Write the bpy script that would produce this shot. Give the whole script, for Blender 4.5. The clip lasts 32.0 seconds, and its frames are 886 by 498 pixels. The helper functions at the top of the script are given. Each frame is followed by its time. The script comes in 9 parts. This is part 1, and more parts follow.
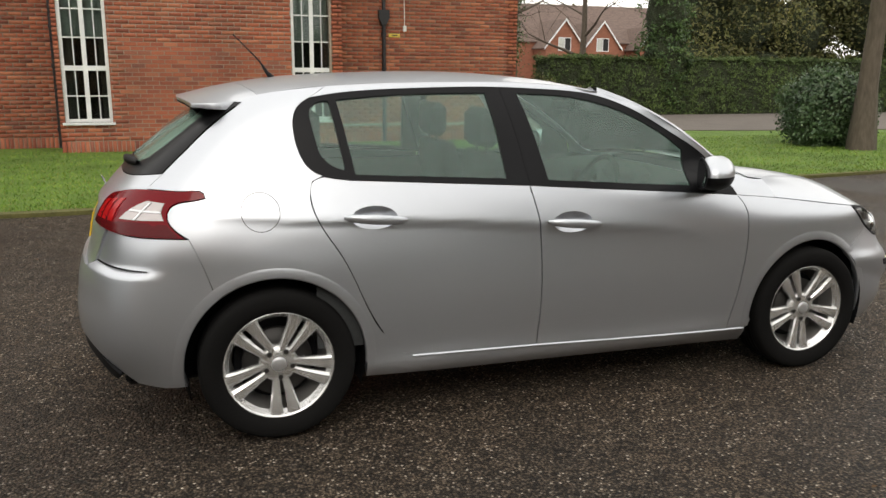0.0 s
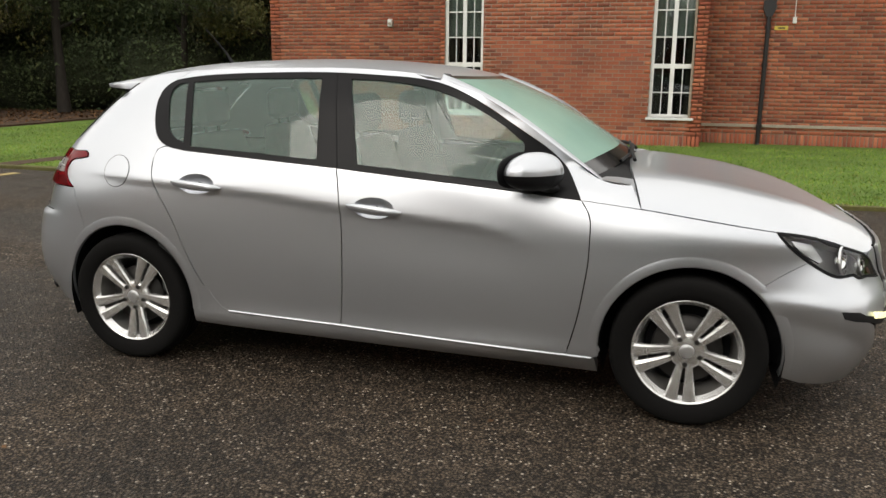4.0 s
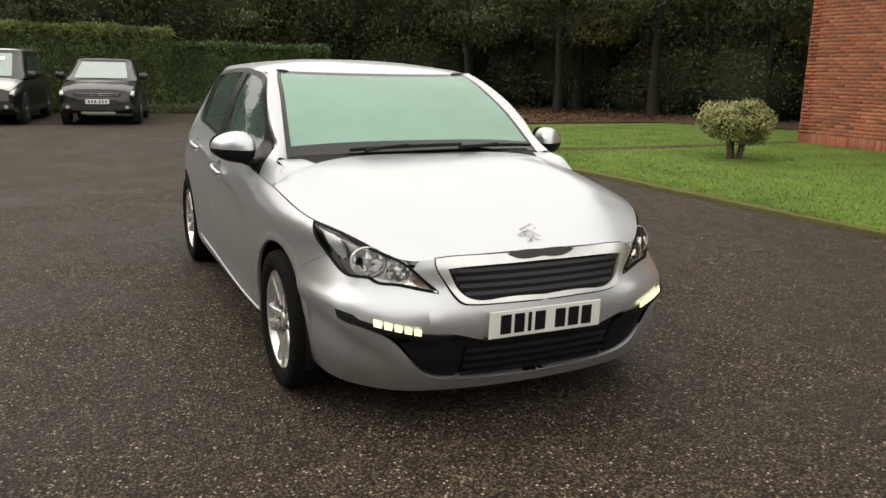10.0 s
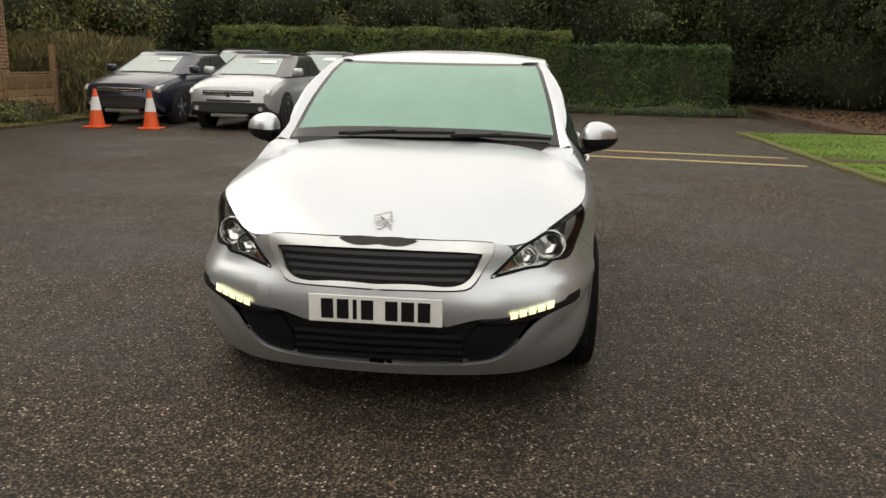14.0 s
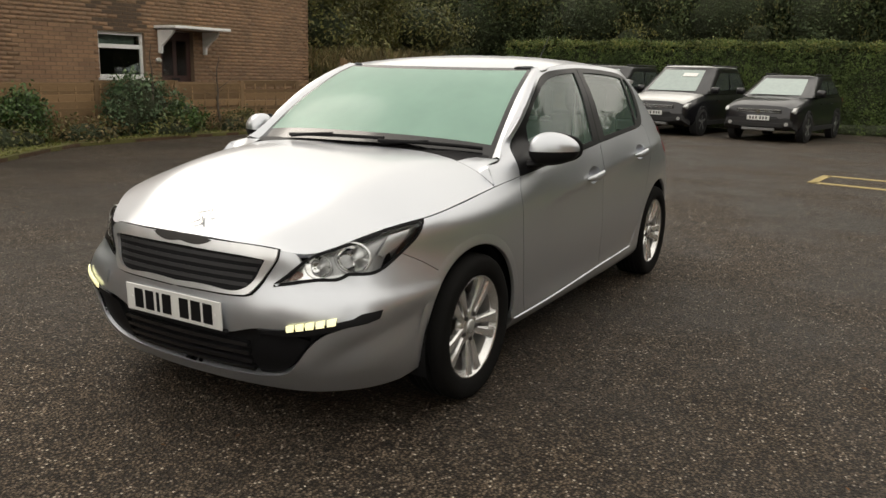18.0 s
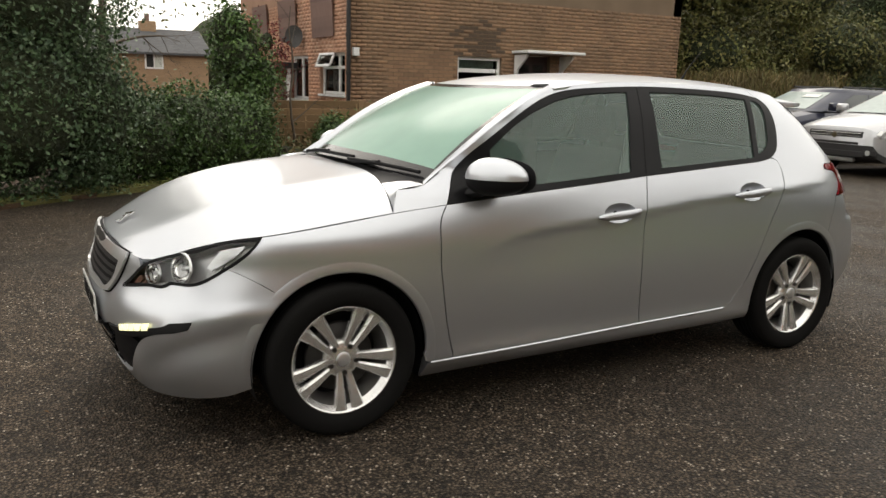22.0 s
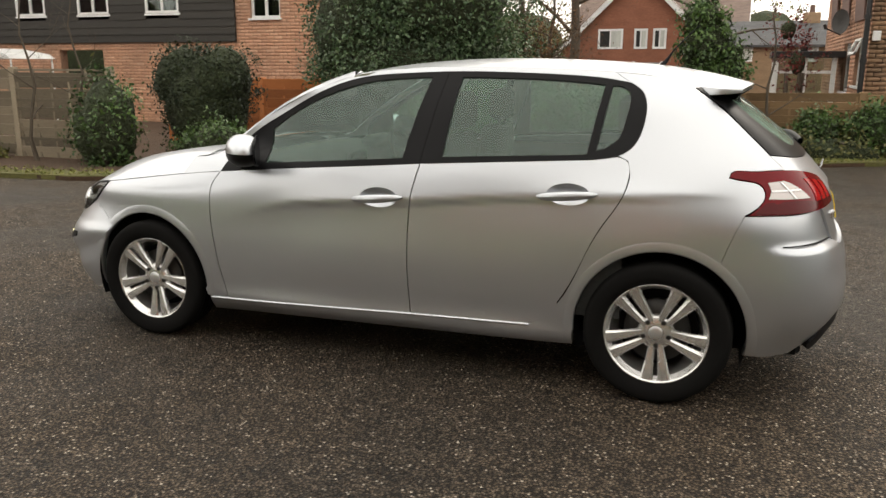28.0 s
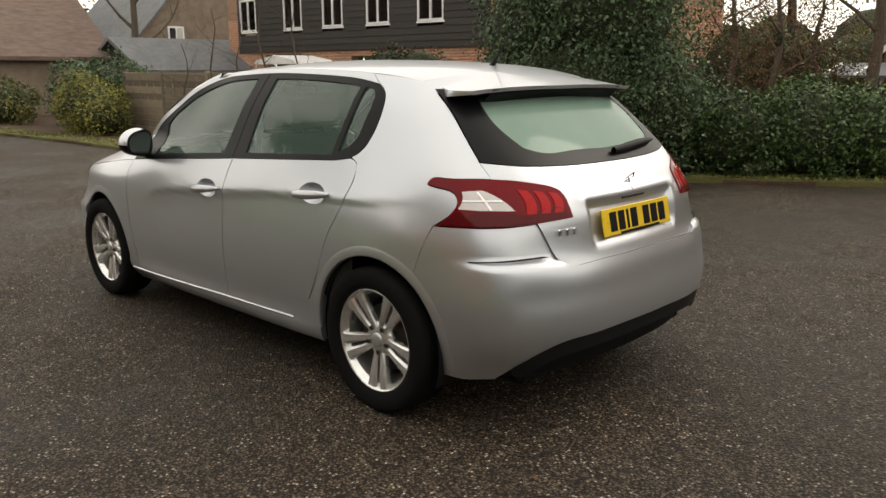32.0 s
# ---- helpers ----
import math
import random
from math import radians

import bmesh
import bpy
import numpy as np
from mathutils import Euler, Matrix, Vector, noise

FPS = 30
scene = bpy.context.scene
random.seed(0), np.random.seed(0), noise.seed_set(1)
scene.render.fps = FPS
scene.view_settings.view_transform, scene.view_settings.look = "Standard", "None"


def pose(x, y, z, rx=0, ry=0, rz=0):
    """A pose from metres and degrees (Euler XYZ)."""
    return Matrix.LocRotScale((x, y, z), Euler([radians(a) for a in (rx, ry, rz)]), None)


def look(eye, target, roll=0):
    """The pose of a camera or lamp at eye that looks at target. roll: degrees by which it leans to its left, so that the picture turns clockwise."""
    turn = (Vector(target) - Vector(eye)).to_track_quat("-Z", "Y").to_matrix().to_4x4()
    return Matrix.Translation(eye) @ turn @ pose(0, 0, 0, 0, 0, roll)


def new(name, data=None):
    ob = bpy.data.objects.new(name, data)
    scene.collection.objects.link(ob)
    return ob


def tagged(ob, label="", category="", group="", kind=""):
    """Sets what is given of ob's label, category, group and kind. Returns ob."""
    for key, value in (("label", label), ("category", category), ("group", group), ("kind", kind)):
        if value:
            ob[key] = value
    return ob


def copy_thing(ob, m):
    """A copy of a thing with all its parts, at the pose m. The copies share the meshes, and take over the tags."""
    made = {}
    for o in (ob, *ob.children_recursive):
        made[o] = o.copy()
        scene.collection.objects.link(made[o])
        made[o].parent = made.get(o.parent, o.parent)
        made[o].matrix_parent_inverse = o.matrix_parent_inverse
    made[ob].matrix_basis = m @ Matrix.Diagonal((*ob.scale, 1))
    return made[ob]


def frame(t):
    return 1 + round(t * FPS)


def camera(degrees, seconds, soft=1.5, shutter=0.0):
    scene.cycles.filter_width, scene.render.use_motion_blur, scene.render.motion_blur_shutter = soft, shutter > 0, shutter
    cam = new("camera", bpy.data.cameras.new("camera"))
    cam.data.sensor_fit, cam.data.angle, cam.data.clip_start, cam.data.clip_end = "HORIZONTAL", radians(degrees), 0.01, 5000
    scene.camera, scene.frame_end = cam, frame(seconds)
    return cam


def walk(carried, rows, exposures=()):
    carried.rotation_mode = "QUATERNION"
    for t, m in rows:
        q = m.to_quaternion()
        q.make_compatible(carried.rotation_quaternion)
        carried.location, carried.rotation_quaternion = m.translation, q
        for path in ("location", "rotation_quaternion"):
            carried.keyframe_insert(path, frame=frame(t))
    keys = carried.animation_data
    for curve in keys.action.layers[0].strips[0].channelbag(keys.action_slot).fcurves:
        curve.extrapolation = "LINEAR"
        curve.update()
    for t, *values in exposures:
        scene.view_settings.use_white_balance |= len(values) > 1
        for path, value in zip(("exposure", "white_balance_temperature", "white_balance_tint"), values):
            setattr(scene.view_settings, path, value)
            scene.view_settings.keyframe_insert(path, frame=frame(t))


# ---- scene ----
cam = camera(57.97, 32.0, soft=1.5)
# camera path: seconds, place, heading, tilt, roll
PATH = [
    (0, -1.685, -3.931, 1.455, -19.01, -12.38, 0.42),
    (0.5, -1.402, -4.075, 1.458, -14.04, -12.79, 0.60),
    (1, -1.023, -4.125, 1.450, -9.58, -12.85, 0.78),
    (1.5, -0.674, -4.249, 1.459, -4.51, -12.59, 0.39),
    (2, -0.291, -4.285, 1.447, 1.53, -13.00, 0.58),
    (2.5, 0.076, -4.276, 1.457, 5.52, -12.70, 0.39),
    (3, 0.502, -4.317, 1.489, 9.25, -12.69, 0.46),
    (3.5, 0.833, -4.212, 1.438, 12.96, -12.97, 0.30),
    (4, 1.209, -4.075, 1.422, 16.22, -12.73, 0.52),
    (4.5, 1.579, -4.011, 1.454, 20.51, -12.66, 0.58),
    (6.5, 2.916, -3.453, 1.397, 38.78, -12.76, 0.87),
    (7, 3.277, -3.306, 1.402, 43.32, -12.32, 1.22),
    (7.5, 3.529, -3.104, 1.381, 48.54, -12.70, 1.39),
    (8, 3.759, -2.797, 1.395, 50.63, -12.73, 1.43),
    (8.5, 4.025, -2.574, 1.407, 53.22, -12.61, 1.41),
    (9, 4.250, -2.297, 1.399, 56.91, -12.91, 1.49),
    (9.5, 4.430, -1.991, 1.412, 59.22, -12.86, 1.62),
    (10, 4.718, -1.695, 1.427, 64.67, -12.76, 1.26),
    (10.5, 4.896, -1.410, 1.414, 69.80, -12.95, 1.20),
    (11, 5.013, -1.034, 1.420, 73.30, -12.99, 1.23),
    (11.5, 5.094, -0.782, 1.419, 76.84, -13.00, 1.10),
    (12, 5.129, -0.504, 1.404, 82.34, -13.04, 1.27),
    (12.5, 5.079, -0.256, 1.393, 86.56, -13.00, 1.26),
    (13, 5.109, 0.016, 1.402, 89.95, -12.88, 1.06),
    (13.5, 5.138, 0.311, 1.423, 94.45, -12.97, 1.16),
    (14, 5.027, 0.571, 1.389, 96.50, -13.14, 1.15),
    (14.5, 4.944, 0.808, 1.393, 98.68, -13.06, 1.16),
    (16.5, 4.651, 1.783, 1.402, 110.08, -12.54, 1.37),
    (17, 4.557, 2.010, 1.402, 114.95, -12.74, 1.47),
    (17.5, 4.349, 2.180, 1.373, 117.70, -12.76, 1.39),
    (18, 4.178, 2.367, 1.367, 120.41, -12.59, 1.47),
    (18.5, 4.039, 2.635, 1.390, 125.57, -12.58, 1.31),
    (19, 3.828, 2.808, 1.361, 130.00, -12.80, 1.37),
    (19.5, 3.592, 2.981, 1.375, 133.19, -12.62, 1.39),
    (20, 3.422, 3.235, 1.394, 137.10, -12.47, 1.14),
    (20.5, 3.216, 3.376, 1.384, 141.29, -12.74, 1.37),
    (21, 2.897, 3.457, 1.384, 143.85, -12.83, 1.08),
    (21.5, 2.650, 3.558, 1.380, 146.28, -12.57, 1.25),
    (22, 2.421, 3.671, 1.392, 151.58, -11.74, 1.52),
    (22.5, 2.109, 3.656, 1.362, 155.25, -12.03, 1.36),
    (23, 1.835, 3.673, 1.354, 157.01, -11.85, 1.59),
    (23.5, 1.510, 3.784, 1.352, 161.44, -11.70, 1.27),
    (24, 1.190, 3.831, 1.317, 164.72, -11.94, 1.23),
    (24.5, 0.865, 3.861, 1.334, 168.37, -11.84, 1.30),
    (25, 0.540, 4.024, 1.354, 174.49, -11.56, 1.13),
    (25.5, 0.197, 4.097, 1.325, 178.94, -11.86, 1.16),
    (26, -0.138, 4.127, 1.330, 181.04, -11.62, 1.19),
    (26.5, -0.506, 4.280, 1.347, 185.56, -11.48, 0.85),
    (28.5, -1.901, 4.145, 1.433, 202.95, -13.20, 0.16),
    (29, -2.223, 4.021, 1.438, 205.12, -13.06, 0.24),
    (29.5, -2.552, 3.954, 1.476, 210.00, -12.81, 0.08),
    (30, -2.801, 3.768, 1.444, 213.72, -13.07, -0.05),
    (30.5, -3.061, 3.557, 1.451, 216.20, -12.81, -0.26),
    (31, -3.368, 3.415, 1.458, 219.96, -12.51, 0.03),
    (31.5, -3.572, 3.213, 1.424, 222.59, -12.76, -0.16),
    (32, -3.745, 2.926, 1.415, 224.54, -12.66, -0.19),
]
walk(cam, [(t, pose(x, y, z, 90 + p, -r, h)) for t, x, y, z, h, p, r in PATH],
     exposures=[(0, 0.14, 6750, 10), (4, 0.14, 6800, 10), (9, 0.20, 7050, 10), (12, 0.15, 7100, 10), (14, 0.08, 7150, 10), (18, -0.02, 7150, 10), (20, 0.05, 7050, 10), (22, 0.20, 7000, 10), (25, 0.34, 7000, 10), (29, 0.40, 7200, 10), (30, 0.22, 7250, 10), (31, 0.14, 7250, 10), (32, 0.06, 7250, 10)])

# ---- light: an overcast winter day, brightest overhead ----
SUN_EL, SUN_AZ = radians(40), radians(200)
world = bpy.data.worlds.new("overcast_sky")
scene.world = world
world.use_nodes = True
wn = world.node_tree
for n in list(wn.nodes):
    wn.nodes.remove(n)


def wnode(kind, **inputs):
    n = wn.nodes.new(kind)
    for k, v in inputs.items():
        n.inputs[k].default_value = v
    return n


w_out, w_bg = wnode("ShaderNodeOutputWorld"), wnode("ShaderNodeBackground", Strength=0.1)
w_sky = wnode("ShaderNodeTexSky")
w_sky.sky_type, w_sky.sun_disc = 'NISHITA', False
w_sky.sun_elevation, w_sky.sun_rotation = SUN_EL, SUN_AZ
w_sky.dust_density = 4.0
w_co, w_sep = wnode("ShaderNodeTexCoord"), wnode("ShaderNodeSeparateXYZ")
w_no = wnode("ShaderNodeTexNoise", Scale=2.5, Detail=3.0)
w_ra, w_cl = wnode("ShaderNodeValToRGB"), wnode("ShaderNodeValToRGB")
e = w_ra.color_ramp.elements
e[0].position, e[0].color = 0.0, (17.0, 16.8, 16.4, 1)
e[1].position, e[1].color = 1.0, (16.6, 16.5, 16.2, 1)
e.new(0.55).color = (15.4, 15.3, 15.0, 1)
e = w_cl.color_ramp.elements
e[0].position, e[0].color = 0.3, (0.86, 0.87, 0.89, 1)
e[1].position, e[1].color = 0.72, (1.08, 1.07, 1.05, 1)
w_mul, w_mix = wnode("ShaderNodeMix"), wnode("ShaderNodeMix")
w_mul.data_type = w_mix.data_type = 'RGBA'
w_mul.blend_type = 'MULTIPLY'
w_mul.inputs["Factor"].default_value = 1.0
w_mix.inputs["Factor"].default_value = 0.9
for a, b in ((w_co.outputs["Generated"], w_sep.inputs["Vector"]), (w_sep.outputs["Z"], w_ra.inputs["Fac"]), (w_co.outputs["Generated"], w_no.inputs["Vector"]),
             (w_no.outputs["Fac"], w_cl.inputs["Fac"]), (w_ra.outputs["Color"], w_mul.inputs["A"]), (w_cl.outputs["Color"], w_mul.inputs["B"]),
             (w_sky.outputs["Color"], w_mix.inputs["A"]), (w_mul.outputs["Result"], w_mix.inputs["B"]), (w_mix.outputs["Result"], w_bg.inputs["Color"]),
             (w_bg.outputs["Background"], w_out.inputs["Surface"])):
    wn.links.new(a, b)
sun_data = bpy.data.lights.new("sun", 'SUN')
sun_data.energy, sun_data.angle, sun_data.color = 0.6, radians(25), (1.0, 0.97, 0.93)
sun = new("sun", sun_data)
sun.matrix_world = look((0, 0, 30), (-30 * math.sin(SUN_AZ) / math.tan(SUN_EL), -30 * math.cos(SUN_AZ) / math.tan(SUN_EL), 0))

# ---- materials ----
def nodes_of(name):
    m = bpy.data.materials.new(name)
    m.use_nodes = True
    nt = m.node_tree
    return m, nt, nt.nodes["Principled BSDF"]


def link(nt, a, b):
    nt.links.new(a, b)


def mapped(nt, space="Object", scale=(1, 1, 1)):
    tc = nt.nodes.new("ShaderNodeTexCoord")
    mp = nt.nodes.new("ShaderNodeMapping")
    mp.inputs["Scale"].default_value = scale
    if space == "World":
        ge = nt.nodes.new("ShaderNodeNewGeometry")
        link(nt, ge.outputs["Position"], mp.inputs["Vector"])
    else:
        link(nt, tc.outputs[space], mp.inputs["Vector"])
    return mp.outputs["Vector"]


def noise_node(nt, vec, scale, detail=3.0, rough=0.55):
    n = nt.nodes.new("ShaderNodeTexNoise")
    n.inputs["Scale"].default_value = scale
    n.inputs["Detail"].default_value = detail
    n.inputs["Roughness"].default_value = rough
    link(nt, vec, n.inputs["Vector"])
    return n.outputs["Fac"]


def ramp(nt, fac, stops):
    r = nt.nodes.new("ShaderNodeValToRGB")
    e = r.color_ramp.elements
    while len(e) < len(stops):
        e.new(0.5)
    for el, (p, c) in zip(e, stops):
        el.position = p
        el.color = (*c, 1) if len(c) == 3 else c
    link(nt, fac, r.inputs["Fac"])
    return r.outputs["Color"]


def mix(nt, fac, a, b, mode='MIX'):
    m = nt.nodes.new("ShaderNodeMix")
    m.data_type = 'RGBA'
    m.blend_type = mode
    for sock, val in ((m.inputs["Factor"], fac), (m.inputs["A"], a), (m.inputs["B"], b)):
        if isinstance(val, (int, float)):
            sock.default_value = val
        elif isinstance(val, tuple):
            sock.default_value = (*val, 1)
        else:
            link(nt, val, sock)
    return m.outputs["Result"]


def bump(nt, bsdf, height, strength, dist):
    b = nt.nodes.new("ShaderNodeBump")
    b.inputs["Strength"].default_value = strength
    b.inputs["Distance"].default_value = dist
    link(nt, height, b.inputs["Height"])
    link(nt, b.outputs["Normal"], bsdf.inputs["Normal"])


def grainy(name, c1, c2, scale=20.0, rough=0.7, metal=0.0, big=1.5, bumps=0.2, dist=0.01, space="World", stretch=(1, 1, 1), spec=0.5, per_piece=0.0):
    """Two colours mixed by a fine and a coarse noise, with fine relief."""
    m, nt, b = nodes_of(name)
    v = mapped(nt, space, stretch)
    f = noise_node(nt, v, scale, 4.0)
    g = noise_node(nt, v, big, 3.0)
    fine = ramp(nt, f, [(0.3, c1), (0.7, c2)])
    mid = tuple((p + q) / 2 for p, q in zip(c1, c2))
    dark = tuple(p * 0.72 for p in mid)
    lite = tuple(min(1, p * 1.22) for p in mid)
    coarse = ramp(nt, g, [(0.35, dark), (0.65, lite)])
    col = mix(nt, 0.4, fine, coarse)
    if per_piece > 0:
        oi = nt.nodes.new("ShaderNodeObjectInfo")
        pc = ramp(nt, oi.outputs["Random"], [(0.0, tuple(p * (1 - per_piece) for p in mid)), (1.0, tuple(min(1, p * (1 + per_piece)) for p in mid))])
        col = mix(nt, 0.6, col, pc)
    link(nt, col, b.inputs["Base Color"])
    b.inputs["Roughness"].default_value = rough
    b.inputs["Metallic"].default_value = metal
    b.inputs["Specular IOR Level"].default_value = spec
    if bumps > 0:
        bump(nt, b, f, bumps, dist)
    return m


def plain(name, c, rough=0.5, metal=0.0, spec=0.5, coat=0.0, emit=None, alpha=None):
    m, nt, b = nodes_of(name)
    v = mapped(nt, "Object")
    g = noise_node(nt, v, 9.0, 3.0)
    col = ramp(nt, g, [(0.3, tuple(p * 0.93 for p in c)), (0.7, tuple(min(1, p * 1.05) for p in c))])
    link(nt, col, b.inputs["Base Color"])
    b.inputs["Roughness"].default_value = rough
    b.inputs["Metallic"].default_value = metal
    b.inputs["Specular IOR Level"].default_value = spec
    b.inputs["Coat Weight"].default_value = coat
    b.inputs["Coat Roughness"].default_value = 0.06
    if emit:
        b.inputs["Emission Color"].default_value = (*emit[0], 1)
        b.inputs["Emission Strength"].default_value = emit[1]
    return m


def glassy(name, tint, rough=0.02, ior=1.45, sky_sheen=0.0, sky_sheen_colour=(0.6, 0.75, 0.66)):
    """Thin tinted glass: part see-through, part mirror, part flat diffuse that paints in reflected sky."""
    m = bpy.data.materials.new(name)
    m.use_nodes = True
    nt = m.node_tree
    nt.nodes.clear()
    out = nt.nodes.new("ShaderNodeOutputMaterial")
    tr = nt.nodes.new("ShaderNodeBsdfTransparent")
    tr.inputs["Color"].default_value = (*tint, 1)
    gl = nt.nodes.new("ShaderNodeBsdfGlossy")
    gl.inputs["Roughness"].default_value = rough
    fr = nt.nodes.new("ShaderNodeFresnel")
    fr.inputs["IOR"].default_value = ior
    mx = nt.nodes.new("ShaderNodeMixShader")
    link(nt, fr.outputs["Fac"], mx.inputs["Fac"])
    if sky_sheen > 0:
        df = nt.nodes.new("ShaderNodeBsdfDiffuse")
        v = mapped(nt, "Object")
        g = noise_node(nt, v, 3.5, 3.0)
        link(nt, ramp(nt, g, [(0.3, tuple(p * 0.9 for p in sky_sheen_colour)), (0.7, sky_sheen_colour)]), df.inputs["Color"])
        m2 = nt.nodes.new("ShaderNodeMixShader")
        m2.inputs["Fac"].default_value = sky_sheen
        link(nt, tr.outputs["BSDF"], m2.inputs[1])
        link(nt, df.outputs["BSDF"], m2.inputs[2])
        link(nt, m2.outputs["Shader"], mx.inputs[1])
    else:
        link(nt, tr.outputs["BSDF"], mx.inputs[1])
    link(nt, gl.outputs["BSDF"], mx.inputs[2])
    link(nt, mx.outputs["Shader"], out.inputs["Surface"])
    return m

# ---- building helpers ----
def mesh_of(name, verts, faces, material, smooth=False):
    me = bpy.data.meshes.new(name)
    me.from_pydata([tuple(v) for v in verts], [], faces)
    me.validate()
    if material is not None:
        for mm in (material if isinstance(material, (list, tuple)) else [material]):
            me.materials.append(mm)
    if smooth:
        me.polygons.foreach_set("use_smooth", [True] * len(me.polygons))
    me.update()
    return me


def put(name, me, parent=None, label="", m=None):
    ob = new(name, me)
    if parent is not None:
        ob.parent = parent
    if m is not None:
        ob.matrix_basis = m
    if label:
        ob["label"] = label
    return ob


def part(name, bm, material, parent=None, label="", smooth=False, m=None):
    me = bpy.data.meshes.new(name)
    bm.to_mesh(me)
    bm.free()
    for mm in (material if isinstance(material, (list, tuple)) else [material]):
        me.materials.append(mm)
    if smooth:
        me.polygons.foreach_set("use_smooth", [True] * len(me.polygons))
    return put(name, me, parent, label, m)


def thing(name, label, category, at=(0, 0, 0), turn=0.0, group="", kind=""):
    ob = new(name)
    ob.matrix_basis = pose(*at, 0, 0, turn)
    ob.empty_display_size = 0.2
    return tagged(ob, label, category, group, kind)


def add_box(bm, lo, hi, bevel=0.0, m=None):
    """A box from corner to corner, its edges rounded."""
    size = [max(1e-4, h - l) for l, h in zip(lo, hi)]
    mid = [(l + h) / 2 for l, h in zip(lo, hi)]
    mat = Matrix.LocRotScale(mid, None, size)
    if m is not None:
        mat = m @ mat
    r = bmesh.ops.create_cube(bm, size=1.0, matrix=mat)
    if bevel > 0:
        edges = list({e for v in r["verts"] for e in v.link_edges})
        bmesh.ops.bevel(bm, geom=edges, offset=bevel, segments=1, affect='EDGES', profile=0.7)


def box_part(name, lo, hi, material, parent=None, label="", bevel=0.0, m=None):
    bm = bmesh.new()
    add_box(bm, lo, hi, bevel)
    return part(name, bm, material, parent, label, m=m)


def add_rod(bm, a, b, r1, r2=None, sides=8, caps=True):
    """A round bar from a to b that may taper."""
    a, b = Vector(a), Vector(b)
    d = b - a
    if d.length < 1e-6:
        return
    q = d.to_track_quat('Z', 'Y').to_matrix().to_4x4()
    bmesh.ops.create_cone(bm, cap_ends=caps, segments=sides, radius1=r1, radius2=r1 if r2 is None else r2, depth=d.length,
                          matrix=Matrix.Translation((a + b) / 2) @ q)


def rod_part(name, a, b, r, material, parent=None, label="", sides=10, r2=None):
    bm = bmesh.new()
    add_rod(bm, a, b, r, r2, sides)
    return part(name, bm, material, parent, label, smooth=False)


def add_prism(bm, outline, y0, y1, axis="y"):
    """A flat outline (a, b) pulled from y0 to y1 along an axis: 'y' takes (x, z), 'x' takes (y, z), 'z' takes (x, y)."""
    def at(p, h):
        return {"y": (p[0], h, p[1]), "x": (h, p[0], p[1]), "z": (p[0], p[1], h)}[axis]
    lo = [bm.verts.new(at(p, y0)) for p in outline]
    hi = [bm.verts.new(at(p, y1)) for p in outline]
    n = len(outline)
    bm.faces.new(lo)
    bm.faces.new(hi[::-1])
    for i in range(n):
        j = (i + 1) % n
        bm.faces.new((lo[j], lo[i], hi[i], hi[j]))


def prism_part(name, outline, y0, y1, material, parent=None, label="", axis="y", m=None, bevel=0.0):
    bm = bmesh.new()
    add_prism(bm, outline, y0, y1, axis)
    bmesh.ops.recalc_face_normals(bm, faces=bm.faces)
    if bevel > 0:
        bmesh.ops.bevel(bm, geom=list(bm.edges), offset=bevel, segments=1, affect='EDGES', profile=0.7)
    return part(name, bm, material, parent, label, m=m)

# ---- surfaces of the place ----
def asphalt_mat():
    """Worn wet tarmac: dark binder with shade painted between the stones, brown-grey chippings of many shades, a few
    pale ones, damp patches.
    """
    m, nt, b = nodes_of("tarmac")
    v = mapped(nt, "World")
    vo = nt.nodes.new("ShaderNodeTexVoronoi")
    vo.inputs["Scale"].default_value = 92.0
    vo.inputs["Randomness"].default_value = 1.0
    link(nt, v, vo.inputs["Vector"])
    sep = nt.nodes.new("ShaderNodeSeparateColor")
    link(nt, vo.outputs["Color"], sep.inputs["Color"])
    stone = ramp(nt, sep.outputs["Red"], [(0.0, (0.0235, 0.0183, 0.013)), (0.35, (0.076, 0.0592, 0.043)), (0.75, (0.119, 0.0938, 0.069)), (0.94, (0.165, 0.1345, 0.103)), (0.992, (0.46, 0.42, 0.36))])
    # Paints shadow into the gaps: stone tops lighter, crevices near-black.
    pit_shade = ramp(nt, vo.outputs["Distance"], [(0.30, (1.15, 1.15, 1.15)), (0.62, (0.16, 0.15, 0.14))])
    stone = mix(nt, 1.0, stone, pit_shade, 'MULTIPLY')
    n1 = noise_node(nt, v, 9.0, 4.0)
    n2 = noise_node(nt, v, 0.55, 3.0)
    n3 = noise_node(nt, v, 260.0, 2.0)
    tone = ramp(nt, n1, [(0.3, (0.62, 0.61, 0.60)), (0.7, (1.25, 1.22, 1.18))])
    col = mix(nt, 1.0, stone, tone, 'MULTIPLY')
    damp = ramp(nt, n2, [(0.38, (0.78, 0.78, 0.79)), (0.62, (1.25, 1.22, 1.18))])
    col = mix(nt, 1.0, col, damp, 'MULTIPLY')
    link(nt, col, b.inputs["Base Color"])
    ro = ramp(nt, n2, [(0.38, (0.45, 0.45, 0.45)), (0.6, (0.72, 0.72, 0.72))])
    link(nt, ro, b.inputs["Roughness"])
    b.inputs["Specular IOR Level"].default_value = 0.24
    h = mix(nt, 0.35, vo.outputs["Distance"], n3)
    inv = nt.nodes.new("ShaderNodeInvert")
    link(nt, h, inv.inputs["Color"])
    bump(nt, b, inv.outputs["Color"], 1.0, 0.016)
    return m


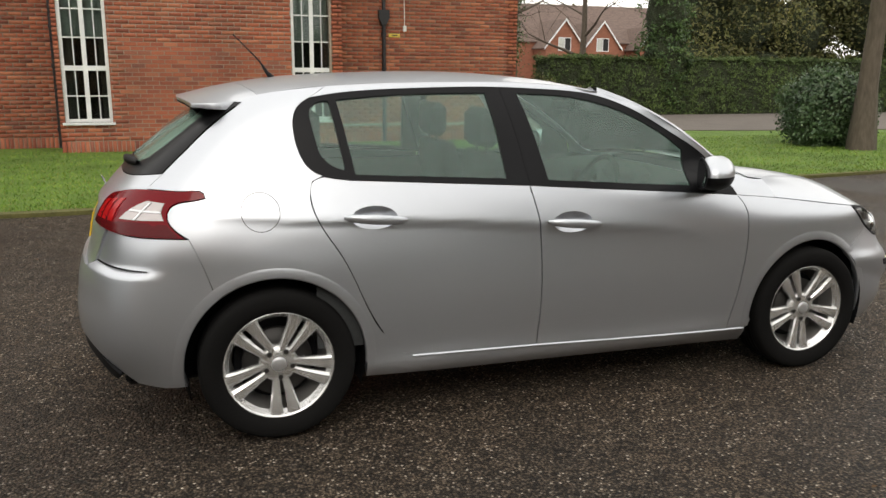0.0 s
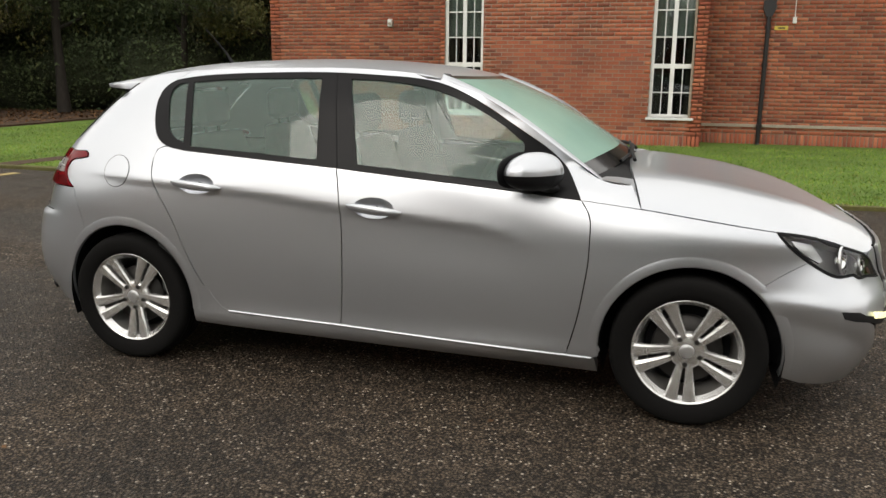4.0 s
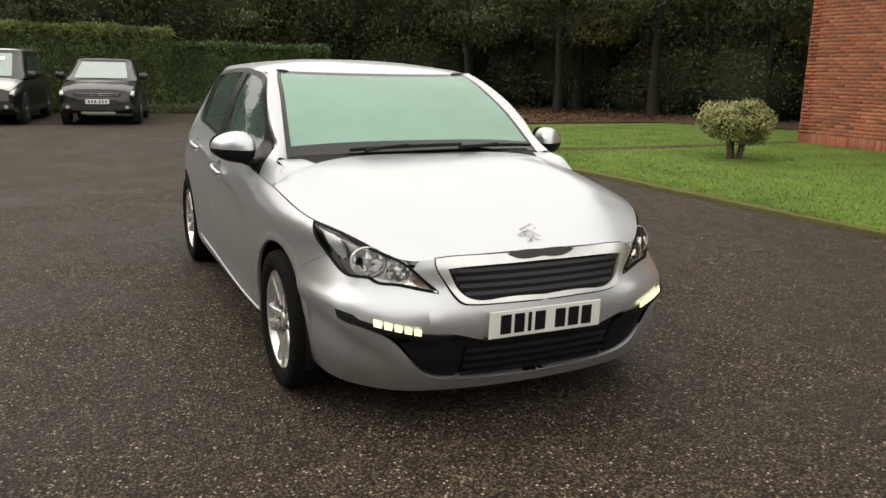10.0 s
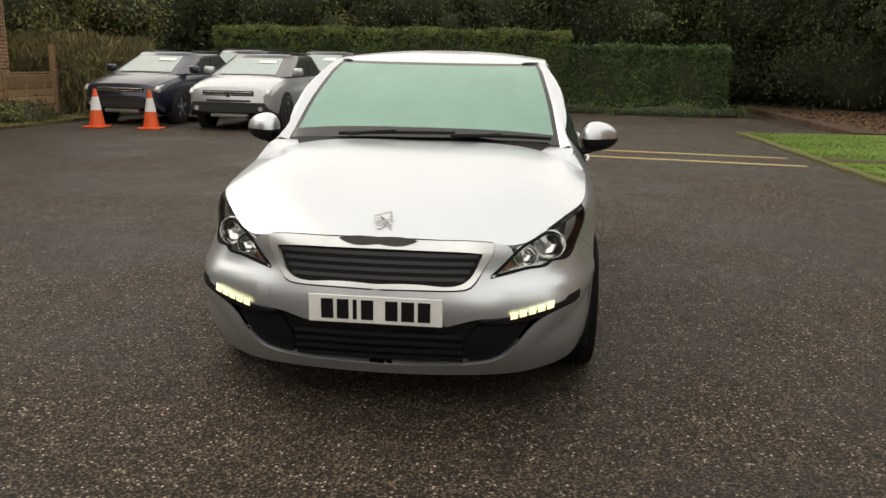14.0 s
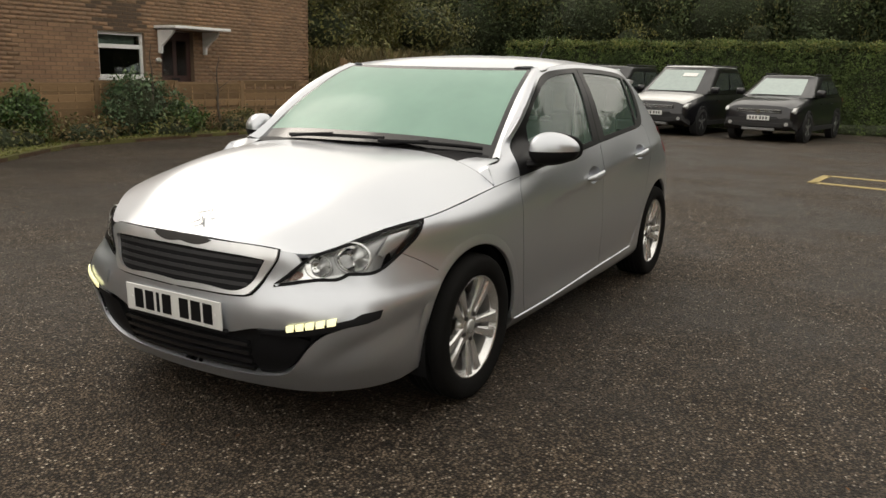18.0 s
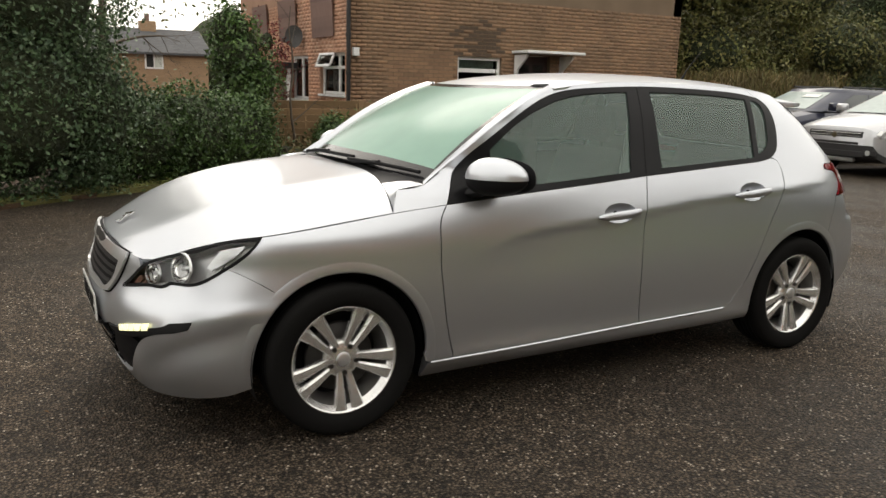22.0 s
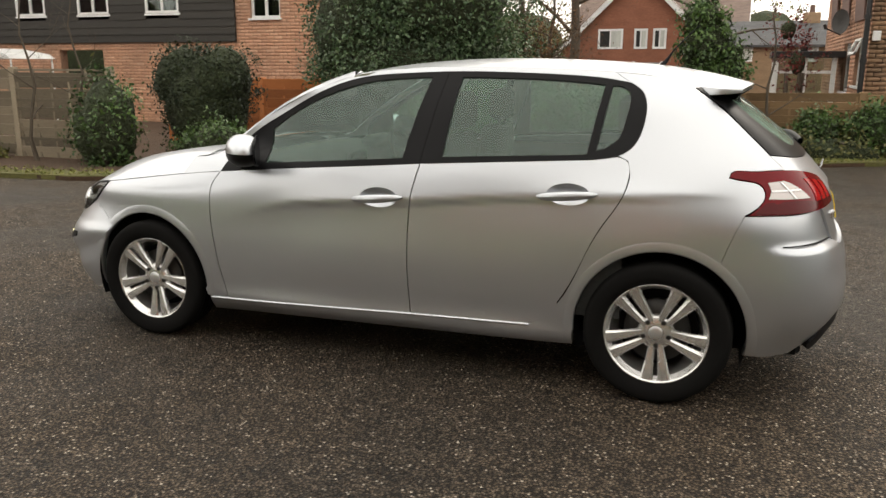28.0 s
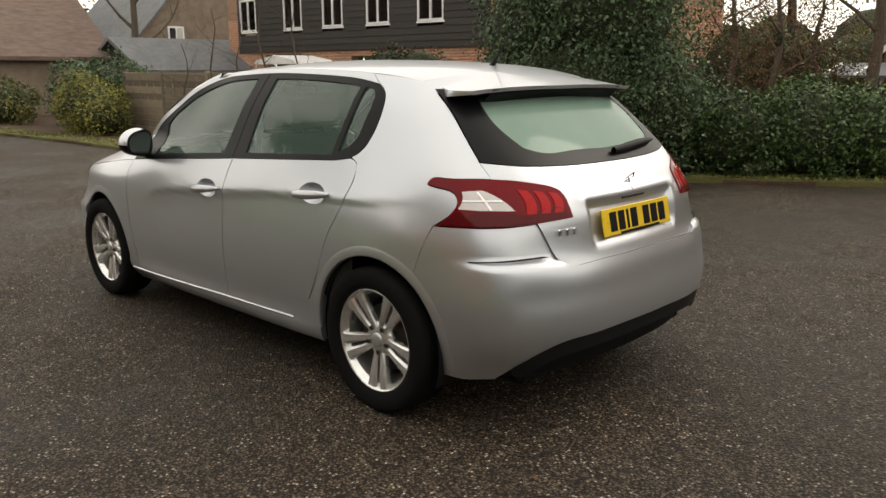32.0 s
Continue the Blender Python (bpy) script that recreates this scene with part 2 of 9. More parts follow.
def brick_mat(name, shades, island=False):
    """Brick of several fired shades, one shade a brick, with grain and weather streaks."""
    m, nt, b = nodes_of(name)
    v = mapped(nt, "World")
    if island:
        src = nt.nodes.new("ShaderNodeNewGeometry").outputs["Random Per Island"]
    else:
        src = nt.nodes.new("ShaderNodeObjectInfo").outputs["Random"]
    base = ramp(nt, src, [(k / (len(shades) - 1), c) for k, c in enumerate(shades)])
    f = noise_node(nt, v, 90.0, 4.0)
    g = noise_node(nt, v, 1.1, 3.0)
    fine = ramp(nt, f, [(0.3, (0.75, 0.75, 0.75)), (0.7, (1.2, 1.2, 1.2))])
    big = ramp(nt, g, [(0.35, (0.78, 0.80, 0.82)), (0.65, (1.12, 1.1, 1.08))])
    col = mix(nt, 1.0, mix(nt, 1.0, base, fine, 'MULTIPLY'), big, 'MULTIPLY')
    link(nt, col, b.inputs["Base Color"])
    b.inputs["Roughness"].default_value = 0.9
    bump(nt, b, f, 0.35, 0.004)
    return m


RED_S = [(0.19, 0.056, 0.034), (0.31, 0.086, 0.044), (0.38, 0.112, 0.055), (0.27, 0.072, 0.040), (0.43, 0.148, 0.075), (0.22, 0.076, 0.050)]
BROWN_S = [(0.21, 0.132, 0.080), (0.25, 0.152, 0.090), (0.28, 0.170, 0.100), (0.235, 0.140, 0.084), (0.30, 0.182, 0.105), (0.205, 0.125, 0.076)]
ORANGE_S = [(0.42, 0.225, 0.145), (0.50, 0.275, 0.175), (0.45, 0.24, 0.155), (0.55, 0.33, 0.22)]
TARMAC = asphalt_mat()
GRASS = grainy("lawn_grass", (0.055, 0.115, 0.012), (0.15, 0.24, 0.028), 85, 0.9, big=0.9, bumps=0.6, dist=0.03)
MOSS = grainy("mossy_verge", (0.05, 0.055, 0.014), (0.15, 0.135, 0.04), 40, 0.95, big=2.0, bumps=0.5, dist=0.02)
SOIL = grainy("leaf_litter", (0.030, 0.018, 0.010), (0.095, 0.052, 0.027), 22, 0.95, big=1.2, bumps=0.6, dist=0.03)
MORTAR = grainy("mortar", (0.24, 0.19, 0.15), (0.34, 0.27, 0.21), 120, 0.95, bumps=0.3, dist=0.004)
MORTAR_D = grainy("dark_mortar", (0.17, 0.135, 0.10), (0.25, 0.20, 0.15), 120, 0.95, bumps=0.3, dist=0.004)
MORTAR_O = grainy("orange_mortar", (0.30, 0.175, 0.115), (0.38, 0.235, 0.16), 120, 0.95, bumps=0.3, dist=0.004)
MORTAR_B = grainy("brown_mortar", (0.15, 0.105, 0.070), (0.21, 0.150, 0.100), 120, 0.95, bumps=0.3, dist=0.004)
BR_RED, BR_RED_I = brick_mat("red_brick", RED_S), brick_mat("red_brick_field", RED_S, True)
BR_BRN, BR_BRN_I = brick_mat("brown_brick", BROWN_S), brick_mat("brown_brick_field", BROWN_S, True)
BR_ORG_I = brick_mat("orange_brick_field", ORANGE_S, True)
WHITE = grainy("white_upvc", (0.70, 0.70, 0.69), (0.80, 0.80, 0.79), 30, 0.4, bumps=0.0, space="Object")
PANE = glassy("window_pane", (0.72, 0.78, 0.76), 0.01, 1.5)
# Near-black: paints unlit rooms behind glass; also colours the shed and letter box.
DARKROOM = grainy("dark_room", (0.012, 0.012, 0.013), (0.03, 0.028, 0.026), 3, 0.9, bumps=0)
CURTAIN = grainy("net_curtain", (0.42, 0.44, 0.40), (0.60, 0.61, 0.57), 14, 0.9, stretch=(6, 6, 0.6), bumps=0.3, dist=0.02)
DRAPE = grainy("dark_curtain", (0.07, 0.06, 0.05), (0.14, 0.12, 0.10), 14, 0.9, stretch=(6, 6, 0.5), bumps=0.3, dist=0.02)
PIPE = plain("black_pipe", (0.015, 0.015, 0.016), 0.4)
SLATE = grainy("roof_tile", (0.06, 0.048, 0.042), (0.12, 0.10, 0.088), 6, 0.85, stretch=(1, 1, 6), bumps=0.5, dist=0.02)
GREYROOF = grainy("grey_roof", (0.10, 0.105, 0.11), (0.17, 0.175, 0.18), 5, 0.8, bumps=0.3, dist=0.02)
FENCE_G = grainy("weathered_fence", (0.11, 0.090, 0.064), (0.33, 0.27, 0.195), 14, 0.9, stretch=(1, 1, 9), per_piece=0.7, bumps=0.3)
FENCE_O = grainy("orange_fence", (0.28, 0.085, 0.025), (0.46, 0.17, 0.055), 10, 0.8, stretch=(1, 1, 7), per_piece=0.4, bumps=0.2)
FENCE_B = grainy("brown_fence", (0.15, 0.095, 0.050), (0.36, 0.23, 0.12), 12, 0.9, stretch=(1, 1, 8), per_piece=0.6, bumps=0.3)
BOARD = grainy("black_weatherboard", (0.018, 0.016, 0.014), (0.045, 0.040, 0.034), 8, 0.7, stretch=(0.5, 1, 5), per_piece=0.3, bumps=0.2)
STONE = grainy("pale_stone", (0.30, 0.26, 0.20), (0.42, 0.37, 0.30), 20, 0.85, bumps=0.2)
YELLOW = grainy("worn_yellow_paint", (0.24, 0.18, 0.07), (0.48, 0.37, 0.15), 30, 0.8, bumps=0.3, dist=0.004)
SOOT = grainy("sooty_brick", (0.060, 0.042, 0.030), (0.125, 0.085, 0.055), 20, 0.95, bumps=0.3, dist=0.004)


def field(name, verts, faces, material, parent=None, label="", kind="", smooth=False):
    """One mesh from arrays of points and quads."""
    verts, faces = np.asarray(verts, np.float32), np.asarray(faces, np.int32)
    me = bpy.data.meshes.new(name)
    me.vertices.add(len(verts))
    me.vertices.foreach_set("co", verts.ravel())
    k = faces.shape[1]
    me.loops.add(faces.size)
    me.loops.foreach_set("vertex_index", faces.ravel())
    me.polygons.add(len(faces))
    me.polygons.foreach_set("loop_start", np.arange(0, faces.size, k, dtype=np.int32))
    me.polygons.foreach_set("loop_total", np.full(len(faces), k, np.int32))
    me.materials.append(material)
    me.update(calc_edges=True)
    if smooth:
        me.polygons.foreach_set("use_smooth", [True] * len(me.polygons))
    ob = put(name, me, parent, label)
    if kind:
        ob["kind"] = kind
    return ob


def ground_sheet(name, outline, z, material, label, edge_drop=0.08, hump=0.0):
    """A raised slab of ground with a real edge, over an outline in plan."""
    bm = bmesh.new()
    top = [bm.verts.new((x, y, z + hump * noise.noise((x * .3, y * .3, 0)))) for x, y in outline]
    low = [bm.verts.new((x, y, z - edge_drop)) for x, y in outline]
    f = bm.faces.new(top)
    n = len(outline)
    for i in range(n):
        bm.faces.new((top[i], low[i], low[(i + 1) % n], top[(i + 1) % n]))
    bmesh.ops.recalc_face_normals(bm, faces=bm.faces)
    if f.normal.z < 0:
        bmesh.ops.reverse_faces(bm, faces=bm.faces)
    bmesh.ops.triangulate(bm, faces=[f])
    return tagged(part(name, bm, material), label, kind="structure")


# one sheet of ground to the horizon
R = 900
gx = np.array([-R, -200, -60, -30, -22, -17, -15.5, -14, -12.5, -11, -5, 0, 5, 10, 18, 30, 60, 200, R], float)


def fall(x):
    """The tarmac falls a little towards the hedge in the west."""
    return -.018 * min(max(-11.5 - x, 0), 5.5)


gv = [(x, y, fall(x)) for y in gx for x in gx]
gf = [(j * 19 + i, j * 19 + i + 1, (j + 1) * 19 + i + 1, (j + 1) * 19 + i) for j in range(18) for i in range(18)]
ground = field("ground", gv, gf, TARMAC)
tagged(ground, "worn wet dark tarmac of the car park", kind="structure")


def wobble(pts, amp=0.05, step=0.35, seed=0):
    """A plan line broken into short uneven steps."""
    out = []
    for (x0, y0), (x1, y1) in zip(pts, pts[1:]):
        n = max(1, int(math.hypot(x1 - x0, y1 - y0) / step))
        for k in range(n):
            t = k / n
            x, y = x0 + (x1 - x0) * t, y0 + (y1 - y0) * t
            out.append((x + amp * noise.noise((x * 1.7, y * 1.7, seed)), y + amp * noise.noise((x * 1.7, y * 1.7, seed + 9))))
    out.append(pts[-1])
    return out


N_EDGE = wobble([(-13.4, 7.5), (-13.2, 6.0), (-12.7, 5.0), (-10, 4.98), (-6, 5.05), (-2, 5.1), (2, 5.12), (6, 5.3), (9, 5.6), (13, 6.4), (17, 8.5)], 0.06)
ground_sheet("lawn", N_EDGE + [(22, 14), (24, 17.0), (10, 17.5), (5.8, 17.5), (-8, 17), (-13.4, 14)], 0.035, GRASS, "mown green lawn with a worn edge", 0.3)
ground_sheet("lawn_edge", wobble([(-13.0, 4.93), (-8, 4.92), (0, 5.02), (6, 5.2), (10, 5.6)], 0.05, .3, 3) + wobble([(10, 5.72), (6, 5.36), (0, 5.2), (-8, 5.08), (-13.0, 5.1)], 0.05, .3, 5), 0.042, MOSS, "muddy mossy lawn edge", 0.2)
ground_sheet("garden_path", wobble([(-8.1, 5.08), (-7.85, 6.4), (-7.6, 7.6), (-7.6, 9.2), (-7.8, 12.6)], .06, .3, 11) + wobble([(-7.5, 12.6), (-7.25, 9.2), (-7.22, 7.6), (-7.5, 6.4), (-7.72, 5.08)], .06, .3, 12), 0.043, SOIL, "narrow dark earth path across the lawn", 0.03)
ground_sheet("wood_floor", wobble([(-30, 8.2), (-18, 7.8), (-13.6, 7.6), (-13.6, 14), (-8.2, 17), (-8.2, 40), (-40, 40), (-40, 8.2)], 0.2), 0.06, SOIL, "brown leaf litter under the trees", 0.35)
ground_sheet("far_road", [(7, 15.0), (13, 13.6), (30, 11.5), (60, 10.5), (60, 21.2), (7, 21.2)], 0.055, grainy("grey_road", (0.10, 0.085, 0.07), (0.16, 0.135, 0.115), 40, 0.85, bumps=0.2), "pale grey lane along the hedge", 0.02)
S_EDGE = [(40, -2.4), (22, -2.7), (16, -3.0), (12.2, -3.3), (9, -3.3), (6.3, -3.6), (4.6, -4.2), (3.3, -5.0), (2.0, -5.95), (.6, -6.75), (-.7, -7.6), (-2.2, -8.25), (-4, -9.35), (-6.6, -9.45), (-9.5, -9.2), (-13, -9.2), (-24, -9.6)]
ground_sheet("verge", wobble(S_EDGE, 0.07, .3, 2) + [(-24, -60), (40, -60)], 0.05, SOIL, "dark earth border with fallen leaves", 0.35)
KERB_IN = [(x + .05, y - .42) for x, y in S_EDGE]
ground_sheet("mossy_edge", wobble(S_EDGE[1:], 0.06, .25, 7) + wobble(KERB_IN[1:][::-1], 0.12, .25, 8), 0.062, MOSS, "mossy yellow-green edge of the border", 0.3)
# worn yellow bay marking and a pale line
for a, b, w in (((-8.75, 1.35), (-8.3, 4.6), .14), ((-7.75, 1.25), (-7.25, 4.6), .16), ((-8.8, 1.35), (-7.7, 1.25), .12)):
    dx, dy = b[0] - a[0], b[1] - a[1]
    ln = math.hypot(dx, dy)
    nx, ny = -dy / ln * w / 2, dx / ln * w / 2
    ground_sheet("bay_line", wobble([(a[0] + nx, a[1] + ny), (b[0] + nx, b[1] + ny)], .02, .2) + wobble([(b[0] - nx, b[1] - ny), (a[0] - nx, a[1] - ny)], .02, .2), 0.006, YELLOW, "worn yellow painted parking line", 0.004)

# ---- brickwork ----
def brick_wall(name, label, p0, p1, z0, z1, openings, field_mat, piece_mat, mortar, singles=None, plinth=0.0, depth=0.24, cap=0.0):
    """A wall from p0 to p1 (seen with p0 on its left), with recessed joints and openings (a0, a1, z0, z1) cut through.
    Bricks between the lengths in singles are pieces of their own."""
    p0, p1 = np.array(p0, float), np.array(p1, float)
    L = np.linalg.norm(p1 - p0)
    ax = (p1 - p0) / L
    out = np.array((ax[1], -ax[0]))
    wall = new(name)
    tagged(wall, label, kind="structure")

    def P(a, o, z):
        q = p0 + ax * a + out * o
        return (q[0], q[1], z)
    # core of mortar, in boxes round the openings
    cuts = sorted({0.0, L, *[o[0] for o in openings], *[o[1] for o in openings]})
    bm = bmesh.new()
    for a, b in zip(cuts, cuts[1:]):
        if b - a < 1e-4:
            continue
        spans, z = [], z0
        for o in sorted([o for o in openings if o[0] <= a + 1e-4 and o[1] >= b - 1e-4], key=lambda o: o[2]):
            spans.append((z, o[2]))
            z = o[3]
        spans.append((z, z1))
        for lo, hi in spans:
            if hi - lo < 1e-3:
                continue
            vs = [bm.verts.new(P(u, w, h)) for u in (a, b) for w in (0, -depth) for h in (lo, hi)]
            for f in ((0, 1, 5, 4), (2, 6, 7, 3), (0, 4, 6, 2), (1, 3, 7, 5), (0, 2, 3, 1), (4, 5, 7, 6)):
                bm.faces.new([vs[i] for i in f])
    bmesh.ops.recalc_face_normals(bm, faces=bm.faces)
    part("mortar", bm, mortar, wall)
    # bricks
    V, F = [], []
    lone = []
    rnd = random.Random(7)
    rows = []
    z = z0
    if plinth > 0:
        a = 0.0
        while a < L - .02:
            rows.append((a, min(a + .065, L), z + .0, z + plinth - .01))
            a += .075
        z += plinth
    k = 0
    while z + .065 <= min(z1, 3.1) + .001:
        a = -.1125 if k % 2 else 0.0
        while a < L - .03:
            rows.append((max(a, 0) + .0, min(a + .215, L), z, z + .065))
            a += .225
        z += .075
        k += 1
    for a, b, lo, hi in rows:
        bits = [(a, b)]
        for o in openings:
            if lo < o[3] - .01 and hi > o[2] + .01:
                nb = []
                for u, w in bits:
                    if u < o[0]:
                        nb.append((u, min(w, o[0])))
                    if w > o[1]:
                        nb.append((max(u, o[1]), w))
                bits = nb
        for u, w in bits:
            if w - u < .02:
                continue
            if singles and singles[0] <= u <= singles[1] and w - u > .2 and len(lone) < 290 and z0 + plinth < lo < 2.0:
                lone.append((u, lo))
                continue
            d = .005 + rnd.uniform(-.002, .002)
            base = len(V)
            V += [P(u, -.005, lo), P(w, -.005, lo), P(w, -.005, hi), P(u, -.005, hi), P(u + .003, d, lo + .003), P(w - .003, d, lo + .003), P(w - .003, d, hi - .003), P(u + .003, d, hi - .003)]
            F += [tuple(base + i for i in f) for f in ((4, 5, 6, 7), (0, 1, 5, 4), (1, 2, 6, 5), (2, 3, 7, 6), (3, 0, 4, 7))]
    F = [tuple(f) for f in F]
    if V:
        field("brick_field", V, F, field_mat, wall, "coursed bricks", "stuff")

    LONE.append((wall, lone, P, ax, out, p0, piece_mat))
    return wall, P


LONE = []


def window_unit(name, label, at, ax, width, z0, z1, bars_v, bars_h, curtains=(), group="", rail=0.06, open_top=False, sill=True, transom=None, inset=0.06):
    """A white window in an opening: frame, mullions, bars, panes and a room behind, painted near-black as unlit. at:
    the left foot on the wall's face; ax: along the wall.
    """
    ax = np.array(ax, float)
    out = np.array((ax[1], -ax[0]))
    w = thing(name, label, "window", (at[0], at[1], 0), 0, group, "structure")
    w.matrix_basis = Matrix(((ax[0], -out[0], 0, at[0]), (ax[1], -out[1], 0, at[1]), (0, 0, 1, 0), (0, 0, 0, 1)))
    y0, y1 = inset, inset + .06
    for nm, lo, hi in (("frame_side", (0, y0, z0), (rail, y1, z1)), ("frame_side", (width - rail, y0, z0), (width, y1, z1)), ("frame_foot", (rail, y0, z0), (width - rail, y1, z0 + rail)), ("frame_head", (rail, y0, z1 - rail), (width - rail, y1, z1))):
        box_part(nm, lo, hi, WHITE, w, bevel=0.006)
    for a in bars_v:
        box_part("mullion", (a[0] - a[1] / 2, y0 + .004, z0 + rail), (a[0] + a[1] / 2, y1 - .01, z1 - rail), WHITE, w, bevel=0.004)
    for h in bars_h:
        box_part("glazing_bar", (rail, y0 + .008, h[0] - h[1] / 2), (width - rail, y1 - .014, h[0] + h[1] / 2), WHITE, w, bevel=0.003)
    box_part("pane", (rail * .8, y0 + .03, z0 + rail * .8), (width - rail * .8, y0 + .036, z1 - rail * .8), PANE, w, "window glass")
    if sill:
        box_part("sill", (-.04, -.05, z0 - .045), (width + .04, y0 + .01, z0), WHITE, w, bevel=0.006)
    for lo, hi, h0, h1, mat in curtains:
        n = 16
        v = [(lo + (hi - lo) * k / n, y1 + .10 + .018 * math.sin(k * 2.1), h) for h in (h0, h1) for k in range(n + 1)]
        put("curtain", mesh_of("curtain", v, [(k, k + 1, n + 2 + k, n + 1 + k) for k in range(n)], mat, True), w, "hanging curtain")
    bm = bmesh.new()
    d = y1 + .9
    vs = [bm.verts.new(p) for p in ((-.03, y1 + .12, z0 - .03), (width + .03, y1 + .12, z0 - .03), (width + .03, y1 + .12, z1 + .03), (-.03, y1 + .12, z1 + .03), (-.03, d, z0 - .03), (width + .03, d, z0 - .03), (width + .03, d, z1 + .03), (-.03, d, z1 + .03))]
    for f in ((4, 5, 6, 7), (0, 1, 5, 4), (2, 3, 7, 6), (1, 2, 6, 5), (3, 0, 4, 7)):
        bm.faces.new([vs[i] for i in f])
    part("dark_room", bm, DARKROOM, w, "room behind the glass, painted near-black as unlit")
    return w


# north building: a bay that steps out between two longer walls
ZG = -0.12
BAY_Y, REC_Y = 11.6, 12.7
W1, W2 = (.08, .86), (4.06, 4.82)
brick_wall("wall_bay", "red brick bay wall with pale joints", (-3.4, BAY_Y), (1.62, BAY_Y), ZG, 5.5, [(W1[0], W1[1], .56, 3.3), (W2[0], W2[1], .56, 3.3)], BR_RED_I, BR_RED, MORTAR, singles=(1.0, 4.0), plinth=.36)
brick_wall("wall_bay_side", "red brick side of the bay", (1.62, BAY_Y), (1.62, REC_Y), ZG, 5.5, [], BR_RED_I, BR_RED, MORTAR, plinth=.36)
brick_wall("wall_bay_return", "red brick side of the bay", (-3.4, REC_Y), (-3.4, BAY_Y), ZG, 5.5, [], BR_RED_I, BR_RED, MORTAR, plinth=.36, depth=.075)
brick_wall("wall_north_west", "red brick wall with a plinth of upright bricks", (-7.7, REC_Y), (-3.4, REC_Y), ZG, 5.5, [], BR_RED_I, BR_RED, MORTAR_D, plinth=.36)
brick_wall("wall_north_east", "red brick wall with a pale string course", (1.62, REC_Y), (5.75, REC_Y), ZG, 5.5, [], BR_RED_I, BR_RED, MORTAR_D, plinth=.36)
brick_wall("wall_north_end", "red brick end wall", (5.75, REC_Y), (5.75, REC_Y + 5), ZG, 5.5, [], BR_RED_I, BR_RED, MORTAR_D, plinth=.36)
brick_wall("wall_north_far_end", "red brick end wall", (-7.7, REC_Y + 5), (-7.7, REC_Y), ZG, 5.5, [], BR_RED_I, BR_RED, MORTAR_D, plinth=.36)
tagged(prism_part("north_roof", [(-8.1, 5.5), (6.1, 5.5), (4.6, 7.6), (-6.6, 7.6)], BAY_Y - .4, REC_Y + 5.2, SLATE), "dark tiled roof", kind="structure")
tagged(box_part("string_course", (1.66, REC_Y - .03, .36), (5.78, REC_Y - .002, .42), STONE, bevel=.006), "pale stone string course low on the wall", kind="structure")
for x in (-3.4 + W1[0], -3.4 + W2[0]):
    wd = W1[1] - W1[0]
    window_unit("window_tall", "tall white-framed window with glazing bars and net curtains", (x, BAY_Y), (1, 0), wd, .56, 3.3, [(wd / 2, .075), (wd * .28, .018), (wd * .74, .018)], [(1.50, .085), (1.02, .022), (2.02, .022), (2.5, .022), (2.95, .022)],
                [(.04, wd - .04, 2.03, 3.3, CURTAIN), (.04, wd * .3, .6, 2.03, DRAPE), (wd * .8, wd - .04, .6, 2.03, DRAPE)], "tall bay windows")


def drainpipe(name, x, y, z0, z1, label):
    d = thing(name, label, "drainpipe", (x, y, 0))
    rod_part("pipe", (0, 0, z0), (0, 0, z1), .042, PIPE, d, sides=12)
    for z in (z0 + .3, 1.5, 2.2):
        rod_part("collar", (0, 0, z), (0, 0, z + .07), .055, PIPE, d, sides=12)
    rod_part("shoe", (0, 0, z0), (0, -.07, z0 - .09), .045, PIPE, d, sides=10)
    return d


dp = drainpipe("drainpipe", 2.72, REC_Y - .075, .05, 5.4, "black cast drainpipe with a hopper on red brick")
bm = bmesh.new()
add_prism(bm, [(-.11, 2.72), (.11, 2.72), (.11, 2.56), (.05, 2.42), (-.05, 2.42), (-.11, 2.56)], -.06, .07)
bmesh.ops.recalc_face_normals(bm, faces=bm.faces)
part("hopper", bm, PIPE, dp)
drainpipe("drainpipe", -3.52, REC_Y - .075, .05, 5.4, "black drainpipe in the corner of the brick bay")
sb = thing("security_light", "small white box light on the brick wall", "light", (-4.84, REC_Y - .01, 2.36))
box_part("housing", (-.05, -.09, -.08), (.05, 0, .08), WHITE, sb, bevel=.015)
rod_part("lamp_face", (0, -.10, -.02), (0, -.085, -.02), .035, STONE, sb)
ys = thing("wall_plate", "small yellow plate on the brick wall", "sign", (2.96, REC_Y - .012, 2.22))
box_part("plate", (-.12, -.008, -.035), (.12, 0, .035), grainy("yellow_plate_paint", (0.6, 0.45, 0.06), (0.72, 0.55, 0.1), 20, 0.5, bumps=0), ys, bevel=.002)
box_part("plate_bar", (-.06, -.010, -.012), (.07, -.007, .012), PIPE, ys)
jb = thing("junction_box", "white junction box with its cable on brick", "box", (3.18, REC_Y - .01, 2.36))
box_part("box", (-.035, -.05, -.06), (.035, 0, .06), WHITE, jb, bevel=.008)
rod_part("cable", (0, -.02, .06), (-.02, -.02, 1.2), .008, WHITE, jb, sides=6)

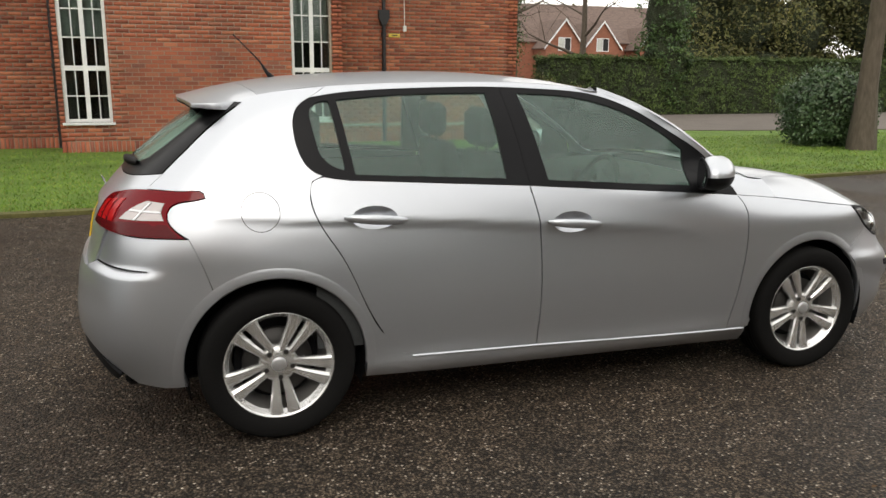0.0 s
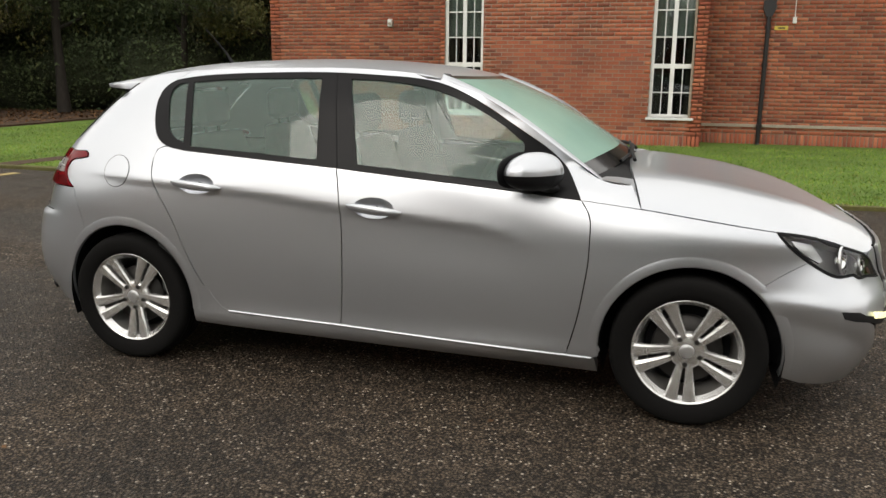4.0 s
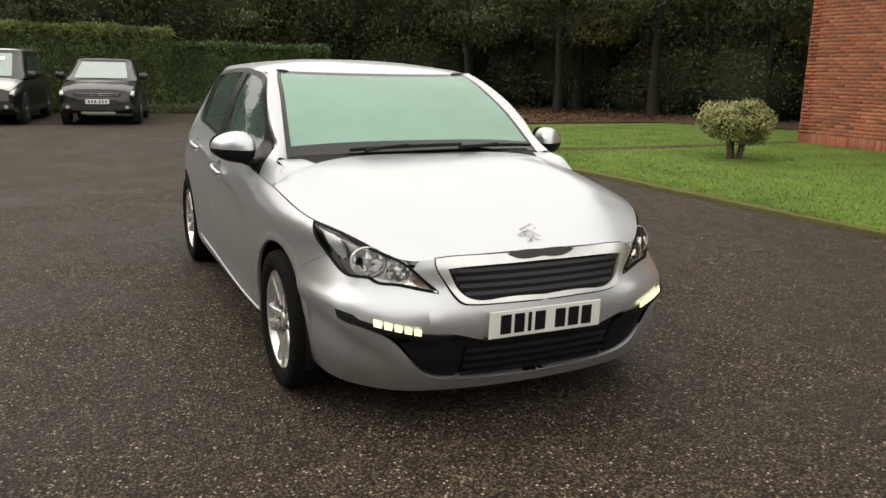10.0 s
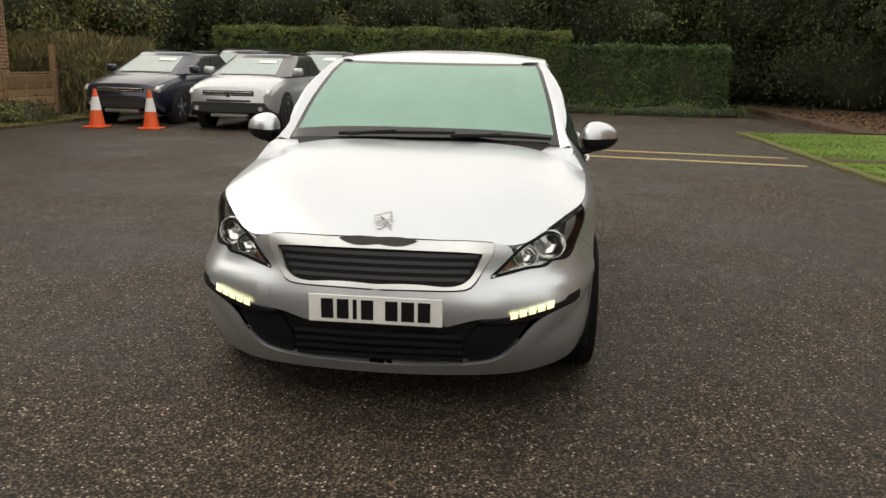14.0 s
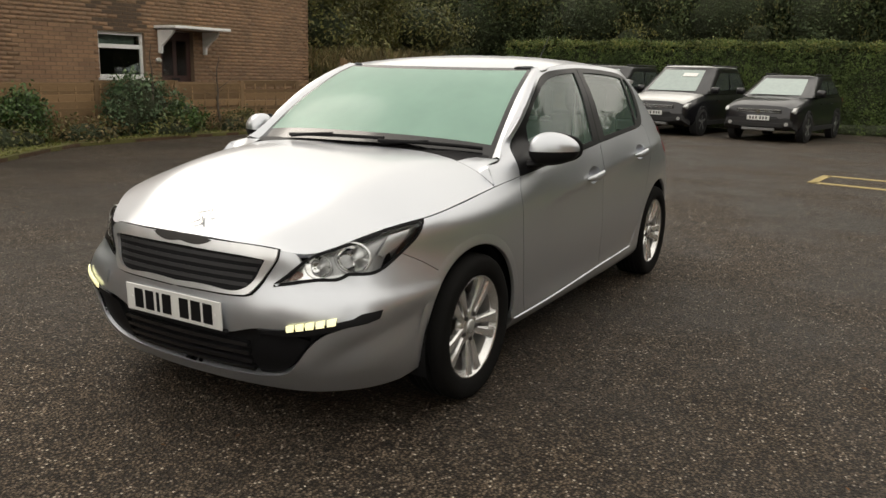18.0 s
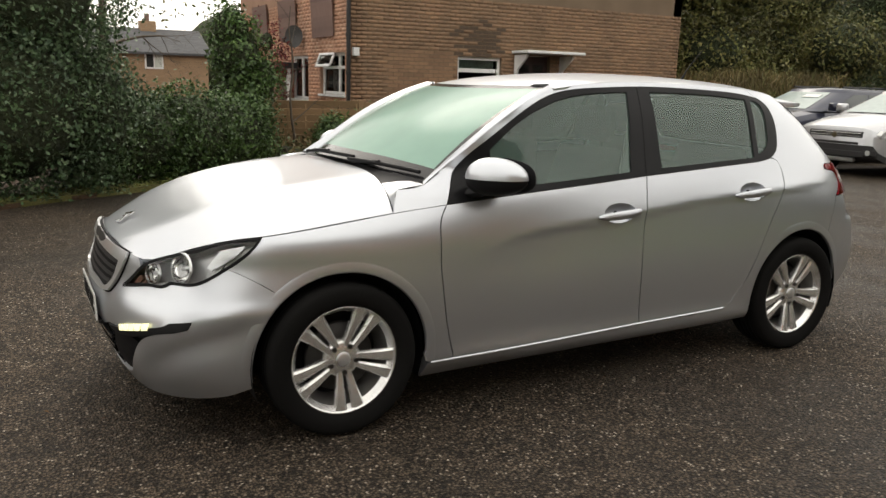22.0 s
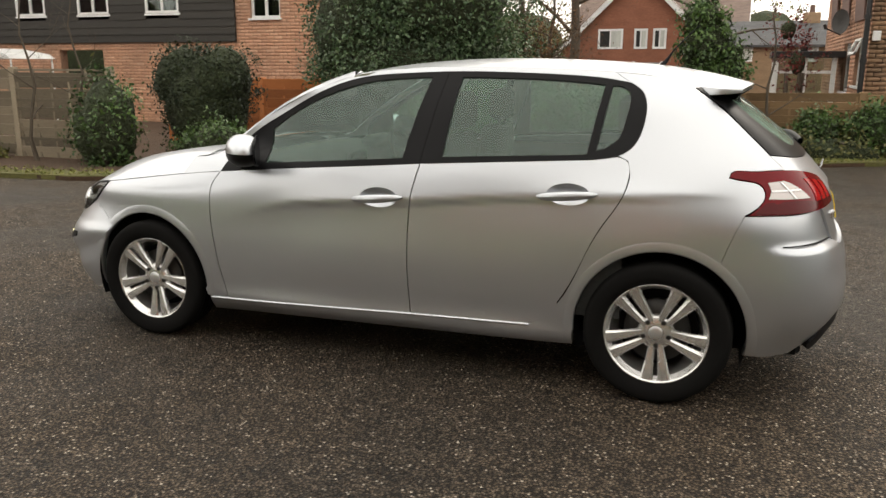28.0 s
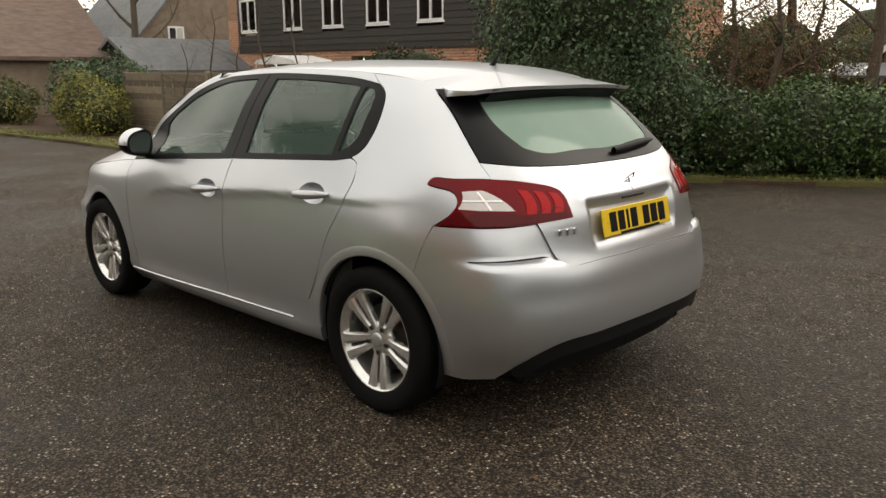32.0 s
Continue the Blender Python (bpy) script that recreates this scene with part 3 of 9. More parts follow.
# south house: brown side wall, red front face with tile-hung panels
HX, HY = -3.5, -11.0
brick_wall("wall_house_side", "brown brick house wall with a smoke-stained patch", (-3.5, HY), (-11.9, HY), 0, 5.2, [(2.35, 3.41, 1.07, 1.93), (3.8, 4.66, .12, 2.02)], BR_BRN_I, BR_BRN, MORTAR_B, singles=(.6, 2.2))
brick_wall("wall_house_front", "orange-red brick front of the house", (-3.5, -19), (-3.5, HY), 0, 5.2, [(6.31, 7.71, 1.10, 1.93), (4.37, 5.55, .95, 1.90), (5.75, 7.2, 3.1, 4.2)], BR_ORG_I, BR_BRN, MORTAR_O)
brick_wall("wall_house_back", "brown brick house wall", (-11.9, HY), (-11.9, -19), 0, 5.2, [], BR_BRN_I, BR_BRN, MORTAR_D)
bm = bmesh.new()
add_prism(bm, [(-10.7, 5.2), (-19.3, 5.2), (-15, 7.4)], -12.2, -3.2, axis="x")
bmesh.ops.recalc_face_normals(bm, faces=bm.faces)
tagged(part("house_roof", bm, SLATE), "brown tiled roof of the house", kind="structure")
window_unit("window_side", "white-framed window with a top light under a smoke stain", (-3.5 - 2.35, HY), (-1, 0), 1.06, 1.07, 1.93, [], [(1.66, .08)], [(.06, 1.0, 1.68, 1.9, CURTAIN)], "house windows")
window_unit("window_front", "white-framed window with an open top light", (-3.5, -19 + 6.31), (0, 1), 1.40, 1.10, 1.93, [(.92, .07)], [(1.64, .06)], [(1.0, 1.35, 1.12, 1.9, CURTAIN)], "house windows")
window_unit("window_front", "white-framed window with a curtain", (-3.5, -19 + 4.37), (0, 1), 1.18, .95, 1.90, [(.6, .07)], [], [(.05, .5, .95, 1.8, CURTAIN)], "house windows")
window_unit("window_upper", "white-framed upper window with a blind", (-3.5, -19 + 5.75), (0, 1), 1.45, 3.1, 4.2, [(.72, .07)], [], [(.05, 1.4, 3.6, 4.2, CURTAIN)], "house windows")
ol = thing("open_top_light", "white window top light, tilted open", "window", (-3.5, -12.66, 1.92))
box_part("rail", (0, .0, -.30), (.035, .86, -.25), WHITE, ol, bevel=.005, m=pose(0, 0, 0, 0, -22, 0))
box_part("rail", (0, .0, -.05), (.035, .86, 0), WHITE, ol, bevel=.005, m=pose(0, 0, 0, 0, -22, 0))
box_part("stile", (0, 0, -.30), (.035, .05, 0), WHITE, ol, bevel=.005, m=pose(0, 0, 0, 0, -22, 0))
box_part("stile", (0, .81, -.30), (.035, .86, 0), WHITE, ol, bevel=.005, m=pose(0, 0, 0, 0, -22, 0))
box_part("pane", (.012, .04, -.26), (.018, .82, -.04), PANE, ol, m=pose(0, 0, 0, 0, -22, 0))
st = thing("soot_stain", "black smoke stain on brown brick over the window", "stain", (0, 0, 0))
rr = random.Random(5)
for c in range(12):
    for a in range(-3, 10):
        u = 1.8 + a * .225 + (.1125 if c % 2 else 0)
        z = 1.95 + c * .075
        dd = ((u + .1 - 2.85) / .62) ** 2 + ((c - 3.5) / 6.0) ** 2
        if rr.random() > dd * .9:
            box_part("sooty_brick", (-3.5 - u - .213, HY + .004, z + .002), (-3.5 - u - .002, HY + .0085, z + .063), SOOT, st)
cn = thing("door_canopy", "white flat porch canopy on brackets over a door", "canopy", (-7.15, HY, 2.04))
box_part("roof", (-1.5, 0, 0), (0, .62, .06), WHITE, cn, bevel=.01)
box_part("moss_layer", (-1.42, .02, .06), (-.08, .5, .075), MOSS, cn)
for x in (-.12, -1.3):
    bm = bmesh.new()
    add_prism(bm, [(0.02, -.02), (.5, -.02), (.44, -.10), (.12, -.34), (.10, -.48), (.02, -.48)], x, x + .05, axis="x")
    bmesh.ops.recalc_face_normals(bm, faces=bm.faces)
    part("bracket", bm, WHITE, cn)
dr = thing("door_1", "dark red-brown house door with glazed panels", "door", (-7.32, HY - .10, .12), kind="structure")
box_part("leaf", (-.84, -.05, 0), (0, 0, 1.88), grainy("dark_door", (0.035, 0.014, 0.012), (0.06, 0.022, 0.018), 8, 0.5, bumps=0.1), dr, bevel=.004)
for x0 in (-.72, -.36):
    box_part("glazed_panel", (x0, 0, 1.0), (x0 + .26, .008, 1.7), PANE, dr)
    box_part("lower_panel", (x0, 0, .2), (x0 + .26, .012, .8), SOOT, dr, bevel=.004)
box_part("letter_box", (-.52, 0, .9), (-.32, .015, .95), DARKROOM, dr)
pl = thing("porch_lamp", "small white round lamp beside the door", "lamp", (-7.2, HY + .01, 1.42))
rod_part("lamp_base", (0, 0, 0), (0, .05, 0), .05, WHITE, pl)
rod_part("lamp_glass", (0, .05, 0), (0, .10, 0), .045, CURTAIN, pl, r2=.03)
cp = drainpipe("drainpipe", -3.42, HY + .08, .1, 5.1, "dark drainpipe at the corner of the house")
wb = thing("meter_box", "white box at the corner of the house", "box", (-3.58, HY + .01, 1.93))
box_part("box", (-.06, 0, -.08), (.06, .09, .08), WHITE, wb, bevel=.01)
# tile-hung panels on the front face
TILEHUNG = grainy("tile_hanging", (0.12, 0.072, 0.060), (0.21, 0.130, 0.105), 9, 0.8, per_piece=.3, bumps=.2)
for y0 in (-13.1, -15.4, -17.6):
    th = thing("tile_hung_panel", "dark red hung tiles between the windows", "cladding", (-3.5, y0, 2.25), group="tile-hung panels")
    for k in range(9):
        box_part("tile_course", (.012, 0, k * .1), (.035, 1.25, k * .1 + .105), TILEHUNG, th, m=pose(0, 0, 0, 0, 3, 0))
DISH = grainy("dark_dish", (0.035, 0.034, 0.034), (0.07, 0.068, 0.066), 6, .6, bumps=0)
for y0, z0 in ((-13.9, 2.30),):
    ds = thing("satellite_dish", "dark round satellite dish on an arm", "dish", (-3.42, y0, z0), 35, "satellite dishes")
    g = np.array([[(.18 + .07 * (r / .3) ** 2 - .07, r * math.cos(a), r * math.sin(a)) for a in np.linspace(0, 2 * math.pi, 21)] for r in (.01, .09, .17, .24)])
    put("reflector", mesh_of("reflector", g.reshape(-1, 3), [(i * 21 + j, i * 21 + j + 1, (i + 1) * 21 + j + 1, (i + 1) * 21 + j) for i in range(3) for j in range(20)], DISH, True), ds)
    rod_part("arm", (-.06, 0, -.05), (.12, 0, 0), .02, DISH, ds)
    rod_part("feed_arm", (.12, 0, -.25), (.5, 0, -.12), .012, DISH, ds)
    rod_part("receiver", (.48, 0, -.14), (.52, 0, -.05), .03, DISH, ds)
pc = thing("porch", "white-framed glazed porch with a dark flat roof", "porch", (-3.45, -15.6, 0))
box_part("roof", (-.05, -.1, 1.62), (1.35, 1.5, 1.75), PIPE, pc, bevel=.01)
for x, y in ((1.2, 0), (1.2, 1.3), (.1, 1.3), (.65, 1.3)):
    box_part("post", (x, y, 0), (x + .09, y + .09, 1.62), WHITE, pc, bevel=.005)
box_part("dwarf_wall", (0.1, 1.31, 0), (1.25, 1.37, .55), STONE, pc)
box_part("dwarf_wall", (1.21, 0, 0), (1.27, 1.3, .55), STONE, pc)
box_part("pane", (.15, 1.33, .55), (1.2, 1.34, 1.62), PANE, pc)
box_part("pane", (1.23, .05, .55), (1.24, 1.3, 1.62), PANE, pc)
box_part("rail", (.1, 1.31, 1.3), (1.28, 1.38, 1.36), WHITE, pc)


def board_fence(name, label, a, b, h, mat, n_board, group, post_every=1.8, upright=False, z0=0.05):
    """A panel fence from a to b: posts, rails and boards that lap."""
    a, b = Vector((*a, 0)), Vector((*b, 0))
    L = (b - a).length
    turn = math.degrees(math.atan2(b.y - a.y, b.x - a.x))
    f = thing(name, label, "fence", (a.x, a.y, z0), turn, group)
    n = max(1, round(L / post_every))
    for k in range(n + 1):
        x = L * k / n
        box_part("post", (x - .05, -.05, -.05), (x + .05, .05, h + .06), mat, f, bevel=.006)
    rnd = random.Random(int(L * 100))
    if upright:
        m = int(L / .11)
        for k in range(m):
            x = L * k / m
            box_part("board", (x, -.028 - .012 * (k % 2), 0.02), (x + .118, -.014 - .012 * (k % 2), h + rnd.uniform(-.015, .015)), mat, f)
        for z in (.25, h * .55, h - .2):
            box_part("rail", (0, -.01, z), (L, .03, z + .07), mat, f)
    else:
        for k in range(n):
            x0, x1 = L * k / n + .05, L * (k + 1) / n - .05
            for j in range(n_board):
                z = h * j / n_board
                box_part("board", (x0, -.012, 0), (x1, .004, h / n_board + .024), mat, f, m=pose(0, rnd.uniform(-.008, .006), z + rnd.uniform(-.012, .012), 13, rnd.uniform(-.45, .45), 0))
            for x in np.linspace(x0 + .02, x1 - .05, 6):
                box_part("batten", (x, -.035, 0), (x + .035, -.012, h), mat, f)
        box_part("capping", (0, -.03, h), (L, .03, h + .03), mat, f)
    return f


board_fence("panel_fence", "brown weathered larch-lap garden fence", (14.3, -5.2), (7.0, -5.2), 1.29, FENCE_G, 9, "garden fences")
board_fence("panel_fence", "orange-stained wooden panel fence", (8.2, -8.0), (4.3, -8.0), 1.12, FENCE_O, 7, "garden fences")
board_fence("low_fence", "low brown panel fence before the house", (-1.6, -10.3), (-12.4, -10.3), .93, FENCE_B, 8, "garden fences")
board_fence("panel_fence", "brown fence behind the parked cars", (-12.4, -10.3), (-15.5, -11.4), 1.5, FENCE_B, 9, "garden fences")

# terrace with black weatherboards to the south-east
brick_wall("wall_terrace", "orange brick end of the terrace", (9.7, -12.4), (6.9, -12.4), 0, 5.4, [(.4, 1.2, 2.5, 3.5)], BR_ORG_I, BR_BRN, MORTAR_O)
brick_wall("wall_terrace_end", "orange brick corner of the terrace", (21.8, -12.4), (21.1, -12.4), 0, 5.4, [], BR_ORG_I, BR_BRN, MORTAR_O)
brick_wall("wall_terrace_ground", "orange brick ground floor of the terrace", (21.1, -12.4), (9.7, -12.4), 0, 1.98, [(1.5, 3.5, .1, 1.9), (6, 7.4, .9, 1.8)], BR_ORG_I, BR_BRN, MORTAR_O)
brick_wall("wall_terrace_side", "orange brick side of the terrace", (6.9, -12.4), (6.9, -19), 0, 5.4, [], BR_ORG_I, BR_BRN, MORTAR_O)
tw = thing("weatherboarding", "black horizontal weatherboards on the upper storey", "cladding", (21.1, -12.4, 1.98))
tw.matrix_basis = pose(21.1, -12.4, 1.98, 0, 0, 180)
for k in range(19):
    z = k * .18
    cuts = [0.0]
    for c in (.15, 2.7, 4.72, 6.76, 8.86):
        if z + .18 > .68 and z < 1.72:
            cuts += [c, c + .98]
    cuts.append(11.4)
    for x0, x1 in zip(cuts[::2], cuts[1::2]):
        box_part("board", (x0, -.05, z), (x1, .0, z + .2), BOARD, tw)
        box_part("board_lip", (x0, -.068, z), (x1, -.05, z + .035), BOARD, tw)
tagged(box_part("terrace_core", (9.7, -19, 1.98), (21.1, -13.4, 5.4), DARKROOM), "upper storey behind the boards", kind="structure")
for k, x in enumerate((20.95, 18.4, 16.38, 14.34, 12.24)):
    window_unit("window_terrace", "white-framed casement window among black boards", (x, -12.4), (-1, 0), .98, 2.66, 3.70, [(.49, .07)], [], [(.05, .9, 3.2, 3.7, CURTAIN)] if k % 2 else [], "terrace windows", inset=-.06)
window_unit("window_terrace", "white-framed casement window in orange brick", (9.7 - .4, -12.4), (-1, 0), .8, 2.5, 3.5, [(.4, .07)], [], [], "terrace windows")
bm = bmesh.new()
add_prism(bm, [(-11.9, 5.4), (-19.4, 5.4), (-15.6, 7.8)], 6.6, 22.2, axis="x")
bmesh.ops.recalc_face_normals(bm, faces=bm.faces)
tagged(part("terrace_roof", bm, SLATE), "brown tiled roof of the terrace", kind="structure")


def house(name, label, x0, x1, y0, y1, eaves, ridge, wall_mat, roof_mat, gable_axis, windows=(), chimney=None, barge=True):
    """A far house: walls, pitched roof, white bargeboards, windows and a chimney."""
    h = thing(name, label, "house", ((x0 + x1) / 2, (y0 + y1) / 2, 0))
    cx, cy = (x0 + x1) / 2, (y0 + y1) / 2
    w, d = (x1 - x0) / 2, (y1 - y0) / 2
    bm = bmesh.new()
    if gable_axis == "y":
        add_prism(bm, [(-w, 0), (w, 0), (w, eaves), (0, ridge), (-w, eaves)], -d, d, axis="y")
    else:
        add_prism(bm, [(-d, 0), (d, 0), (d, eaves), (0, ridge), (-d, eaves)], -w, w, axis="x")
    bmesh.ops.recalc_face_normals(bm, faces=bm.faces)
    part("wall", bm, wall_mat, h)
    span, run = (w, d) if gable_axis == "y" else (d, w)
    for s in (-1, 1):
        bm = bmesh.new()
        e = .25
        k = (ridge - eaves) / span
        pts = [(0, ridge + .12), (s * (span + e), eaves - e * k + .12), (s * (span + e), eaves - e * k), (0, ridge)]
        add_prism(bm, pts, -run - .2, run + .2, axis=gable_axis if gable_axis == "y" else "x")
        bmesh.ops.recalc_face_normals(bm, faces=bm.faces)
        part("roof", bm, roof_mat, h)
        if barge:
            for f in (-run - .24, run + .20):
                bm = bmesh.new()
                pts = [(0, ridge + .14), (s * (span + e), eaves - e * k + .14), (s * (span + e), eaves - e * k - .1), (0, ridge - .1)]
                add_prism(bm, pts, f, f + .04, axis=gable_axis if gable_axis == "y" else "x")
                bmesh.ops.recalc_face_normals(bm, faces=bm.faces)
                part("bargeboard", bm, WHITE, h)
    for face, a, z, ww, hh in windows:
        if face in "ns":
            yy = d if face == "n" else -d
            box = lambda o0, o1, i: ((a - ww / 2 + i, min(yy + o0, yy + o1), z + i), (a + ww / 2 - i, max(yy + o0, yy + o1), z + hh - i))
        else:
            xx = w if face == "e" else -w
            box = lambda o0, o1, i: ((min(xx + o0, xx + o1), a - ww / 2 + i, z + i), (max(xx + o0, xx + o1), a + ww / 2 - i, z + hh - i))
        sg = 1 if face in "ne" else -1
        wn_ = box_part("window", *box(-.02 * sg, .03 * sg, 0), WHITE, h, "white window frame")
        for half in (0, 1):
            lo, hi = box(.028 * sg, .036 * sg, .08)
            lo, hi = list(lo), list(hi)
            ai = 0 if face in "ns" else 1
            m0 = (lo[ai] + hi[ai]) / 2
            if half:
                lo[ai] = m0 + .03
            else:
                hi[ai] = m0 - .03
            box_part("pane", lo, hi, DARKROOM if half else CURTAIN, wn_)
    if chimney:
        ch = box_part("chimney", (chimney[0] - .4, chimney[1] - .4, ridge - .8), (chimney[0] + .4, chimney[1] + .4, ridge + chimney[2]), wall_mat, h, bevel=.02)
        rod_part("chimney_pot", (chimney[0], chimney[1], ridge + chimney[2]), (chimney[0], chimney[1], ridge + chimney[2] + .4), .13, TILEHUNG, ch)
    return h


FAR_RED = grainy("far_red_brick", (0.22, 0.085, 0.052), (0.33, 0.135, 0.08), 9, 0.9, stretch=(1, 1, 3), bumps=.2)
FAR_TAN = grainy("far_render", (0.17, 0.13, 0.095), (0.24, 0.19, 0.145), 3, 0.9, bumps=.1)
FAR_ROOF = grainy("far_roof", (0.11, 0.075, 0.06), (0.17, 0.12, 0.10), 3, 0.9, stretch=(1, 1, 5), bumps=.3)
house("gable_house", "red brick house with a white-edged gable", -.6, 5.3, -38, -28, 2.0, 4.9, FAR_RED, FAR_ROOF, "y", [("n", 1.0, 2.1, .95, .75), ("n", -.15, 2.1, .5, .75), ("n", -.85, 2.1, .5, .75)], (-2.6, 3.4, 1.2))
FAR_BRN = grainy("far_brown_brick", (0.26, 0.17, 0.10), (0.35, 0.235, 0.145), 9, 0.9, stretch=(1, 1, 3), bumps=.2)
DARKROOF = grainy("dark_far_roof", (0.055, 0.055, 0.058), (0.095, 0.095, 0.098), 3, 0.9, stretch=(1, 1, 5), bumps=.3)
house("far_terrace", "brown brick terrace with a dark grey roof", -7.2, 1.0, -46, -40, 2.5, 3.7, FAR_BRN, DARKROOF, "x", [("n", -1.4, 1.7, .9, .8), ("n", 1.6, 1.7, .9, .8)], (-1.6, 0, .5), False)
house("brick_house", "red brick house with white windows and a tiled roof", -1.5, 9.5, -62, -52, 4.2, 6.5, FAR_RED, FAR_ROOF, "x", [("n", -2, 2.6, 1.1, .9)], (-3, 0, 1))
house("bungalow", "brown-roofed house with a roof light", 23, 34, -8.6, 4, 1.9, 5.8, FAR_TAN, FAR_ROOF, "y", [("w", -2, 1.0, 1.0, .8)], None, False)
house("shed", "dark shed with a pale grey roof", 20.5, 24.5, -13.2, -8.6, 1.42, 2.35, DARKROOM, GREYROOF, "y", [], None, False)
house("tall_house", "grey rendered house with steep grey roofs", 32, 40, -20.5, -14, 3.0, 6.6, FAR_TAN, GREYROOF, "x", [("w", 1.5, 2.2, .8, 1.2)], None, False)
house("tall_house", "grey rendered house with a dormer", 36, 44, -14.2, -11, 2.6, 4.8, FAR_TAN, GREYROOF, "x", [("w", 0, 2.2, .7, .9)], None, False)
house("twin_gable_house", "red brick house with white-edged gables", 37.0, 41.4, 75, 85, 4.4, 7.1, FAR_RED, FAR_ROOF, "y", [("s", 0.0, 3.9, 1.5, 1.4)])
house("twin_gable_house", "red brick house with white-edged gables", 41.7, 45.9, 75, 85, 4.4, 7.0, FAR_RED, FAR_ROOF, "y", [("s", .0, 3.9, 1.5, 1.4)])
house("twin_gable_house", "red brick house with a small white-edged gable", 48.5, 51.7, 75, 85, 4.4, 6.6, FAR_RED, FAR_ROOF, "y", [("s", .0, 3.8, 1.0, 1.2)])
house("twin_gable_house", "long red brick house with a brown roof", 33, 57, 78, 92, 5.0, 9.4, FAR_RED, FAR_ROOF, "x", [("s", 6, 3.6, 1.4, 1.2)], None, False)
house("villa", "pale house with a white-edged gable", 11.0, 16.5, 40, 52, 3.2, 5.4, FAR_TAN, FAR_ROOF, "y", [("s", -1.2, 1.6, 1.0, 1.3), ("s", .4, 1.9, 1.0, 1.4)])

# lean-to of glass at the foot of the gable house, and a white canopy in a garden
lt = thing("lean_to", "glass lean-to roof with white bars", "conservatory", (3.9, -27.9, -.45))
box_part("glass_roof", (-2.6, -.1, 1.72), (2.6, 1.9, 1.76), GREYROOF, lt, m=pose(0, 0, .3, -12, 0, 0))
for k in range(6):
    box_part("white_bar", (-2.6 + k * 1.03, -.1, 1.76), (-2.52 + k * 1.03, 1.95, 1.80), WHITE, lt, m=pose(0, 0, .3, -12, 0, 0))
box_part("eaves_rail", (-2.65, 1.75, 1.55), (2.65, 1.85, 1.68), WHITE, lt)
for k in range(4):
    box_part("post", (-2.6 + k * 1.7, 1.75, .45), (-2.5 + k * 1.7, 1.85, 1.56), WHITE, lt)
gz = thing("garden_canopy", "white cloth garden canopy on thin posts", "canopy", (13.9, -9.5, 0))
bm = bmesh.new()
add_prism(bm, [(-.95, 1.56), (.95, 1.56), (.8, 1.66), (0, 1.78), (-.8, 1.66)], -.6, .6)
bmesh.ops.recalc_face_normals(bm, faces=bm.faces)
part("cloth_roof", bm, WHITE, gz)
for x in (-.9, .9):
    for y in (-.55, .55):
        rod_part("post", (x, y, .05), (x, y, 1.56), .02, WHITE, gz)

# ---- plants ----
def leaf_mat(name, shades, rough=0.55, clump=1.2):
    """Leaves of several greens, one shade a leaf, drifting from clump to clump."""
    m, nt, b = nodes_of(name)
    ge = nt.nodes.new("ShaderNodeNewGeometry")
    base = ramp(nt, ge.outputs["Random Per Island"], [(k / (len(shades) - 1), c) for k, c in enumerate(shades)])
    v = mapped(nt, "World")
    tone = ramp(nt, noise_node(nt, v, clump, 3.0), [(0.35, (0.6, 0.62, 0.6)), (0.65, (1.3, 1.25, 1.15))])
    link(nt, mix(nt, 1.0, base, tone, 'MULTIPLY'), b.inputs["Base Color"])
    b.inputs["Roughness"].default_value = rough
    b.inputs["Specular IOR Level"].default_value = 0.35
    return m


LEAF_HOLLY = leaf_mat("holly_leaves", [(0.034, 0.066, 0.034), (0.066, 0.116, 0.052), (0.092, 0.152, 0.070), (0.048, 0.090, 0.044), (0.150, 0.200, 0.115)], 0.42)
LEAF_IVY = leaf_mat("ivy_leaves", [(0.027, 0.061, 0.019), (0.053, 0.106, 0.027), (0.083, 0.143, 0.039), (0.042, 0.079, 0.027)], 0.4)
LEAF_HEDGE = leaf_mat("hedge_leaves", [(0.060, 0.098, 0.030), (0.085, 0.132, 0.038), (0.110, 0.155, 0.046), (0.070, 0.108, 0.032)], 0.7)
# Yellower olive; on the hedge its paleness paints the light on the top.
LEAF_TIP = leaf_mat("skylit_tips_and_weeds", [(0.140, 0.156, 0.040), (0.190, 0.195, 0.055), (0.115, 0.140, 0.036), (0.220, 0.205, 0.075)], 0.7)
LEAF_YEW = leaf_mat("evergreen_leaves", [(0.040, 0.060, 0.026), (0.056, 0.082, 0.034), (0.072, 0.100, 0.040), (0.090, 0.112, 0.048)], 0.7, 0.5)
LEAF_DARK = leaf_mat("dark_conifer_leaves", [(0.012, 0.022, 0.010), (0.022, 0.036, 0.014), (0.032, 0.046, 0.018)], 0.6)
LEAF_OLIVE = leaf_mat("olive_leaves", [(0.065, 0.078, 0.026), (0.121, 0.134, 0.041), (0.167, 0.158, 0.055), (0.094, 0.089, 0.037)], 0.6, 0.6)
LEAF_VAR = leaf_mat("variegated_leaves", [(0.160, 0.170, 0.055), (0.300, 0.300, 0.120), (0.420, 0.410, 0.200), (0.100, 0.130, 0.040), (0.500, 0.470, 0.260)], 0.5, 4.0)
LEAF_YELLOW = leaf_mat("yellow_green_leaves", [(0.140, 0.150, 0.025), (0.220, 0.210, 0.040), (0.100, 0.120, 0.020), (0.280, 0.250, 0.070)], 0.55, 2.0)
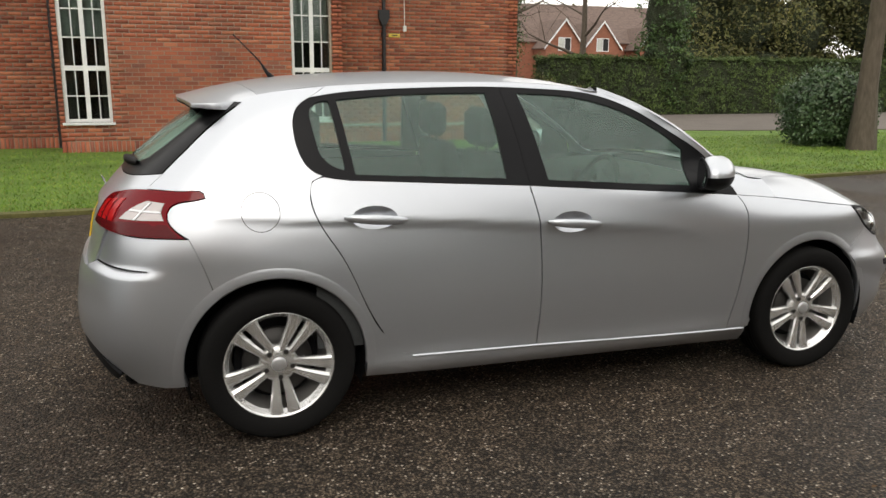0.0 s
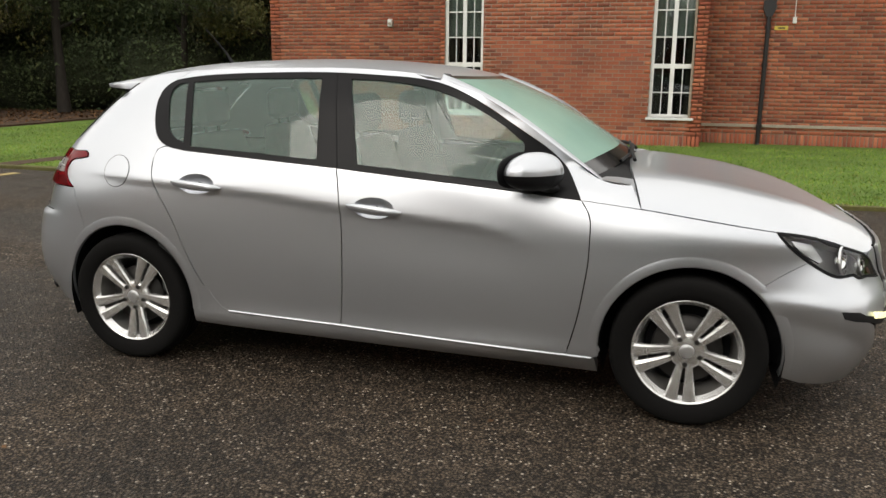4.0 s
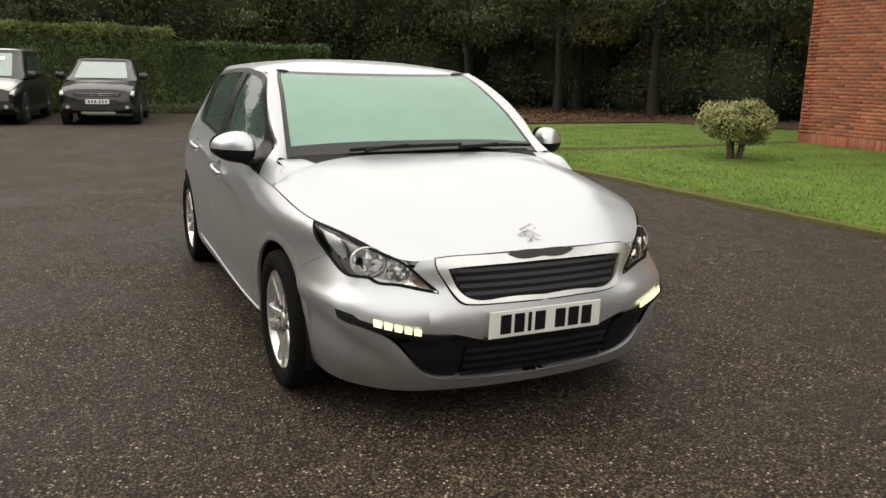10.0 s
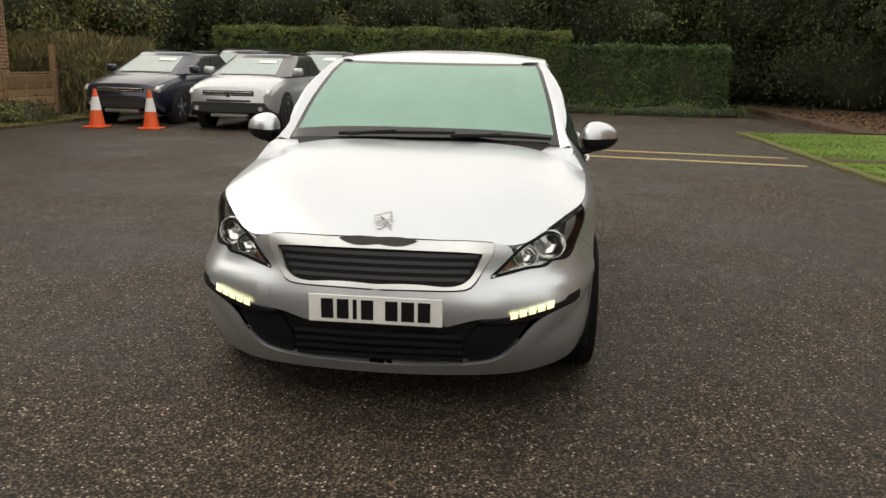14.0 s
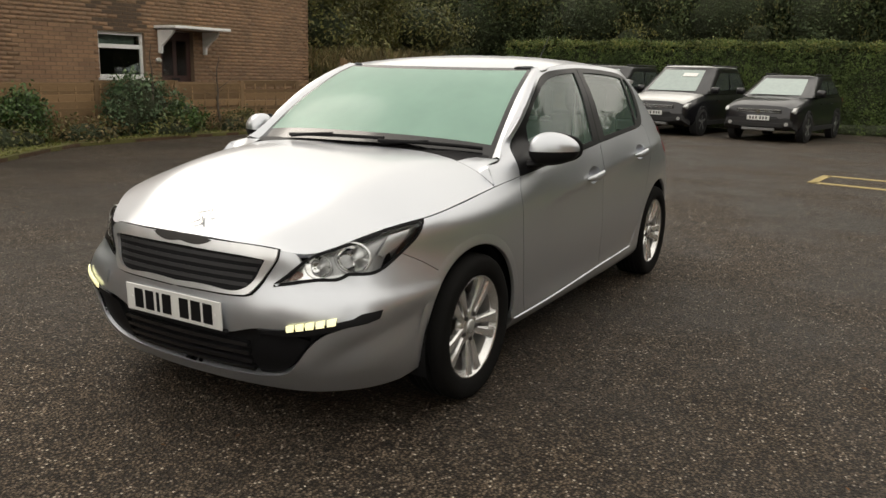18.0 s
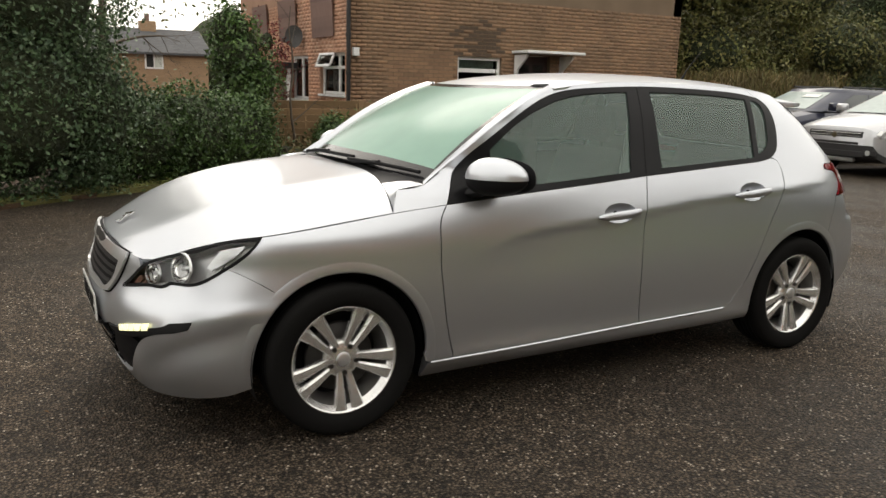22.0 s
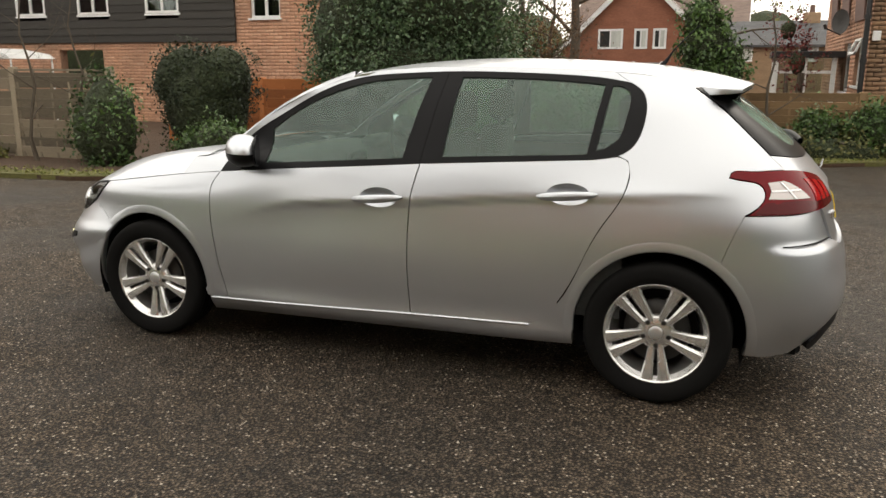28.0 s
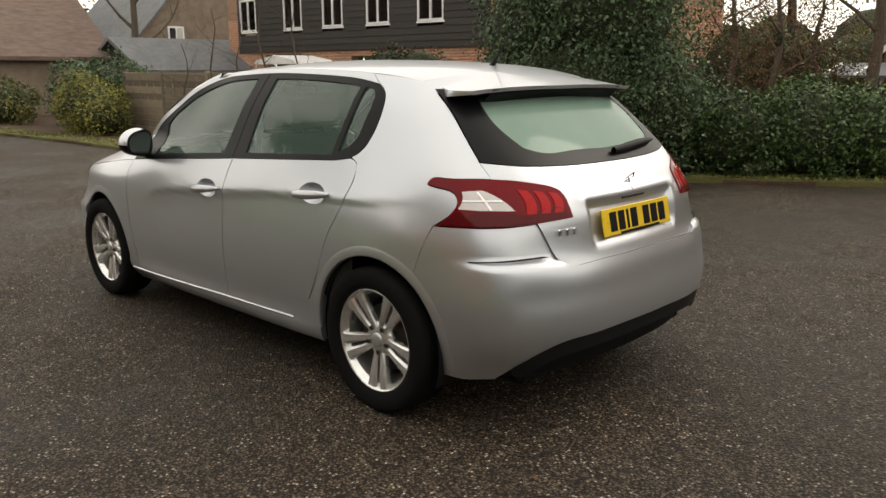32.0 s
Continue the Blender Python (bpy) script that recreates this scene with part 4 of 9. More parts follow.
LEAF_RED = leaf_mat("red_leaves", [(0.100, 0.012, 0.015), (0.180, 0.022, 0.022), (0.060, 0.012, 0.012), (0.220, 0.050, 0.040)], 0.5, 2.0)
LEAF_BROWN = leaf_mat("dead_leaves", [(0.070, 0.035, 0.016), (0.140, 0.072, 0.032), (0.200, 0.110, 0.050), (0.050, 0.028, 0.016)], 0.8, 2.0)
LEAF_REED = leaf_mat("reed_leaves", [(0.130, 0.100, 0.045), (0.200, 0.155, 0.075), (0.090, 0.075, 0.030), (0.120, 0.120, 0.035)], 0.7, 1.0)
BLADE = leaf_mat("grass_blades", [(0.075, 0.158, 0.015), (0.135, 0.247, 0.027), (0.195, 0.300, 0.045), (0.240, 0.255, 0.075)], 0.6, 0.9)
BARK = grainy("bark", (0.055, 0.042, 0.030), (0.13, 0.105, 0.078), 18, 0.95, stretch=(1, 1, .25), bumps=.8, dist=.02)
# Darker bark, so that the conifer trunks stand out less.
BARK_D = grainy("dark_conifer_bark", (0.012, 0.010, 0.008), (0.032, 0.026, 0.020), 18, 0.95, stretch=(1, 1, .25), bumps=.5, dist=.02)
TWIG = grainy("twig_bark", (0.06, 0.045, 0.032), (0.12, 0.092, 0.066), 18, 0.9, bumps=.0)
# Dark green of the cores paints the shade deep inside the foliage.
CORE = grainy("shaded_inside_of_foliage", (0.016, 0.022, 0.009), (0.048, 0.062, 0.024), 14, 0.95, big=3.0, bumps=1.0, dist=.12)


def leaf_quads(rng, pts, nrm, size, aspect=0.55, droop=0.0, loose=0.8):
    """Four-cornered leaves at points, their faces turned roughly along the normals."""
    n = len(pts)
    nn = nrm + loose * rng.normal(size=(n, 3))
    nn /= np.linalg.norm(nn, axis=1)[:, None] + 1e-9
    d = rng.normal(size=(n, 3))
    d[:, 2] -= droop
    d -= nn * np.sum(d * nn, axis=1)[:, None]
    d /= np.linalg.norm(d, axis=1)[:, None] + 1e-9
    s = np.cross(nn, d)
    ln = size * rng.uniform(.6, 1.35, (n, 1))
    wd = ln * aspect
    V = np.stack([pts - d * ln * .5, pts + s * wd * .5 + nn * ln * .06, pts + d * ln * .5 - nn * ln * .05, pts - s * wd * .5 + nn * ln * .06], axis=1)
    return V.reshape(-1, 3), np.arange(4 * n, dtype=np.int32).reshape(-1, 4)


def clumped(rng, centres, nrm, per, spread):
    """Points gathered in small clumps round the centres."""
    k = len(centres)
    p = np.repeat(centres, per, axis=0) + rng.normal(size=(k * per, 3)) * spread
    return p, np.repeat(nrm, per, axis=0)


def blob_points(rng, blobs, n, inward=.25):
    """Points on the uneven skins of ellipsoids (x, y, z, rx, ry, rz)."""
    B = np.array(blobs, float)
    area = (B[:, 3] * B[:, 4] + B[:, 3] * B[:, 5] + B[:, 4] * B[:, 5])
    pick = rng.choice(len(B), n, p=area / area.sum())
    d = rng.normal(size=(n, 3))
    d /= np.linalg.norm(d, axis=1)[:, None]
    ph = B[pick, 0] * 3.1 + B[pick, 1] * 1.7
    wob = 1 + .10 * np.sin(d[:, 0] * 4.3 + ph) + .09 * np.sin(d[:, 1] * 5.1 + ph * 2) + .08 * np.sin(d[:, 2] * 6.3 + ph * 3)
    r = wob * (1 - inward * rng.random(n) ** 2)
    p = B[pick, :3] + d * r[:, None] * B[pick, 3:]
    return p, d


# Solid cores in the painted shade colour, hidden behind the leaves.
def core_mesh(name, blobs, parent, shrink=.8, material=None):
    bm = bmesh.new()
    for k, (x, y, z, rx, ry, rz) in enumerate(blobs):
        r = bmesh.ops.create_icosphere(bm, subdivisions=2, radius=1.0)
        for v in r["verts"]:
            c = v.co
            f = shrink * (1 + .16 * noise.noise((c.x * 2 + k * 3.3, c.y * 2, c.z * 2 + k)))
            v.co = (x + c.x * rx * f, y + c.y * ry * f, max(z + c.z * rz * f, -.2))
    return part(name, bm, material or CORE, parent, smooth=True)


def tubes(segs, sides=5):
    """Thin tapered tubes from a list of (a, b, ra, rb)."""
    V, F = [], []
    for a, b, ra, rb in segs:
        a, b = np.array(a, float), np.array(b, float)
        d = b - a
        d /= np.linalg.norm(d) + 1e-9
        u = np.cross(d, (0, 0, 1) if abs(d[2]) < .9 else (1, 0, 0))
        u /= np.linalg.norm(u)
        w = np.cross(d, u)
        k = len(V)
        for c, r in ((a, ra), (b, rb)):
            for i in range(sides):
                t = 2 * math.pi * i / sides
                V.append(c + r * (u * math.cos(t) + w * math.sin(t)))
        F += [(k + i, k + (i + 1) % sides, k + sides + (i + 1) % sides, k + sides + i) for i in range(sides)]
    return V, F


def chain(pts, rad, sides=10):
    """One tapered bent tube through points."""
    V, F = [], []
    for i, p in enumerate(pts):
        d = np.array(pts[min(i + 1, len(pts) - 1)], float) - np.array(pts[max(i - 1, 0)], float)
        d /= np.linalg.norm(d) + 1e-9
        u = np.cross(d, (0, 1, 0) if abs(d[1]) < .9 else (1, 0, 0))
        u /= np.linalg.norm(u)
        w = np.cross(d, u)
        V += [np.array(p) + rad[i] * (1 + .12 * math.sin(3 * a + i)) * (u * math.cos(a) + w * math.sin(a)) for a in np.linspace(0, 2 * math.pi, sides + 1)[:-1]]
    for i in range(len(pts) - 1):
        k = i * sides
        F += [(k + j, k + (j + 1) % sides, k + sides + (j + 1) % sides, k + sides + j) for j in range(sides)]
    return V, F


def shrub(name, label, blobs, n, size, leaf, seed, per=14, spread=.07, category="shrub", group="", tip=None, aspect=.55, droop=0., stem=None, shrink=.8):
    """A shrub: leaves in clumps over a dark uneven inside, with its stems."""
    rng = np.random.default_rng(seed)
    x0, y0 = blobs[0][0], blobs[0][1]
    t = thing(name, label, category, (x0, y0, 0), 0, group)
    loc = [(b[0] - x0, b[1] - y0, *b[2:]) for b in blobs]
    c, d = blob_points(rng, loc, max(4, n // per))
    p, nn = clumped(rng, c, d, per, spread)
    p[:, 2] = np.maximum(p[:, 2], -.1 if x0 < -20 else .06)
    field("foliage", *leaf_quads(rng, p, nn, size, aspect, droop), leaf, t)
    if tip is not None:
        top = d[:, 2] > .2
        p, nn = clumped(rng, c[top], d[top], max(3, per // 3), spread)
        field("young_growth", *leaf_quads(rng, p, nn, size, aspect, droop), tip, t)
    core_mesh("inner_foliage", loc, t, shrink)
    for k in range(3):
        a = k * 2.1 + seed
        r0 = .05 if stem is None else stem
        lo = min(b[2] - b[5] * .3 for b in loc)
        rod_part("stem", (math.cos(a) * .08, math.sin(a) * .08, .0), (math.cos(a) * .18, math.sin(a) * .18, max(lo, .3)), r0, BARK, t, sides=7, r2=r0 * .7)
    return t


def hedge(name, label, x0, x1, y0, y1, top, leaf, tip, n, size, seed, per=10):
    """A clipped hedge: a dark inside, leaves over all its faces, and top growth whose paler tip colour paints in
    skylight.
    """
    rng = np.random.default_rng(seed)
    h = thing(name, label, "hedge", (x0, y0, 0), 0)
    w, d = x1 - x0, y1 - y0
    nx, ny, nz = max(2, int(w / .5)), max(2, int(d / .5)), 5
    bm = bmesh.new()
    bmesh.ops.create_grid(bm, x_segments=nx, y_segments=ny, size=.5)
    for v in bm.verts:
        v.co = ((v.co.x + .5) * w, (v.co.y + .5) * d, top - .10 + .05 * noise.noise((v.co.x * w, v.co.y * d, seed)))
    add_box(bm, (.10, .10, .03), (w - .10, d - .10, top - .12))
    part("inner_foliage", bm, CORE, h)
    A = np.array([w * d, w * top, w * top, d * top, d * top])
    k = rng.choice(5, n // per, p=A / A.sum())
    u, v = rng.random(len(k)), rng.random(len(k))
    p = np.zeros((len(k), 3))
    q = np.zeros((len(k), 3))
    for i, (fx, fy, fz, nr) in enumerate(((u * w, v * d, np.full_like(u, top), (0, 0, 1)), (u * w, 0 * u, v * top, (0, -1, 0)), (u * w, 0 * u + d, v * top, (0, 1, 0)), (0 * u, u * d, v * top, (-1, 0, 0)), (0 * u + w, u * d, v * top, (1, 0, 0)))):
        s = k == i
        p[s] = np.stack([fx, fy, fz], 1)[s]
        q[s] = nr
    bulge = .05 * np.sin(p[:, 0] * 1.9 + p[:, 2] * 2.1) + .05 * np.sin(p[:, 1] * 2.3 + p[:, 2] * 1.3 + 1) - .04
    p += q * bulge[:, None]
    pp, qq = clumped(rng, p, q, per, .05)
    pp[:, 2] = np.maximum(pp[:, 2], .07)
    field("foliage", *leaf_quads(rng, pp, qq, size, .6), leaf, h)
    up = (q[:, 2] > .5) | (p[:, 2] > top - .22)
    up &= rng.random(len(up)) < .8
    pp, qq = clumped(rng, p[up], q[up] + (0, 0, .6), per, .05)
    field("clipped_top", *leaf_quads(rng, pp, qq, size, .6), tip, h)
    return h


def branches(rng, a, d, ln, r, depth, segs, tips, droop=0.0, fork=3):
    """Grows a limb with side shoots; gathers its pieces and tips."""
    p = np.array(a, float)
    d = np.array(d, float)
    n = 3
    for k in range(n):
        d = d + rng.normal(size=3) * .16
        d[2] += .05 - droop
        d /= np.linalg.norm(d)
        q = p + d * ln / n
        r2 = r * (1 - .28)
        segs.append((p, q, r, r2))
        p, r = q, r2
        if depth > 0 and k:
            for _ in range(fork - 1 if k < n - 1 else fork):
                e = d + rng.normal(size=3) * .6
                e /= np.linalg.norm(e)
                branches(rng, p, e, ln * rng.uniform(.5, .75), r * .62, depth - 1, segs, tips, droop, fork)
    tips.append((p, d))


def tree(name, label, at, height, radius, seed, leaf=None, blobs=(), n=0, size=.1, depth=3, limbs=5, first=.35, lean=(0, 0), droop=0.0, per=14, spread=.15, group="", bark=None, leaf_droop=0., aspect=.5, shrink=.7):
    """A tree: tapered trunk, limbs with twigs and, where it has one, a crown of leaves."""
    rng = np.random.default_rng(seed)
    t = thing(name, label, "tree", (*at, 0), 0, group)
    n_s = 7
    pts = [np.array((lean[0] * (k / n_s) ** 1.5 + .05 * math.sin(k * 1.7 + seed), lean[1] * (k / n_s) ** 1.5 + .05 * math.cos(k * 1.3 + seed), height * k / n_s)) for k in range(n_s + 1)]
    pts[0][:] = (0, 0, 0)
    rad = [radius * (1.35 if k == 0 else 1) * (1 - .75 * k / n_s) for k in range(n_s + 1)]
    bark = bark or BARK
    field("trunk", *chain(pts, rad), bark, t, smooth=True)
    twigs = []
    for k in range(limbs):
        f = first + (1 - first) * k / max(1, limbs - .5)
        i = min(n_s - 1, int(f * n_s))
        a = pts[i] + (pts[i + 1] - pts[i]) * (f * n_s - i)
        th = k * 2.4 + seed
        d = np.array((math.cos(th), math.sin(th), .55))
        main, tips = [], []
        branches(rng, a, d / np.linalg.norm(d), height * .34 * (1.15 - f * .6), rad[i] * .5, depth, main, tips, droop)
        own, rest = [main[0]], []
        for g in main[1:]:
            if g[0] is own[-1][1] and len(own) < 3:
                own.append(g)
            else:
                rest.append(g)
        field("limb", *chain([own[0][0]] + [g[1] for g in own], [own[0][2]] + [g[3] for g in own], 7), bark, t, smooth=True)
        twigs += rest
    if twigs:
        field("twig_mass", *tubes(twigs, 4), TWIG if bark is BARK else bark, t, kind="stuff")
    if leaf is not None:
        c, d = blob_points(rng, blobs, max(4, n // per), .4)
        p, nn = clumped(rng, c, d, per, spread)
        p[:, 2] = np.maximum(p[:, 2], .1)
        cr = field("crown", *leaf_quads(rng, p, nn, size, aspect, leaf_droop), leaf, t)
        core_mesh("inner_foliage", blobs, t, shrink)
    return t


# south border
shrub("holly_shrub", "tall glossy dark green evergreen shrub by the kerb", [(2.7, -6.15, 1.1, 1.35, .95, 1.15), (2.3, -6.3, 2.3, 1.15, .9, 1.2), (3.3, -6.2, 1.9, 1.0, .85, 1.2), (2.7, -6.4, 3.3, .8, .8, .9), (1.7, -6.5, 1.0, .8, .7, .9)], 64000, .054, LEAF_HOLLY, 3, spread=.10)
shrub("ivy_hedge", "low dark green ivy-covered hedge along the kerb", [(1.2, -7.2, .6, .9, .55, .66), (.3, -7.8, .58, .8, .55, .66), (-.4, -8.3, .55, .7, .5, .64), (-.9, -8.9, .5, .5, .5, .6)], 26000, .056, LEAF_IVY, 4, category="hedge", spread=.08)
for k, (x, y, w, h) in enumerate(((-1.6, -9.0, .8, .28), (-3.0, -9.55, .8, .3), (-4.6, -9.75, .7, .3), (-6.4, -9.8, .8, .28), (-8.2, -9.75, .8, .26), (-10.2, -9.6, .9, .28))):
    shrub("scrub", "low tangled dry scrub before the fence", [(x, y, .1, w, .32, h)], 1600, .07, LEAF_OLIVE if k % 2 else LEAF_REED, 200 + k, spread=.1, group="scrub")
shrub("ivy_column", "narrow ivy-clad tree stump, dark green", [(-1.05, -9.6, .9, .36, .36, 1.0), (-1.0, -9.65, 1.7, .46, .42, .5), (-.9, -9.7, 2.15, .34, .34, .42), (-1.3, -9.6, 1.35, .35, .3, .4)], 8000, .07, LEAF_IVY, 5, stem=.09)
shrub("topiary_conifer", "dense clipped dark conifer block", [(6.1, -6.2, .8, .75, .6, .85), (5.8, -6.2, 1.2, .5, .55, .55), (6.5, -6.25, 1.2, .5, .5, .55)], 12000, .05, LEAF_DARK, 6, spread=.05, shrink=.9)
for k, (x, y, h, lf) in enumerate(((6.75, -4.85, .78, LEAF_IVY), (9.4, -4.85, .16, LEAF_OLIVE), (11.3, -4.85, .18, LEAF_OLIVE), (5.2, -5.2, .4, LEAF_IVY))):
    shrub("border_shrub", "small untidy green shrub along the garden fence", [(x, y, h * .8, .5, .38, h), (x + .35, y - .05, h * .6, .4, .3, h * .7)], 2600, .06, lf, 20 + k, spread=.07, group="border shrubs")
shrub("golden_shrub", "bright yellow-green rounded shrub before a fence", [(14.3, -4.5, .62, .85, .6, .68), (15.2, -4.55, .6, .8, .6, .7), (13.7, -4.4, .45, .55, .5, .5)], 9000, .06, LEAF_YELLOW, 30)
shrub("dark_shrub", "dark green bush behind the yellow shrub", [(15.6, -5.6, .9, 1.4, .7, .95), (17.2, -5.4, .8, 1.2, .7, .9)], 9000, .08, LEAF_HOLLY, 31)
shrub("dark_shrub", "dark green garden bush by the lane", [(20.0, -4.4, .6, 1.5, .7, .7), (23, -4.2, .7, 1.6, .7, .8)], 6000, .09, LEAF_OLIVE, 32)
for k, (x, y, w, h, lf) in enumerate(((-5.9, -9.95, .8, 1.15, LEAF_HOLLY), (-3.6, -9.9, .45, .85, LEAF_IVY), (-2.8, -9.9, .4, .72, LEAF_IVY), (-6.9, -9.95, .45, .62, LEAF_IVY), (-8.5, -9.9, .4, .35, LEAF_OLIVE), (-10.4, -9.85, .45, .35, LEAF_OLIVE))):
    shrub("fence_shrub", "dark evergreen shrub in front of the low fence", [(x, y, h * .5, w * .8, .35, h * .55), (x + w * .45, y, h * .4, w * .6, .3, h * .45)], 3600, .07, lf, 40 + k, spread=.07, group="shrubs by the low fence")
shrub("red_shrub", "dark red-leaved shrub by the house front", [(-2.5, -12.3, 1.5, .4, .4, .6), (-2.3, -12.5, 2.1, .4, .4, .5)], 900, .06, LEAF_RED, 50, shrink=.35)
for k, (x, y, h) in enumerate(((-2.0, -10.0, 2.6), (7.3, -4.9, 2.3), (8.1, -4.8, 2.6), (9.0, -4.9, 2.2), (9.8, -4.85, 2.5), (10.8, -4.8, 1.9), (-6.0, -9.75, 1.7), (-7.6, -9.75, 1.5))):
    tree("sapling", "bare thin sapling with upright twigs", (x, y), h, .028, 60 + k, depth=2, limbs=5, first=.25, group="bare saplings")
for k, (x, y, h) in enumerate(((3.2, -20, 7.5), (6.2, -22, 8.5), (10.5, -24, 8), (-.5, -24, 7), (24, -10, 6.5))):
    tree("bare_tree", "leafless winter tree with fine twigs", (x, y), h, .17, 70 + k, depth=3, limbs=6, first=.3, group="bare trees")
shrub("garden_evergreen", "dark evergreen mass between the gardens", [(4.5, -16, 1.2, 1.8, 1.2, 1.4), (1.6, -15.6, .35, 1.6, 1.1, .65), (-.6, -15, .35, 1.2, 1.0, .65)], 9000, .10, LEAF_IVY, 77)
shrub("garden_evergreen", "dark evergreen mass behind the far gardens", [(7.5, -34, 1.4, 4, 1.5, 1.8), (14, -33, 1.6, 4, 1.5, 2.2)], 9000, .16, LEAF_OLIVE, 78, spread=.25)

for k, (x, y, h) in enumerate(((3.0, -13.4, 3.6), (4.2, -14.0, 4.0), (2.6, -14.4, 3.0))):
    tree("brown_thicket", "dense brown twiggy leafless bush", (x, y), h, .09, 300 + k, LEAF_BROWN, [(0, 0, h * .55, 1.0, .9, h * .42)], 2600, .06, depth=3, limbs=8, first=.1, per=4, spread=.2, shrink=.1, group="brown thickets")

# the clipped hedge and the woods to the west
west = hedge("clipped_hedge", "long clipped green hedge, paler on top", -23.0, -21.6, -10.2, 1.6, 2.5, LEAF_HEDGE, LEAF_TIP, 110000, .060, 80)
low_h = hedge("clipped_hedge", "lower dark clipped hedge beside the long one", -22.8, -21.6, 1.6, 6.6, 2.12, LEAF_IVY, LEAF_IVY, 40000, .060, 84)
for h in (west, low_h):
    h.location.z = -.12
shrub("bramble_bank", "low green brambles at the foot of the hedge", [(-21.3, -5, -.05, .4, 4.0, .3), (-21.3, 1.5, -.05, .4, 3.0, .28), (-20.9, 5.0, -.03, .6, 2.4, .3)], 6000, .07, LEAF_HEDGE, 81, spread=.08)
rng = np.random.default_rng(82)
p = np.stack([rng.uniform(-16.6, -12.6, 9000), rng.uniform(-12.2, -9.5, 9000), np.zeros(9000)], 1)
p = p[(p[:, 1] < -9.5 - .25 * np.sin(p[:, 0] * 3))]
p[:, 2] = .05 + rng.random(len(p)) ** .8 * 1.75
reeds = thing("reed_bed", "tall dry straw-coloured reeds and bamboo", "reeds", (0, 0, 0), kind="stuff")
field("blades", *leaf_quads(rng, p, np.tile((1.0, .3, 0), (len(p), 1)), .40, .05, -3.0, .5), LEAF_REED, reeds, kind="stuff")
p[:, 2] = np.minimum(p[:, 2], 1.3)
q = p[::2]
field("reed_leaves", *leaf_quads(rng, q + rng.normal(size=q.shape) * .05, np.tile((1.0, .3, .4), (len(q), 1)), .13, .3, 0.6, .8), LEAF_OLIVE, reeds, kind="stuff")

WOODS = [(-29, -18), (-28, -12.5), (-27.5, -7), (-27.5, -1), (-27, 5), (-25, 11.5), (-21.5, 16), (-15.5, 18.5), (-11, 21), (-6, 23.5), (0, 25)]


def woods(name, label, line, r, z, seed, n, leaf, size, spread, droop=0., shrink=.74, per=14):
    """A dense belt of evergreen trees: foliage in overlapping masses along a line."""
    rng = np.random.default_rng(seed)
    w = thing(name, label, "woods", (*line[0], 0), 0, kind="stuff")
    blobs = []
    for (x0, y0), (x1, y1) in zip(line, line[1:]):
        for k in range(3):
            f = (k + rng.random() * .6) / 3
            for zz in z:
                blobs.append((x0 + (x1 - x0) * f + rng.normal() * .7 - line[0][0], y0 + (y1 - y0) * f + rng.normal() * .7 - line[0][1], zz + rng.normal() * .25, r * rng.uniform(.8, 1.2), r * rng.uniform(.8, 1.2), r * rng.uniform(.75, 1.05)))
    c, d = blob_points(rng, blobs, n // per, .35)
    keep = (c[:, 2] > .15) & (np.sum(d[:, :2] * (c[:, :2] + np.array(line[0])), axis=1) < .35 * np.linalg.norm(c[:, :2] + np.array(line[0]), axis=1))
    p, nn = clumped(rng, c[keep], d[keep], per, spread)
    p[:, 2] = np.maximum(p[:, 2], .1)
    ob = field("foliage", *leaf_quads(rng, p, nn, size, .5, droop), leaf, w, kind="stuff")
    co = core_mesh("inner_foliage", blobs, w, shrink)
    co["kind"] = "stuff"
    return w


woods("evergreen_woods", "dark evergreen woods behind the hedge", WOODS, 2.1, (1.2, 3.5, 5.2), 90, 380000, LEAF_YEW, .115, .26)
woods("deep_woods", "darker trees deep in the woods", [(x * 1.16, y * 1.16) for x, y in WOODS], 3.0, (1.8, 4.6), 91, 60000, LEAF_YEW, .30, .4, shrink=.85)
woods("olive_growth", "lighter olive growth hanging in the woods", [(x * .965 + .3, y * .965) for x, y in WOODS], .9, (2.6, 4.2), 92, 46000, LEAF_OLIVE, .10, .18, droop=1.8, shrink=.5)
woods("south_west_woods", "mixed green trees behind the house and the reeds", [(-25, -18), (-21, -15.5), (-17, -15), (-13.5, -16)], 1.5, (1.0, 2.9, 4.8), 93, 130000, LEAF_OLIVE, .13, .22)
# trunks and hanging conifer boughs at the edge of the woods
for k, (x, y, h, r) in enumerate(((-20.6, 11.2, 7.5, .13), (-18.2, 13.4, 8, .12), (-16.0, 15.6, 8.5, .15), (-13.2, 17.6, 8, .12), (-11.0, 19.0, 8, .13), (-19.4, 15.0, 9, .15))):
    bl = [(math.cos(a * 2.4 + k) * 1.3, math.sin(a * 2.4 + k) * 1.3, 2.9 + a * .62, 1.1 - a * .06, 1.1 - a * .06, .55) for a in range(8)]
    tree("conifer", "dark conifer with drooping boughs at the wood's edge", (x, y), h, r, 100 + k, LEAF_OLIVE if k % 3 == 1 else LEAF_YEW, bl, 15000, .12, depth=2, limbs=9, first=.28, droop=.14, leaf_droop=1.6, aspect=.35, group="conifers", bark=BARK_D, spread=.16, shrink=.45)
rng = np.random.default_rng(112)
p = np.stack([rng.uniform(-22, -13.8, 5000), rng.uniform(8.2, 17, 5000), np.full(5000, .068)], 1)
litter = thing("leaf_litter", "brown fallen leaves under the trees", "leaves", (0, 0, 0), kind="stuff")
p[:, 2] += rng.random(5000) * .02
